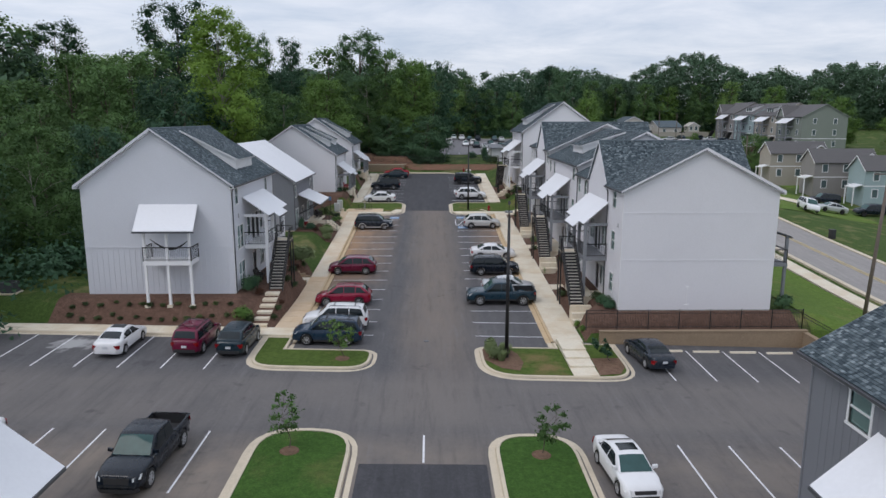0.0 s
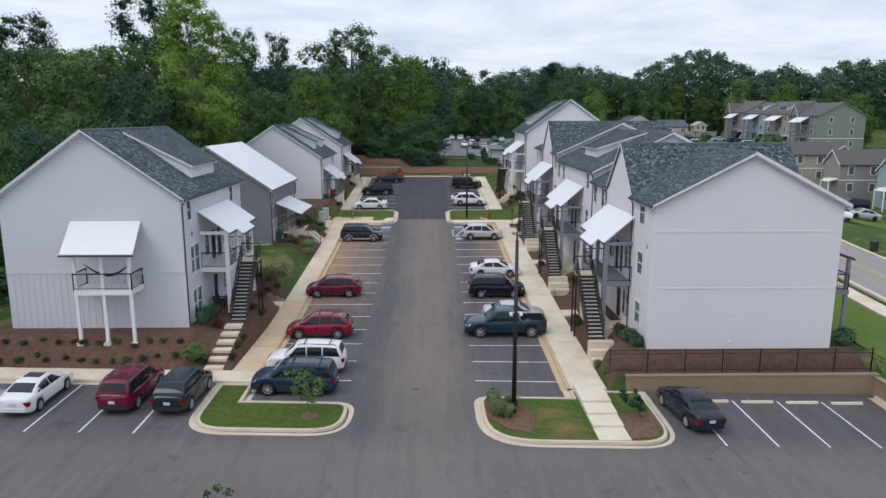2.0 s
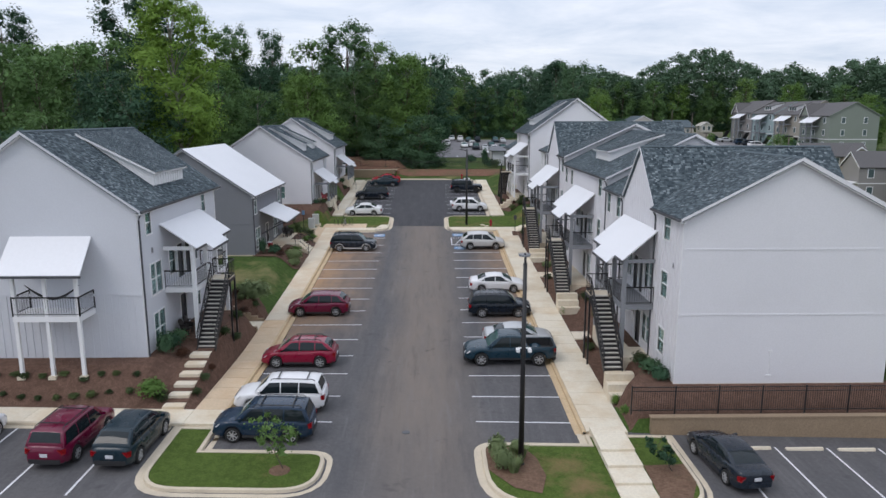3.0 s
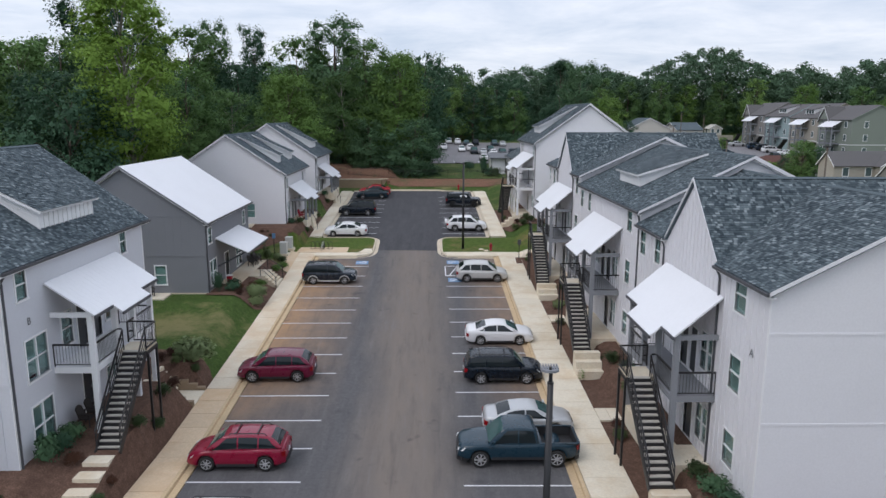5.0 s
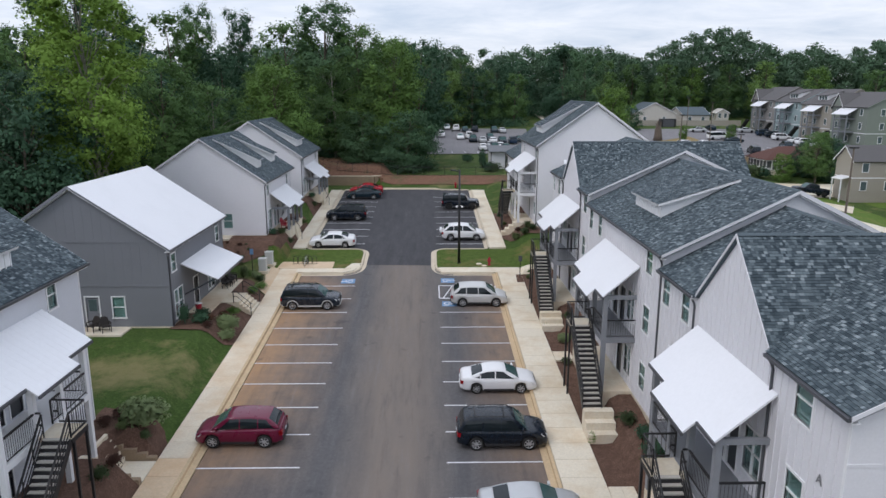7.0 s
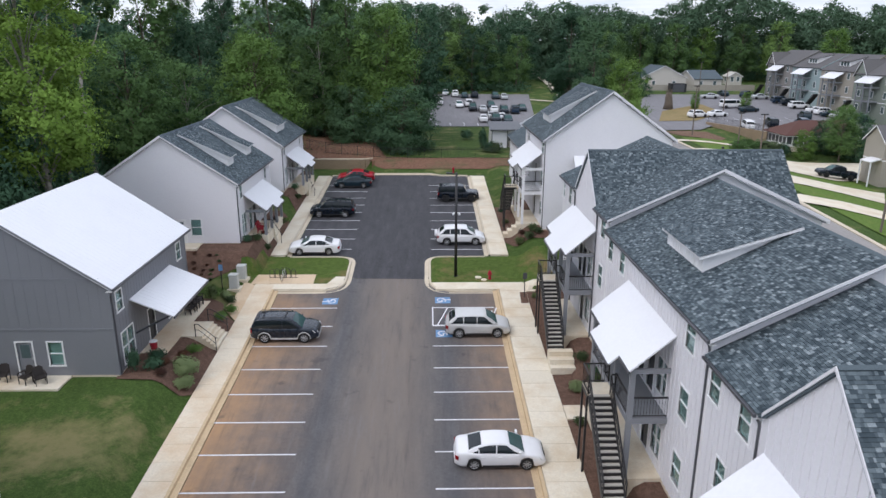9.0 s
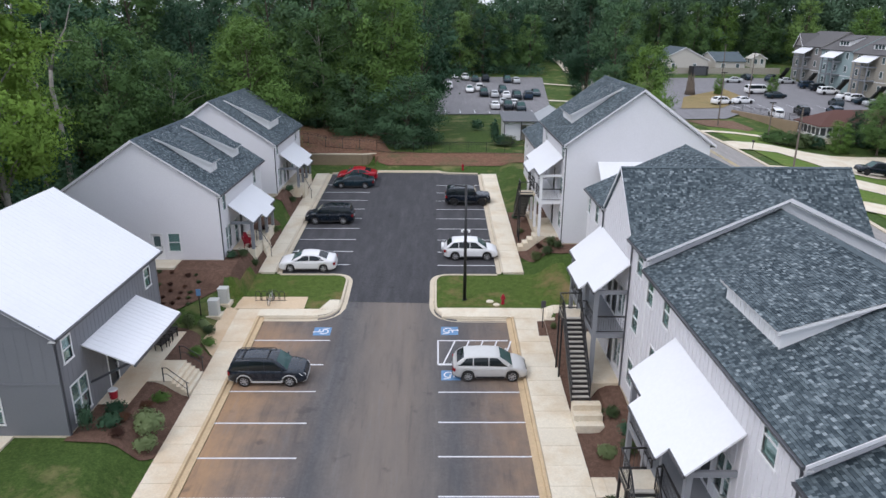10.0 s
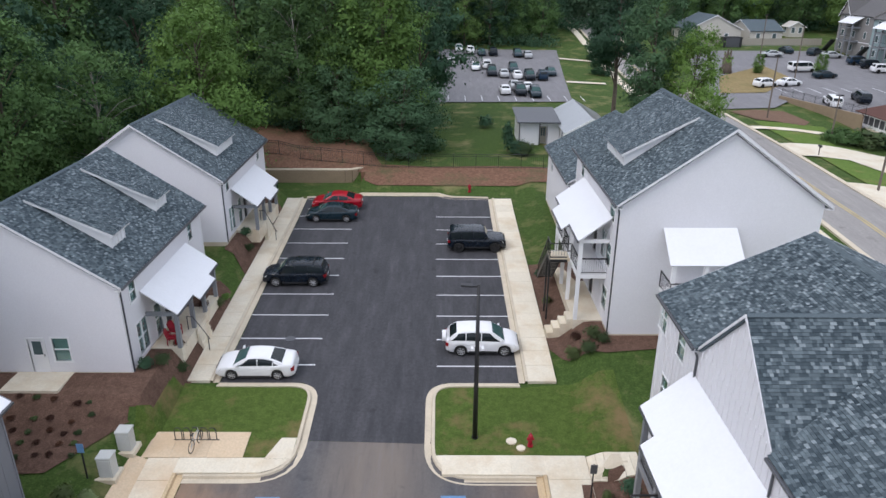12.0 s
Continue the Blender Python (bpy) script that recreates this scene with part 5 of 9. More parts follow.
def stair(label, x0, x1, yb, zb, yt, zt, land, ground, bridge_x=None):
    """Straight black steel stair with pale treads up to a landing on posts. land: depth of the landing along y."""
    o = Vector(((x0 + x1) / 2, yb, zb))
    st = thing("exterior_stair", label, "stair", "stairs to the upper flats", at=o)
    d = 1 if yt > yb else -1
    n = 17
    run, rise = (yt - yb) / n, (zt - zb) / n
    for x in (x0 + 0.03, x1 - 0.03):
        part("stringer", MB().beam((x, yb - d * 0.1, zb + 0.0), (x, yt, zt - 0.12), 0.05, 0.28), M_BLACK, st, at=-o)
    tread = MB().box(-(x1 - x0) / 2 + 0.06, (x1 - x0) / 2 - 0.06, -abs(run) * 0.42, abs(run) * 0.42, -0.05, 0).mesh("tread", M_TREAD)
    riser = MB().box(-(x1 - x0) / 2 + 0.06, (x1 - x0) / 2 - 0.06, -0.008, 0.008, 0, abs(rise) - 0.05).mesh("riser", M_BLACK)
    for i in range(n):
        part("tread", tread, None, st, "pale concrete tread", at=(0, run * (i + 0.5), rise * (i + 1)))
        part("riser", riser, None, st, at=(0, run * i + d * 0.01, rise * i))
    yl = yt + d * land
    ya, yc = sorted((yt, yl))
    part("landing", MB().box(x0, x1, ya, yc, zt - 0.2, zt), M_CONC, st, "concrete landing slab", at=-o)
    part("landing_frame", MB().box(x0 - 0.03, x1 + 0.03, ya - 0.02, yc + 0.03, zt - 0.26, zt - 0.06), M_BLACK, st, at=-o)
    outer = x0 if abs(x0) < abs(x1) else x1
    for y in (yt + d * 0.12, yl - d * 0.1):
        part("post", MB().box(outer - 0.05, outer + 0.05, y - 0.05, y + 0.05, ground - 0.3, zt - 0.2), M_BLACK, st, at=-o)
    for x in (x0 + 0.03, x1 - 0.03):
        rl = part("handrail", MB().beam((x, yb, zb + 1.0), (x, yt, zt + 1.0), 0.065), M_BLACK, st, at=-o)
        for h in (0.35, 0.65):
            part("mid_rail", MB().beam((x, yb, zb + h), (x, yt, zt + h), 0.034), M_BLACK, rl, fix=False)
        for i in range(5):
            t = i / 4
            y, z = yb + (yt - yb) * t, zb + (zt - zb) * t
            part("rail_post", MB().box(x - 0.02, x + 0.02, y - 0.02, y + 0.02, z, z + 1.0), M_BLACK, rl, fix=False)
    guard = [(outer, yt), (outer, yl - d * 0.02), (x0 + x1 - outer, yl - d * 0.02)]
    rg = part("landing_guard", MB().box(outer - 0.02, outer + 0.02, yt - 0.02, yt + 0.02, zt, zt + 1.05), M_BLACK, st, at=-o)
    for p, q in zip(guard, guard[1:]):
        for h in (0.1, 1.05):
            part("rail", MB().beam((*p, zt + h), (*q, zt + h), 0.06), M_BLACK, rg, fix=False)
        m = max(2, int(math.hypot(q[0] - p[0], q[1] - p[1]) / 0.17))
        for i in range(m + 1):
            x, y = p[0] + (q[0] - p[0]) * i / m, p[1] + (q[1] - p[1]) * i / m
            part("baluster", MB().box(x - 0.009, x + 0.009, y - 0.009, y + 0.009, zt + 0.1, zt + 1.05), M_BLACK, rg, fix=False)
    if bridge_x is not None:
        b0, b1 = sorted((x0 + x1 - outer, bridge_x))
        part("bridge", MB().box(b0, b1, ya, yc, zt - 0.2, zt), M_CONC, st, "short concrete bridge to the balcony", at=-o)
        for y in (ya, yc):
            for h in (0.55, 1.05):
                part("rail", MB().beam((b0, y, zt + h), (b1, y, zt + h), 0.06), M_BLACK, st, at=-o, fix=False)
    return st


def entry_steps(label, x0, x1, y0, y1, z0, z1, n, along="y", bank=None):
    g = thing("concrete_steps", label, "steps", at=(x0, y0, z0))
    o = Vector((x0, y0, z0))
    for i in range(n):
        a, b = i / n, 1.0
        z = z0 + (z1 - z0) * (i + 1) / n
        if bank:
            z = max(z, bank(x0 + (x1 - x0) * 0.5, y0 + (y1 - y0) * (i + 0.5) / n) + 0.07)
        if along == "y":
            bx = (x0, x1, y0 + (y1 - y0) * a, y0 + (y1 - y0) * (i + 1) / n)
        else:
            bx = (x0 + (x1 - x0) * a, x0 + (x1 - x0) * (i + 1) / n, y0, y1)
        xa, xb2 = sorted(bx[:2])
        ya, yb = sorted(bx[2:])
        part("step", MB().box(xa, xb2, ya, yb, z0 - 0.6, z), M_CONC, g, at=-o)
    return g


def flat_windows(y, base, w=0.95, h=1.45, storeys=3, pitch=3.22, sill=0.95, panes=1):
    return [(y, y + w, base + sill + pitch * i, base + sill + pitch * i + h, panes, 0.35 + 0.3 * ((i + int(y)) % 3) / 2) for i in range(storeys)]


def unit_letter(house, body, place, turn):
    c = bpy.data.curves.new("unit_letter", "FONT")
    c.body, c.size, c.extrude = body, 0.45, 0.01
    t = new("unit_letter", c)
    t.data.materials.append(M_LETTER)
    t.parent = house
    t.matrix_basis = Matrix.Translation(place) @ pose(0, 0, 0, 90, 0, turn)


# ---- the long house on the right: three stepped units ----
XR = 13.75
units = []
for n, (y0, y1, base, eave, ridge, cross, dorm, aw0, aw1) in enumerate((
    (49.65, 65.1, 2.12, 10.98, 14.05, (57.4, 14.3, 3.3), (), 53.5, 60.4),
    (65.1, 80.9, 2.80, 11.72, 14.85, None, ((70.3, 75.0, 15.2, 0.8),), 68.7, 76.2),
    (80.9, 95.3, 3.45, 12.38, 15.45, (87.3, 15.6, 3.3), (), 83.8, 91.1),
)):
    aw_z = (9.70, 10.15, 10.95)[n]
    XRB = (25.0, 26.0, 26.6)[n]
    wins = flat_windows(aw0 - 1.95, base, 0.95, 1.4)
    wins += [(aw1 + 1.1, aw1 + 1.95, base + 7.25, base + 8.55, 1, 0.5), (aw1 + 3.6, aw1 + 4.5, base + 7.25, base + 8.55, 1, 0.6), (aw1 + 2.4, aw1 + 3.2, base + 4.1, base + 5.4, 1, 0.4), (aw1 + 2.2, aw1 + 3.0, base + 0.95, base + 2.3, 1, 0.4)]
    wins += [(aw0 + 0.7, aw0 + 1.9, base + 3.95, base + 5.6, 2, 0.3), (aw0 + 0.7, aw0 + 1.9, base + 0.7, base + 2.3, 2, 0.3), (aw1 - 2.2, aw1 - 1.0, base + 3.95, base + 5.6, 2, 0.3)]
    doors_ = [(aw0 + 2.4, aw0 + 3.35, base + 3.32, base + 5.45), (aw0 + 2.4, aw0 + 3.35, base + 0.08, base + 2.2), (aw1 - 3.6, aw1 - 2.65, base + 3.32, base + 5.45)]
    house, o = gable_house("white three-storey apartment house with board-and-batten front and grey shingle roof", -1, XR, XRB, y0, y1, base, eave, ridge, M_WHITE,
                           cross=cross, windows=wins, doors=doors_, rake_end=(n == 2), seed=20 + n, dormers=dorm, low=0.9, ov=0.28)
    k = 1.7 / 1.95
    awning(house, o, -1, XR, aw0, aw1, aw_z, 1.95, 1.7, 0.5)
    deck = base + 3.25
    porch(house, o, -1, XR, aw0 + 0.15, aw1 - 0.15, base, deck, lambda d, z=aw_z, k=k: z - k * d, M_GTRIM, gap=(aw0 + 2.6, aw0 + 3.8))
    yt = aw0 + 2.45
    stair("black steel stair with pale concrete treads to a balcony", 10.62, 11.72, yt - 3.75, base - 0.2, yt, deck, 1.25, lot_z(11, yt), XR - 1.85)
    entry_steps("low wide concrete steps from the sidewalk to a stair", 10.66, 12.25, yt - 5.3, yt - 3.78, lot_z(11, yt - 5) + 0.15, base - 0.2, 3)
    if n == 0:
        ga = Wall("y", y0, -1)
        for z in (5.88, 9.35):
            part("trim_band", ga.box(MB(), XR, XRB, z, z + 0.10, 0, 0.018), M_WHITE, house, at=-o)
        part("vent_cap", ga.box(MB(), 18.65, 18.86, 3.9, 3.98, 0, 0.05), M_TRIM, house, at=-o)
        part("vent_cap", ga.box(MB(), 18.6, 18.9, 2.54, 2.62, 0, 0.06), M_TRIM, house, at=-o)
        part("conduit", ga.box(MB(), 18.73, 18.77, 2.62, 3.9, 0, 0.04), M_TRIM, house, at=-o)
        # back balcony
        awning(house, o, 1, XRB, 51.5, 56.5, 8.0, 2.1, 0.7, mat=M_GUT, label="dark metal balcony roof")
        for y in (51.7, 54, 56.3):
            part("post", MB().box(XRB + 1.8, XRB + 2.0, y - 0.1, y + 0.1, 0.8, 7.35), M_GTRIM, house, at=-o)
        part("upper_deck", MB().box(XRB, XRB + 2.0, 51.5, 56.5, 5.05, 5.3), M_GTRIM, house, at=-o)
        railing(house, o, [(XRB, 51.6), (XRB + 1.95, 51.6), (XRB + 1.95, 56.4)], 5.3)
        unit_letter(house, "A", (-0.035, 1.25, 6.05), -90)
    units.append((house, o))

# ---- white house beyond, on the right ----
y0, base = 103.95, 5.6
wins = flat_windows(105.2, base, 1.1, 1.4, pitch=2.95, panes=1) + [(114.5, 115.4, base + 6.9, base + 8.1, 1, 0.5), (106.6, 107.6, base + 3.95, base + 5.6, 2, 0.3), (112.0, 113.0, base + 3.95, base + 5.6, 2, 0.3)]
house, o = gable_house("white three-storey apartment house with grey shingle roof and a shed dormer", -1, 13.65, 25.25, y0, 117.3, base, 14.0, 18.4, M_WHITE,
                       windows=wins, doors=[(109.0, 110.0, base + 3.32, base + 5.45), (109.0, 110.0, base + 0.08, base + 2.2)], dormers=((108.4, 113.0, 14.75, 0.85),), seed=40)
awning(house, o, -1, 13.65, 105.5, 114.3, 12.6, 1.95, 1.5, 0.5, steps=(0.35, 0.8))
porch(house, o, -1, 13.65, 105.7, 114.1, base, base + 3.25, lambda d: 12.6 - d * 1.5 / 1.95, M_TRIM, gap=(108.2, 109.4))
stair("black steel stair folded beside a white porch", 10.5, 11.6, 113.2, base - 0.3, 109.5, base + 3.25, 1.3, lot_z(11, 108), 13.65 - 1.85)
entry_steps("pale concrete steps from the sidewalk to a porch", 10.2, 11.85, 105.9, 107.0, lot_z(10, 106) + 0.1, base + 0.02, 4, along="x")
ga = Wall("y", y0, -1)
k = 1.55 / 1.95
pts = [(16.2, y0, 12.55), (20.45, y0, 12.55), (20.45, y0 - 1.95, 11.0), (16.2, y0 - 1.95, 11.0)]
part("balcony_roof", MB().prism(pts, (0, -0.04, 0.06)), M_METAL_ROOF, house, "white metal balcony roof", at=-o)
part("balcony_deck", MB().box(16.4, 20.2, y0 - 1.9, y0, 8.6, 8.85), M_TRIM, house, at=-o)
for x in (16.5, 18.3, 20.1):
    part("post", MB().box(x - 0.11, x + 0.11, y0 - 1.88, y0 - 1.66, 4.2, 11.1), M_TRIM, house, at=-o)
railing(house, o, [(16.4, y0), (16.4, y0 - 1.85), (20.2, y0 - 1.85), (20.2, y0)], 8.85)

house, o = gable_house("white two-storey unit with grey shingle roof behind a taller house", -1, 13.35, 25.0, 117.6, 129.0, 6.2, 11.3, 14.6, M_WHITE,
                       windows=[(118.4, 119.2, 7.2, 8.6, 1, 0.4), (126.4, 127.2, 9.6, 10.8, 1, 0.5)], doors=[(122.0, 122.95, 6.28, 8.4)], seed=44)

# ---- pale house on the left front ----
y0, base = 52.45, 2.75
wins = [(53.55, 54.25, base + 6.85, base + 8.1, 1, 0.6), (53.75, 55.3, base + 3.3, base + 5.05, 2, 0.4), (53.75, 55.3, base + 0.2, base + 2.15, 2, 0.4), (63.1, 63.8, base + 6.9, base + 8.15, 1, 0.5),
        (56.6, 57.5, base + 3.9, base + 5.4, 1, 0.3), (60.8, 61.6, base + 3.9, base + 5.4, 1, 0.3), (60.4, 61.6, base + 0.7, base + 2.2, 2, 0.4)]
house, o = gable_house("pale grey three-storey apartment house with lap siding and grey shingle roof", 1, -15.05, -26.2, y0, 66.0, base, 11.08, 15.3, M_LGREY,
                       windows=wins, doors=[(58.0, 58.95, base + 3.32, base + 5.45), (58.0, 58.95, base + 0.08, base + 2.2), (59.4, 60.3, base + 3.32, base + 5.45)], dormers=((57.2, 62.2, -15.9, 0.9),), seed=50, batten_facade=False)
ga = Wall("y", y0, -1)
kk = (15.3 - 11.08) / (abs(-14.69 + 20.625))
z = 6.5
while z < 15.0:
    half = 5.55 if z < 11.0 else max(0.15, 5.55 - (z - 11.15) / kk)
    part("siding_board", MB().prism([(-20.625 - half, y0 - 0.004, z), (-20.625 - half, y0 - 0.026, z), (-20.625 - half, y0 - 0.008, z + 0.2)], (2 * half, 0, 0)), M_LGREY, house, at=-o, fix=False)
    z += 0.2
battens(ga, house, o, -26.2, -15.05, base, 6.4, M_LGREY)
part("trim_band", ga.box(MB(), -26.2, -15.05, 6.36, 6.5, 0, 0.04), M_LGREY, house, at=-o)
awning(house, o, 1, -15.05, 55.5, 62.5, 9.85, 2.05, 1.45, 0.45, steps=(0.25, 0.7))
porch(house, o, 1, -15.05, 55.7, 62.3, base, base + 3.25, lambda d: 9.85 - d * 1.45 / 2.05, M_TRIM, gap=(58.0, 59.2))
stair("black steel stair with pale concrete treads to a balcony", -13.0, -11.9, 54.6, 2.5, 58.0, base + 3.25, 1.25, 1.4, -15.05 + 1.85)
entry_steps("pale concrete garden steps up a mulch bank", -13.15, -12.05, 49.2, 54.5, 1.0, 2.5, 6, bank=land_z)
entry_steps("pale concrete steps up to a porch beside block edging", -13.0, -13.9, 62.75, 64.45, lot_z(-13, 63.6) + 0.15, base + 0.02, 5, along="x")
unit_letter(house, "B", (-15.015 - o.x, 54.05 - o.y, 8.45 - o.z), 90)
# balcony on the gable
pts = [(-21.9, y0, 9.65), (-17.55, y0, 9.65), (-17.3, y0 - 2.1, 7.95), (-21.65, y0 - 2.1, 7.95)]
part("balcony_roof", MB().prism(pts, (0, -0.04, 0.06)), M_METAL_ROOF, house, "white metal balcony roof", at=-o)
part("drip_edge", MB().box(-21.7, -17.25, y0 - 2.2, y0 - 2.1, 7.86, 7.97), M_GUT, house, at=-o)
part("balcony_deck", MB().box(-21.2, -17.7, y0 - 1.75, y0, 5.4, 5.7), M_TRIM, house, at=-o)
for x in (-21.1, -19.45, -17.8):
    part("post", MB().box(x - 0.09, x + 0.09, y0 - 1.70, y0 - 1.52, 2.4, 8.15), M_TRIM, house, at=-o)
    part("post_footing", MB().box(x - 0.2, x + 0.2, y0 - 1.85, y0 - 1.40, 2.2, land_z(x, y0 - 1.6) + 0.09), M_CONC, house, at=-o)
railing(house, o, [(-21.2, y0), (-21.2, y0 - 1.7), (-17.7, y0 - 1.7), (-17.7, y0)], 5.7)
hm = MB()
hm.tube([(-20.9 + 2.9 * i / 8, y0 - 0.9, 7.2 - 0.75 * math.sin(math.pi * i / 8)) for i in range(9)], [0.02 + 0.06 * math.sin(math.pi * i / 8) for i in range(9)], 8)
tagged(part("hammock", hm, M_BLACK, smooth=True), "dark hammock slung across a balcony", "hammock")

# ---- slate grey house with the white metal roof ----
y0, base = 78.75, 3.4
wins = [(79.6, 81.2, base + 0.35, base + 2.3, 2, 0.4), (79.5, 80.3, base + 3.75, base + 4.95, 1, 0.5), (89.6, 90.4, base + 3.75, base + 4.95, 1, 0.5), (87.0, 88.6, base + 0.35, base + 2.3, 2, 0.4)]
house, o = gable_house("slate grey two-storey house with a white standing-seam metal roof", 1, -15.6, -27.6, y0, 91.5, base, 8.95, 13.25, M_GREY, metal=True,
                       windows=wins, doors=[(83.6, 84.6, base + 0.08, base + 2.2)], gable_holes=[(-19.55, -18.75, base + 0.7, base + 2.15)], gable_doors=[(-21.4, -20.5, base + 0.08, base + 2.15, M_GREY)], seed=60)
ga = Wall("y", y0, -1)
kk = (13.25 - 8.95) / (abs(-15.24 + 21.6))
battens(ga, house, o, -27.6, -15.6, base + 3.0, lambda a: 13.0 - kk * abs(a + 21.6), M_GREY, gap=0.6)
for z in (base + 2.9, base + 6.0):
    hw = 6.0 if z < 9 else 6.0 - (z - 9.1) / kk
    part("trim_band", ga.box(MB(), -21.6 - hw, -21.6 + hw, z, z + 0.12, 0, 0.035), M_GREY, house, at=-o)
awning(house, o, 1, -15.6, 81.2, 88.1, 7.25, 2.6, 1.15)
for y in (81.6, 87.7):
    part("bracket", MB().beam((-15.6, y, 4.9), (-13.3, y, 6.1), 0.12), M_GUT, house, at=-o)
part("porch_floor", MB().box(-15.6, -13.9, 81.8, 91.0, base - 1.5, base + 0.05), M_CONC_TAN, house, "tan concrete terrace", at=-o)
part("terrace_path", MB().box(-13.897, -12.7, 84.3, 86.9, base - 1.5, base + 0.05), M_CONC, house, "pale concrete path to the steps", at=-o)
part("back_pad", MB().box(-22.6, -18.4, 77.0, 78.75, base - 0.6, base + 0.02), M_CONC, house, "concrete patio slab", at=-o)
entry_steps("pale concrete steps down from a terrace", -11.5, -12.7, 84.3, 86.9, lot_z(-11.5, 85) + 0.1, base + 0.05, 5, along="x")

# ---- two white houses on the far left ----
for n, (xf, xb, y0, y1, base, eave, ridge, dorms, aw0, aw1, awz) in enumerate((
    (-13.7, -25.4, 99.45, 112.6, 5.6, 10.88, 15.0, ((102.1, 103.8, -14.9, 0.9), (108.4, 110.2, -14.9, 0.9)), 101.8, 109.3, 9.4),
    (-13.1, -24.9, 115.95, 129.2, 6.85, 11.75, 15.95, ((119.3, 123.6, -14.2, 0.9),), 118.3, 125.6, 10.4),
)):
    wins = [(y0 + 1.3, y0 + 2.6, base + 0.35, base + 2.25, 2, 0.4), (y0 + 1.2, y0 + 1.9, base + 3.7, base + 4.8, 1, 0.5), (y1 - 2.6, y1 - 1.9, base + 3.7, base + 4.8, 1, 0.5), (aw0 + 1.4, aw0 + 2.3, base + 0.2, base + 2.2, 1, 0.3), (aw0 + 5.2, aw0 + 6.4, base + 0.7, base + 2.2, 2, 0.3)]
    gh = [(-17.75, -16.9, base + 0.75, base + 2.15, 1)] if n == 0 else []
    gd = [(-19.1, -18.25, base + 0.05, base + 2.1, M_TRIM)] if n == 0 else []
    house, o = gable_house("white two-storey house with lap siding, grey shingles and shed dormers", 1, xf, xb, y0, y1, base, eave, ridge, M_WHITE, windows=wins,
                           doors=[(aw0 + 2.9, aw0 + 3.85, base + 0.08, base + 2.2)], dormers=dorms, gable_holes=gh, gable_doors=gd, seed=70 + n, batten_facade=False)
    awning(house, o, 1, xf, aw0, aw1, awz, 1.95, 1.45, 0.4, steps=(0.35, 0.75))
    porch(house, o, 1, xf, aw0 + 0.2, aw1 - 0.2, base, 0, lambda d, z=awz: z - d * 1.45 / 1.95, M_GTRIM, upper=False)
    zs = lot_z(-11.5, aw0 + 4)
    entry_steps("pale concrete steps to a white porch", -10.9 - 0.6, xf + 1.9, aw0 + 2.6, aw0 + 4.4, zs + 0.1, base + 0.04, 4, along="x")
    kk = (ridge - eave) / (abs(xf + 0.36 - (xf + xb) / 2))
    z, xm = base + 0.1, (xf + xb) / 2
    hw0 = abs(xf - xb) / 2
    while z < ridge - 0.4:
        half = hw0 if z < eave else max(0.15, hw0 - (z - eave - 0.05) / kk)
        spans = [(xm - half, xm + half)]
        for h in [g[:4] for g in gh] + [g[:4] for g in gd]:
            if h[2] - 0.2 < z < h[3] + 0.1:
                spans = [q for a, b in spans for q in (((a, h[0] - 0.1), (h[1] + 0.1, b)) if a < h[0] < b else ((a, b),))]
        for a, b in spans:
            part("siding_board", MB().prism([(a, y0 - 0.004, z), (a, y0 - 0.021, z), (a, y0 - 0.006, z + 0.2)], (b - a, 0, 0)), M_WHITE, house, at=-o, fix=False)
        z += 0.2
    if n == 0:
        part("back_pad", MB().box(-20.0, -16.9, 97.6, y0, base - 0.6, base + 0.03), M_CONC, house, "concrete patio slab", at=-o)

# ---- houses beside the gate, close to where the flight begins ----
house, o = gable_house("slate grey two-storey house with board-and-batten front and shingle roof", -1, 13.7, 25.0, 10.5, 24.2, 0.0, 7.82, 11.3, M_GREY,
                       windows=[(20.75, 21.85, 6.3, 7.45, 1, 0.5), (13.5, 14.6, 6.3, 7.45, 1, 0.5)], seed=80)
awning(house, o, -1, 13.7, 13.5, 20.3, 6.6, 1.95, 1.75, 0.0)
house, o = gable_house("slate grey two-storey house with a white metal porch roof", 1, -15.2, -26.0, 8.0, 22.6, 0.3, 7.0, 10.5, M_GREY, seed=81)
awning(house, o, 1, -15.2, 16.0, 23.5, 5.75, 2.15, 1.8, 0.0)


# ---- vehicles ----
def frange(a, b, n):
    return [a + (b - a) * i / (n - 1) for i in range(n)]


WHEELS = {}


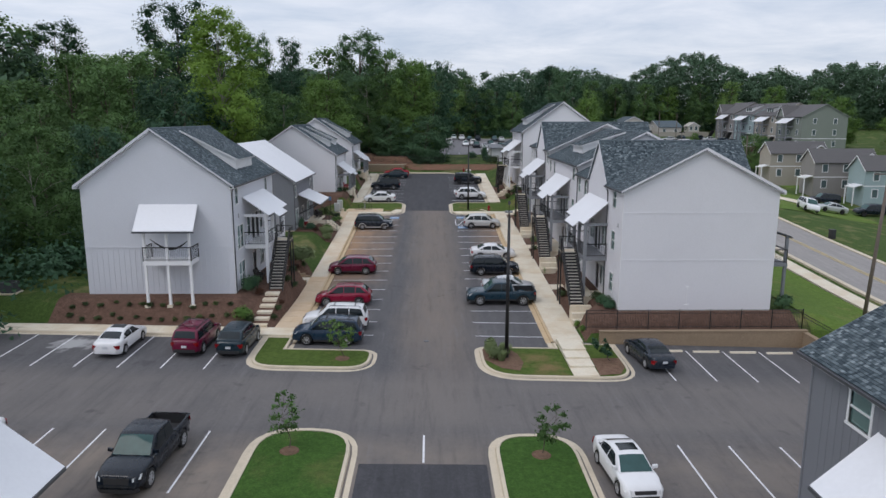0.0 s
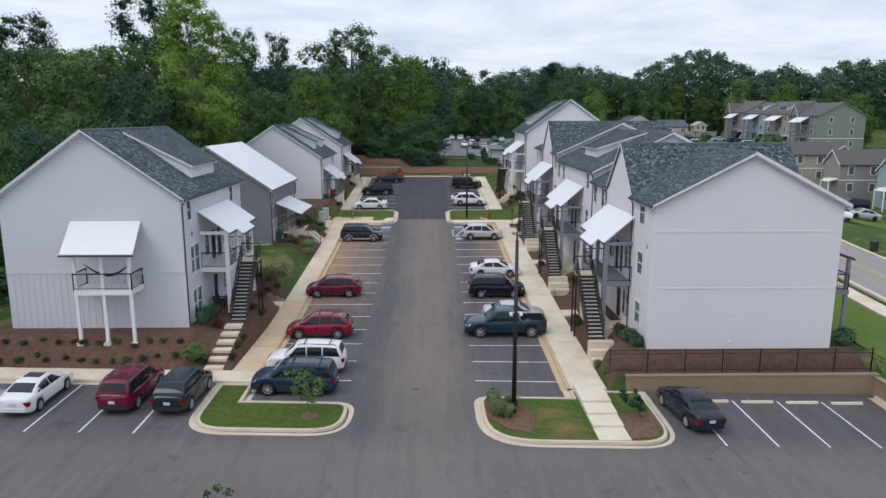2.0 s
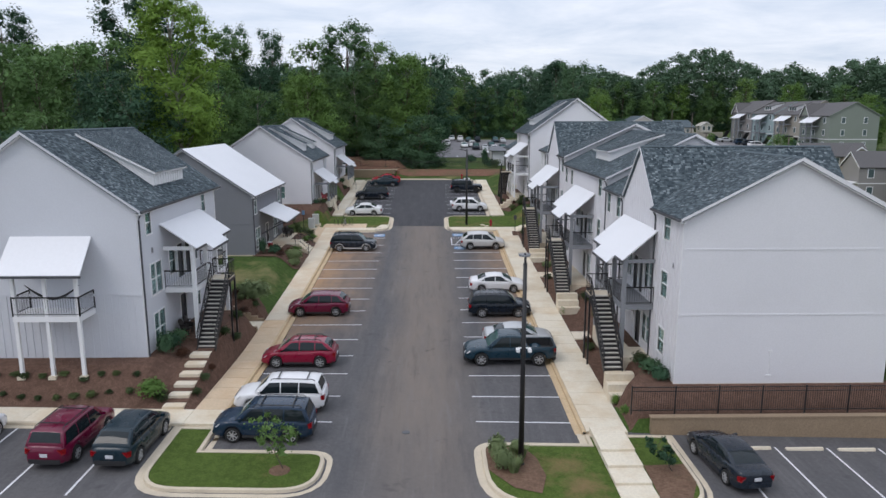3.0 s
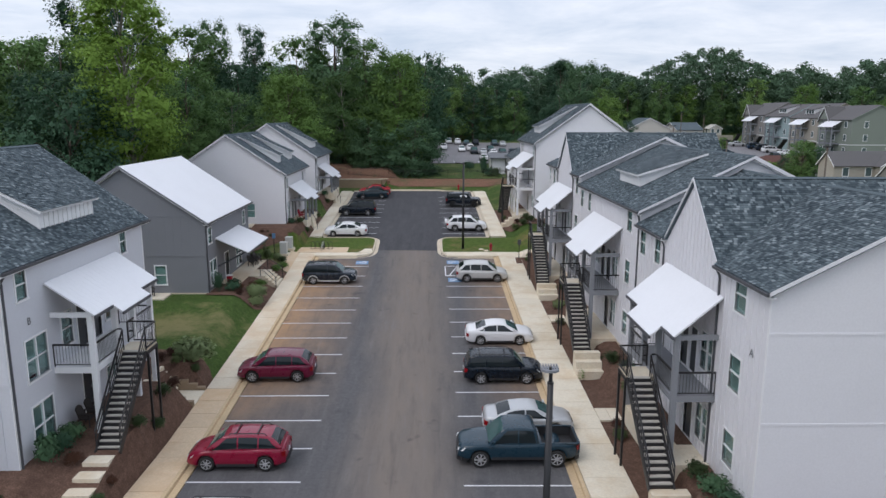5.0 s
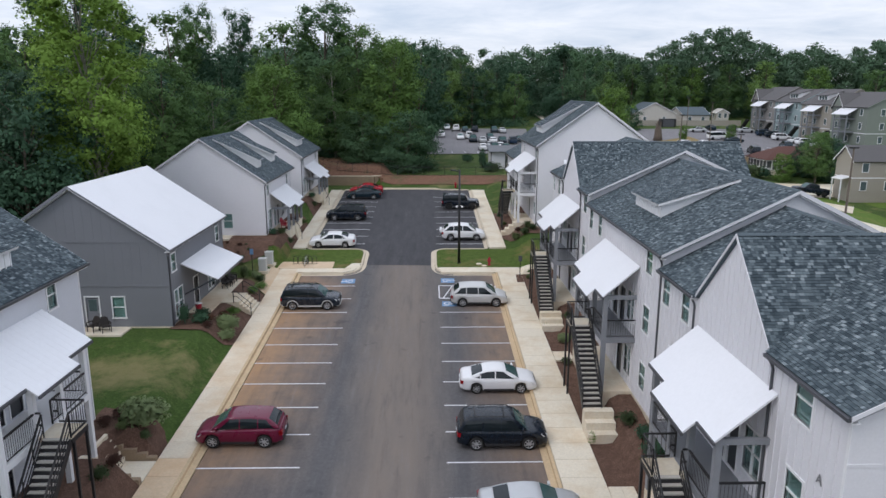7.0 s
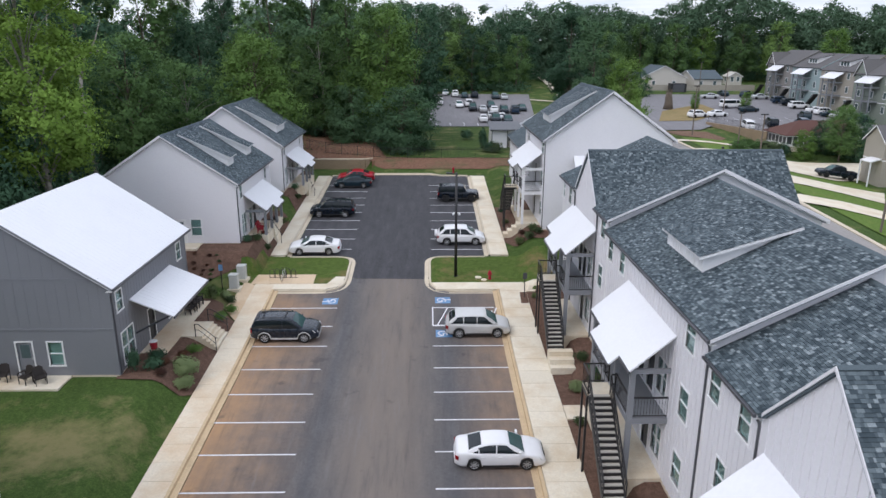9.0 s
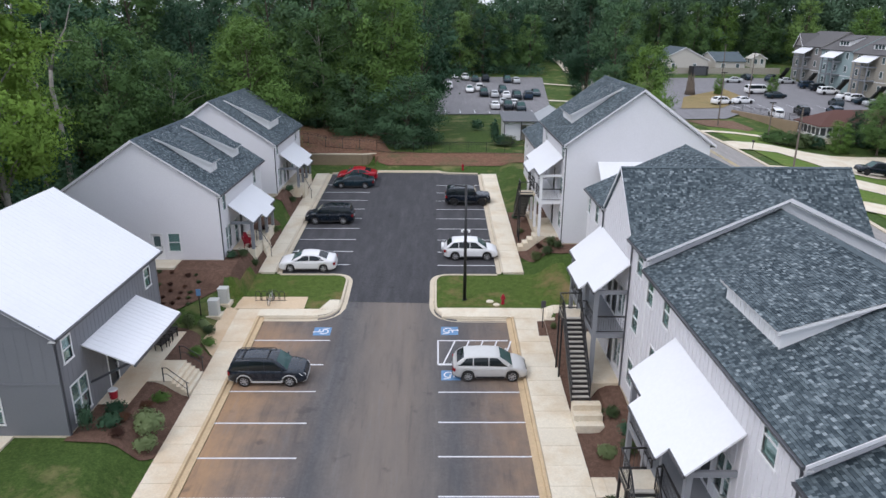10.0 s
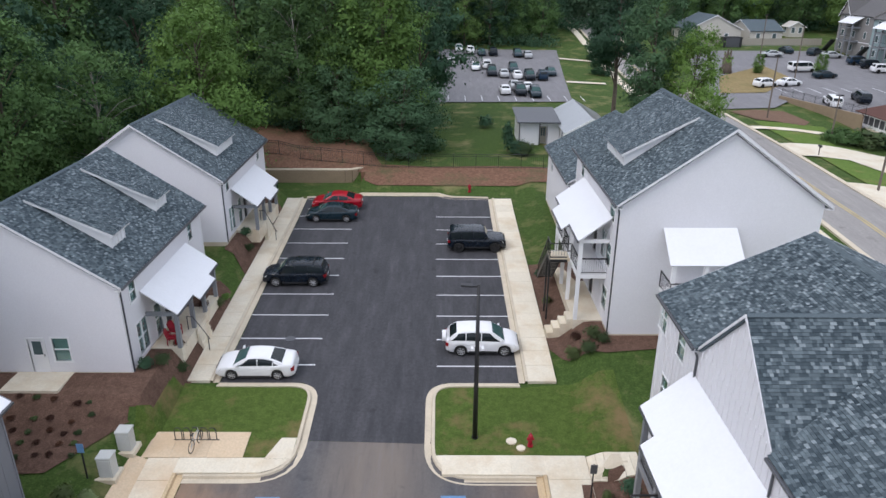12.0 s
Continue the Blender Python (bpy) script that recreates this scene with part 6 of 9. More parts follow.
def wheel_meshes(r, w, dark):
    key = (r, w, dark)
    if key in WHEELS:
        return WHEELS[key]
    t, n = MB(), 20
    prof = [(-w / 2, r * 0.70), (-w / 2, r * 0.93), (-w * 0.36, r), (w * 0.36, r), (w / 2, r * 0.93), (w / 2, r * 0.70), (w * 0.3, r * 0.62), (-w * 0.3, r * 0.62)]
    for i in range(n):
        a = 2 * math.pi * i / n
        t.v += [(q * math.cos(a), y, q * math.sin(a)) for y, q in prof]
    k = len(prof)
    for i in range(n):
        j = (i + 1) % n
        for s in range(k):
            t.f.append((i * k + s, i * k + (s + 1) % k, j * k + (s + 1) % k, j * k + s))
    for y in (-w * 0.12, w * 0.12):
        t.tube([(0, y - 0.01, 0), (0, y + 0.01, 0)], [r * 0.66, r * 0.66], 16)
    rim = MB()
    for y in (-w * 0.40, w * 0.40):
        rim.tube([(0, y - 0.03, 0), (0, y + 0.03, 0)], [r * 0.16, r * 0.14], 10)
        for i in range(7):
            a = 2 * math.pi * i / 7
            rim.beam((0, y, 0), (r * 0.66 * math.cos(a), y, r * 0.66 * math.sin(a)), r * 0.13, 0.04, up=(0, 1, 0))
        ringp = [(r * 0.67 * math.cos(2 * math.pi * i / 18), y, r * 0.67 * math.sin(2 * math.pi * i / 18)) for i in range(19)]
        rim.tube(ringp, [r * 0.05] * 19, 5, cap=False)
    hub = M_PLASTIC if dark else M_RIM
    WHEELS[key] = (t.mesh("wheel", M_TYRE, True), rim.mesh("rim", hub))
    return WHEELS[key]


STYLES = {
    "sedan": dict(L=4.65, W=1.80, H=1.46, wb=2.70, sill=0.22, r=0.335, top=[(-2.32, 0.62), (-2.29, 0.90), (-2.2, 1.02), (-1.7, 1.06), (-1.1, 1.0), (0.9, 0.97), (1.5, 0.91), (2.0, 0.82), (2.22, 0.70), (2.32, 0.5)],
                  cab=(1.25, 0.42, -0.88, -1.78), belt=(0.95, 1.02), split=(-0.22, -1.12), wr=0.70),
    "suv": dict(L=4.72, W=1.88, H=1.76, wb=2.74, sill=0.30, r=0.37, top=[(-2.36, 0.7), (-2.33, 1.05), (-2.25, 1.12), (1.0, 1.10), (1.7, 1.05), (2.1, 0.97), (2.28, 0.82), (2.36, 0.55)],
                cab=(1.30, 0.62, -2.0, -2.26), belt=(1.06, 1.11), split=(-0.1, -1.05), wr=0.77),
    "crossover": dict(L=4.58, W=1.86, H=1.68, wb=2.70, sill=0.28, r=0.365, top=[(-2.29, 0.68), (-2.25, 1.0), (-2.15, 1.10), (0.95, 1.05), (1.55, 0.98), (1.98, 0.88), (2.2, 0.74), (2.29, 0.5)],
                      cab=(1.38, 0.55, -1.55, -2.14), belt=(1.02, 1.12), split=(-0.1, -1.05), wr=0.73),
    "van": dict(L=5.3, W=1.98, H=2.05, wb=3.4, sill=0.34, r=0.36, top=[(-2.65, 0.8), (-2.63, 1.15), (1.4, 1.2), (2.2, 1.08), (2.5, 0.95), (2.65, 0.6)],
                cab=(2.15, 1.45, -2.5, -2.62), belt=(1.15, 1.15), split=(0.7,), wr=0.82),
    "boxy": dict(L=4.75, W=1.90, H=1.86, wb=2.95, sill=0.42, r=0.42, top=[(-2.37, 0.8), (-2.35, 1.14), (-2.1, 1.17), (0.75, 1.16), (1.4, 1.14), (2.2, 1.08), (2.34, 0.95), (2.37, 0.6)],
                 cab=(0.95, 0.62, -2.18, -2.28), belt=(1.15, 1.16), split=(-0.3, -1.3), wr=0.84),
    "pickup": dict(L=5.75, W=2.0, H=1.92, wb=3.6, sill=0.44, r=0.42, top=[(-2.87, 0.85), (-2.86, 1.2), (-0.9, 1.22), (1.0, 1.20), (1.9, 1.15), (2.55, 1.07), (2.8, 0.92), (2.87, 0.6)],
                   cab=(1.45, 0.70, -0.80, -0.96), belt=(1.18, 1.21), split=(0.02,), wr=0.79),
}


def build_car(style, paint, glass=None, rails=False, dark_rims=False, spare=False, lower=None, far=False):
    """A car facing +x, standing at the origin; far: fewer small parts."""
    p = STYLES[style]
    L, W, H, sill, r = p["L"], p["W"], p["H"], p["sill"], p["r"]
    xw = (p["wb"] / 2, -p["wb"] / 2)
    tx, tz = zip(*p["top"])
    car = thing("pickup_truck" if style == "pickup" else "car", "car", "car")
    xs = sorted(set([-L / 2, -L / 2 + 0.03, -L / 2 + 0.09, -L / 2 + 0.2, L / 2 - 0.2, L / 2 - 0.09, L / 2 - 0.03, L / 2] + frange(-L / 2 + 0.35, L / 2 - 0.35, 22) + [c + d for c in xw for d in (-r - 0.06, -r * 0.85, -r * 0.5, 0, r * 0.5, r * 0.85, r + 0.06)]))
    rows = [(0.0, 0.95), (0.14, 0.985), (0.40, 1.0), (0.66, 0.992), (0.86, 0.962), (0.96, 0.915), (1.0, 0.86)]
    body = MB()
    for x in xs:
        e = abs(x) / (L / 2)
        plan = 1 - 0.05 * e ** 4 - 0.17 * e ** 14
        top = float(np.interp(x, tx, tz))
        low = sill + 0.10 * max(0, e - 0.88) / 0.12
        for c in xw:
            if abs(x - c) < r + 0.06:
                low = max(low, r * 0.98 + math.sqrt(max(0.0, (r + 0.065) ** 2 - (x - c) ** 2)))
        low = min(low, top - 0.14)
        ring = [(x, W / 2 * plan * k, low + (top - low) * t) for t, k in rows]
        ring += [(x, W * 0.25 * plan, top + 0.03), (x, -W * 0.25 * plan, top + 0.03)]
        ring += [(x, -W / 2 * plan * k, low + (top - low) * t) for t, k in rows[::-1]]
        body.v += ring
    k = 2 * len(rows) + 2
    for i in range(len(xs) - 1):
        for s in range(k):
            if style == "pickup" and xs[i] > -L / 2 + 0.08 and xs[i + 1] < -0.97 and s in (len(rows) - 1, len(rows), len(rows) + 1):
                continue
            body.f.append((i * k + s, i * k + (s + 1) % k, (i + 1) * k + (s + 1) % k, (i + 1) * k + s))
    body.f.append(tuple(range(k)))
    body.f.append(tuple((len(xs) - 1) * k + s for s in reversed(range(k))))
    part("body", body, paint, car, smooth=True)
    if style == "pickup":
        part("bed", MB().box(-L / 2 + 0.1, -0.99, -W * 0.42, W * 0.42, 0.66, 0.72).box(-L / 2 + 0.1, -0.99, -W * 0.44, -W * 0.42, 0.66, 1.18).box(-L / 2 + 0.1, -0.99, W * 0.42, W * 0.44, 0.66, 1.18).box(-1.02, -0.98, -W * 0.44, W * 0.44, 0.66, 1.19).box(-L / 2 + 0.08, -L / 2 + 0.12, -W * 0.44, W * 0.44, 0.66, 1.19), M_PLASTIC, car, "black-lined open load bed")
        for sg in (1, -1):
            part("bed_rail", MB().box(-L / 2 + 0.05, -0.98, min(sg * W * 0.43, sg * W * 0.465), max(sg * W * 0.43, sg * W * 0.465), 1.17, 1.225), paint, car)
        part("tailgate", MB().box(-L / 2 - 0.02, -L / 2 + 0.05, -W * 0.41, W * 0.41, 0.68, 1.21), paint, car)
    # cabin: one rounded shell, the glass lying a little proud of it
    f0, f1, b1, b0 = p["cab"]
    zf, zb = p["belt"]
    wb_, wr = W / 2 * 0.925, W / 2 * p["wr"]
    zr = H - 0.075

    def crest(x):
        if x > f1:
            u = (x - f1) / (f0 - f1)
            return zr - (zr - zf) * (0.82 * u + 0.18 * u * u)
        if x < b1:
            u = (b1 - x) / (b1 - b0)
            return zr - 0.02 - (zr - 0.02 - zb) * (0.55 * u + 0.45 * u * u)
        u = (f1 - x) / (f1 - b1)
        return zr - 0.02 * u + 0.075 * math.sin(math.pi * min(1, u * 0.94 + 0.03)) ** 0.8

    def shell(x, v, off=0.0):
        """A point of the cabin: v from 0 at one sill over the roof to 1 at the other."""
        sg = 1 if v < 0.5 else -1
        w = min(v, 1 - v) * 2
        belt = zb + (zf - zb) * (x - b0) / (f0 - b0) - 0.04
        top = max(crest(x), belt + 0.01)
        share = (top - belt) / (zr - zf + 0.04)
        narrow = 1 - 0.07 * max(0, (x - f1) / (f0 - f1)) - 0.05 * max(0, (b1 - x) / (b1 - b0 + 0.01))
        side = (wb_ - (wb_ - wr) * min(1, share)) * narrow
        low = wb_ * narrow
        if w < 0.6:
            t = w / 0.6
            bow = 0.025 * math.sin(math.pi * t)
            return (x, sg * (low + (side - low) * t + bow + off), belt + (top - belt - 0.05 * share) * t)
        if w < 0.72:
            t = (w - 0.6) / 0.12
            return (x, sg * (side - 0.06 * t * share + off * (1 - t)), top - 0.05 * share * (1 - t) ** 2 + off * t)
        t = (w - 0.72) / 0.28
        y = (side - 0.06 * share) * (1 - t)
        return (x, sg * y, top + 0.035 * share * (1 - (1 - t) ** 2) + off)

    def skin(x0, x1, n, v0, v1, m, off=0.0, lean=0.0):
        g = MB()
        for i in range(n + 1):
            for j in range(m + 1):
                v = v0 + (v1 - v0) * j / m
                w = min(1, min(v, 1 - v) * 2 / 0.6)
                g.v.append(shell(x0 + (x1 - x0) * i / n + lean * w, v, off))
        for i in range(n):
            for j in range(m):
                q = i * (m + 1) + j
                g.f.append((q, q + 1, q + m + 2, q + m + 1))
        return g

    sh = MB()
    st = frange(b0, b1, 5) + frange(b1, f1, 9)[1:] + frange(f1, f0, 6)[1:]
    vv = [0, 0.1, 0.2, 0.3, 0.32, 0.345, 0.36, 0.43, 0.5, 0.57, 0.64, 0.655, 0.68, 0.7, 0.8, 0.9, 1]
    for x in st:
        sh.v += [shell(x, v) for v in vv]
    m = len(vv)
    for i in range(len(st) - 1):
        for j in range(m - 1):
            sh.f.append((i * m + j, i * m + j + 1, (i + 1) * m + j + 1, (i + 1) * m + j))
    sh.f += [tuple(range(m)), tuple((len(st) - 1) * m + j for j in reversed(range(m)))]
    part("cabin", sh, paint, car, smooth=True)
    glass = glass or M_CARGLASS
    gap = f0 - f1
    part("windscreen", skin(f1 + 0.03, f0 - 0.04, 5, 0.365, 0.635, 6, 0.008), M_CARGLASS_G, car, smooth=True)
    rg = b1 - b0
    part("rear_window", skin(b0 + 0.16 * rg, b1 - 0.12 * rg, 4, 0.375, 0.625, 6, 0.008), glass, car, smooth=True)
    cuts = [f0 - 0.16] + list(p["split"]) + [b0 + 0.12]
    for v0, v1 in ((0.035, 0.285), (0.965, 0.715)):
        for n_, (xa, xb) in enumerate(zip(cuts, cuts[1:])):
            last = n_ == len(cuts) - 2
            part("side_window", side_pane(shell, xa - 0.03, xb + 0.03, v0, v1, (f1 - f0) * 0.93 if n_ == 0 else 0.0, (b1 - b0) * 0.85 if last else 0.0), glass, car, smooth=True)
    if rails:
        for sg in (1, -1):
            part("roof_rail", MB().tube([(f1 - 0.2, sg * wr * 0.86, crest(f1 - 0.2) + 0.02), (f1 - 0.32, sg * wr * 0.86, H + 0.06), (b1 + 0.25, sg * wr * 0.86, H + 0.05), (b1 + 0.12, sg * wr * 0.86, crest(b1 + 0.12) + 0.01)], [0.022] * 4, 6), M_PLASTIC, car)
        for x in (f1 - 0.55, b1 + 0.55):
            part("roof_bar", MB().beam((x, -wr * 0.86, H + 0.06), (x, wr * 0.86, H + 0.06), 0.05, 0.03), M_PLASTIC, car)
    tyre, rim = wheel_meshes(r, 0.24, dark_rims)
    for c in xw:
        for sg in (1, -1):
            w = part("wheel", tyre, None, car, at=(c, sg * (W / 2 - 0.125), r))
            if not far:
                part("rim", rim, None, w)
    if far:
        return car
    if spare:
        w = part("spare_wheel", tyre, None, car, at=Matrix.Translation((-L / 2 - 0.1, 0, 0.95)) @ pose(0, 0, 0, 0, 0, 90))
        part("spare_cover", MB().tube([(0, -0.12, 0), (0, 0.13, 0)], [r * 1.02, r * 1.0], 20), paint, w)
    zl = float(np.interp(L / 2 - 0.3, tx, tz))
    zt = float(np.interp(-L / 2 + 0.06, tx, tz))
    for sg in (1, -1):
        part("headlight", MB().prism([(L / 2 - 0.42, sg * W * 0.455, zl - 0.06), (L / 2 - 0.07, sg * W * 0.33, zl - 0.13), (L / 2 - 0.03, sg * W * 0.33, zl - 0.27), (L / 2 - 0.25, sg * W * 0.462, zl - 0.22)], (0.025, sg * 0.03, 0.02)), M_LAMP_CLEAR, car)
        part("tail_light", MB().prism([(-L / 2 - 0.012, sg * W * 0.30, zt - 0.08), (-L / 2 - 0.012, sg * W * 0.42, zt - 0.06), (-L / 2 + 0.16, sg * W * 0.478, zt - 0.08), (-L / 2 + 0.12, sg * W * 0.48, zt - 0.3), (-L / 2 - 0.012, sg * W * 0.41, zt - 0.32)], (0.02, 0, 0)), M_LAMP_RED, car)
        part("mirror", MB().prism([(f0 - 0.36, sg * (wb_ - 0.02), zf + 0.04), (f0 - 0.24, sg * (wb_ - 0.02), zf + 0.04), (f0 - 0.25, sg * (wb_ + 0.19), zf + 0.07), (f0 - 0.35, sg * (wb_ + 0.19), zf + 0.07)], (0, 0, 0.14)), paint, car)
        part("side_skirt", MB().box(-p["wb"] / 2 + r + 0.1, p["wb"] / 2 - r - 0.1, min(sg * W * 0.455, sg * W * 0.494), max(sg * W * 0.455, sg * W * 0.494), sill - 0.02, sill + 0.11), lower or M_PLASTIC, car)
        for xh in (0.0, -0.95):
            part("door_handle", MB().box(xh - 0.09, xh + 0.09, min(sg * W * 0.495, sg * W * 0.512), max(sg * W * 0.495, sg * W * 0.512), zf - 0.17, zf - 0.13), paint, car)
    if lower:
        for c in xw:
            for sg in (1, -1):
                part("wheel_arch_trim", MB().tube([(c + (r + 0.075) * math.cos(a), sg * (W / 2 - 0.01), r + (r + 0.075) * math.sin(a)) for a in frange(-0.1, math.pi + 0.1, 12)], [0.035] * 12, 6), lower, car)
    part("grille", MB().prism([(L / 2 - 0.05, -W * 0.25, 0.55), (L / 2 - 0.05, W * 0.25, 0.55), (L / 2 - 0.10, W * 0.27, zl - 0.12), (L / 2 - 0.10, -W * 0.27, zl - 0.12)], (0.055, 0, 0)), M_PLASTIC, car)
    part("front_bumper", MB().prism([(L / 2 - 0.2, -W * 0.44, 0.30), (L / 2 + 0.01, -W * 0.33, 0.30), (L / 2 + 0.03, 0, 0.30), (L / 2 + 0.01, W * 0.33, 0.30), (L / 2 - 0.2, W * 0.44, 0.30)], (0, 0, 0.17)), lower or M_PLASTIC, car)
    part("rear_bumper", MB().prism([(-L / 2 + 0.2, -W * 0.45, 0.34), (-L / 2 - 0.03, -W * 0.36, 0.34), (-L / 2 - 0.05, 0, 0.34), (-L / 2 - 0.03, W * 0.36, 0.34), (-L / 2 + 0.2, W * 0.45, 0.34)], (0, 0, 0.2)), lower or (paint if style == "sedan" else M_PLASTIC), car)
    part("number_plate", MB().box(-L / 2 - 0.045, -L / 2 - 0.02, -0.16, 0.16, 0.66, 0.81), M_PLATE, car)
    return car


def side_pane(shell, xa, xb, v0, v1, lean_a, lean_b, n=6, m=4):
    """A side window between two places on the sill line; its ends lean with the screen and the tailgate."""
    g = MB()
    for i in range(n + 1):
        for j in range(m + 1):
            t = j / m
            x0, x1 = xa + lean_a * t, xb + lean_b * t
            g.v.append(shell(x0 + (x1 - x0) * i / n, v0 + (v1 - v0) * t, 0.008))
    for i in range(n):
        for j in range(m):
            q = i * (m + 1) + j
            g.f.append((q, q + 1, q + m + 2, q + m + 1))
    return g


def placed(car, x, y, deg, label, category="car", group="parked cars", zf=lot_z):
    c, s = math.cos(radians(deg)), math.sin(radians(deg))
    zf_, zr_ = zf(x + 1.3 * c, y + 1.3 * s), zf(x - 1.3 * c, y - 1.3 * s)
    za, zb = zf(x - 0.75 * s, y + 0.75 * c), zf(x + 0.75 * s, y - 0.75 * c)
    pitch = -math.degrees(math.atan2(zf_ - zr_, 2.6))
    roll = math.degrees(math.atan2(za - zb, 1.5))
    car.matrix_basis = Matrix.Translation((x, y, (zf_ + zr_) / 2 + 0.012)) @ pose(0, 0, 0, 0, 0, deg) @ pose(0, 0, 0, roll, pitch, 0)
    return tagged(car, label, category, group)


P_WHITE = paint_mat("white_car_paint", (0.78, 0.78, 0.79))
P_SILVER = paint_mat("silver_car_paint", (0.52, 0.53, 0.54), 0.3, 0.4)
P_SAND = paint_mat("pale_silver_car_paint", (0.60, 0.60, 0.59), 0.3, 0.2)
P_BLACK = paint_mat("black_car_paint", (0.004, 0.009, 0.017), 0.22, 0, 0.5)
P_GREY = paint_mat("graphite_car_paint", (0.011, 0.018, 0.029), 0.22, 0, 0.8)
P_NAVY = paint_mat("navy_car_paint", (0.008, 0.026, 0.055), 0.24, 0, 0.6)
P_TEAL = paint_mat("dark_teal_car_paint", (0.008, 0.023, 0.034), 0.24, 0, 0.6)
P_TEAL_B = paint_mat("blue_teal_truck_paint", (0.008, 0.032, 0.052), 0.24, 0, 0.6)
P_RED = paint_mat("red_car_paint", (0.24, 0.004, 0.030), 0.25, 0, 0.9)
P_MAROON = paint_mat("maroon_car_paint", (0.135, 0.003, 0.030), 0.25, 0, 0.9)
P_BRIGHT = paint_mat("bright_red_car_paint", (0.36, 0.005, 0.018), 0.28, 0, 0.7)

C = {}
C["navy"] = placed(build_car("suv", P_NAVY, rails=True), -7.2, 46.75, 180, "navy estate car with roof rails parked by a grass island")
C["wsuv"] = placed(build_car("suv", P_WHITE, rails=True), -7.1, 50.0, 180, "white sport utility car with roof rails in a parking bay")
C["red2"] = placed(build_car("crossover", P_RED, rails=True), -7.35, 56.75, 180, "red crossover car with roof rails in a parking bay")
C["red1"] = placed(build_car("crossover", P_MAROON), -7.7, 66.7, 180, "maroon crossover car in a parking bay")
C["dark"] = placed(build_car("suv", P_GREY, rails=True, lower=P_SAND), -7.2, 86.35, 0, "dark grey sport utility car with tan lower trim in a bay")
C["teal"] = placed(build_car("pickup", P_TEAL_B), 5.8, 57.1, 180, "dark teal extended-cab pickup truck backed into a bay", "pickup truck")
C["silv"] = placed(build_car("sedan", P_SILVER), 6.75, 60.0, 0, "silver sedan in a parking bay beside a pickup")
C["bsuv"] = placed(build_car("suv", P_BLACK, rails=True), 6.1, 66.3, 0, "black sport utility car with roof rails in a parking bay")
C["jet"] = placed(build_car("sedan", P_WHITE), 6.5, 72.45, 0, "white sedan in a parking bay")
C["edge"] = placed(build_car("crossover", P_SAND), 6.35, 86.9, 0, "silver crossover car beside a hatched access aisle")
C["rav"] = placed(build_car("crossover", P_WHITE, spare=True), 5.95, 104.75, 0, "white crossover car with a spare wheel on its tailgate")
C["jeep"] = placed(build_car("boxy", P_BLACK, dark_rims=True), 6.3, 119.7, 0, "black boxy off-road car in a far bay")
C["w2"] = placed(build_car("sedan", P_WHITE), -7.6, 102.3, 180, "white sedan parked by a kerbed grass island")
C["b2"] = placed(build_car("suv", P_BLACK, rails=True), -7.45, 113.7, 180, "black sport utility car with roof rails in a far bay")
C["d2"] = placed(build_car("sedan", P_TEAL), -6.5, 125.9, 180, "dark teal sedan in a far bay beside a red car")
C["r2"] = placed(build_car("sedan", P_BRIGHT), -6.4, 128.6, 180, "bright red sedan in the last bay")
C["w3"] = placed(build_car("sedan", P_WHITE), -20.6, 44.9, 90, "white sedan parked nose to the front sidewalk")
C["rs"] = placed(build_car("suv", P_MAROON, rails=True), -15.75, 45.4, 88, "maroon sport utility car with a roof rack in the front row")
C["dg"] = placed(build_car("crossover", P_TEAL), -12.95, 45.3, 88, "dark teal crossover car in the front row beside an island")
C["bs"] = placed(build_car("sedan", P_GREY), 14.35, 44.2, 98, "graphite sedan parked before a block wall")
C["pk"] = placed(build_car("pickup", P_BLACK), -12.85, 29.7, 268, "black crew-cab pickup truck in the front lot", "pickup truck")
C["wf"] = placed(build_car("sedan", P_WHITE), 8.65, 29.2, 275, "white sedan with a dark sunroof beside a grass island")
part("sunroof", MB().box(-0.45, 0.15, -0.42, 0.42, 1.43, 1.497), M_CARGLASS, C["wf"], "dark sunroof")

part("sunroof", MB().box(-0.45, 0.15, -0.42, 0.42, 1.43, 1.497), M_CARGLASS, C["w3"], "dark sunroof")
C["wl"] = placed(build_car("sedan", P_WHITE), -21.4, 30.0, 268, "white sedan parked beside a slate grey house")

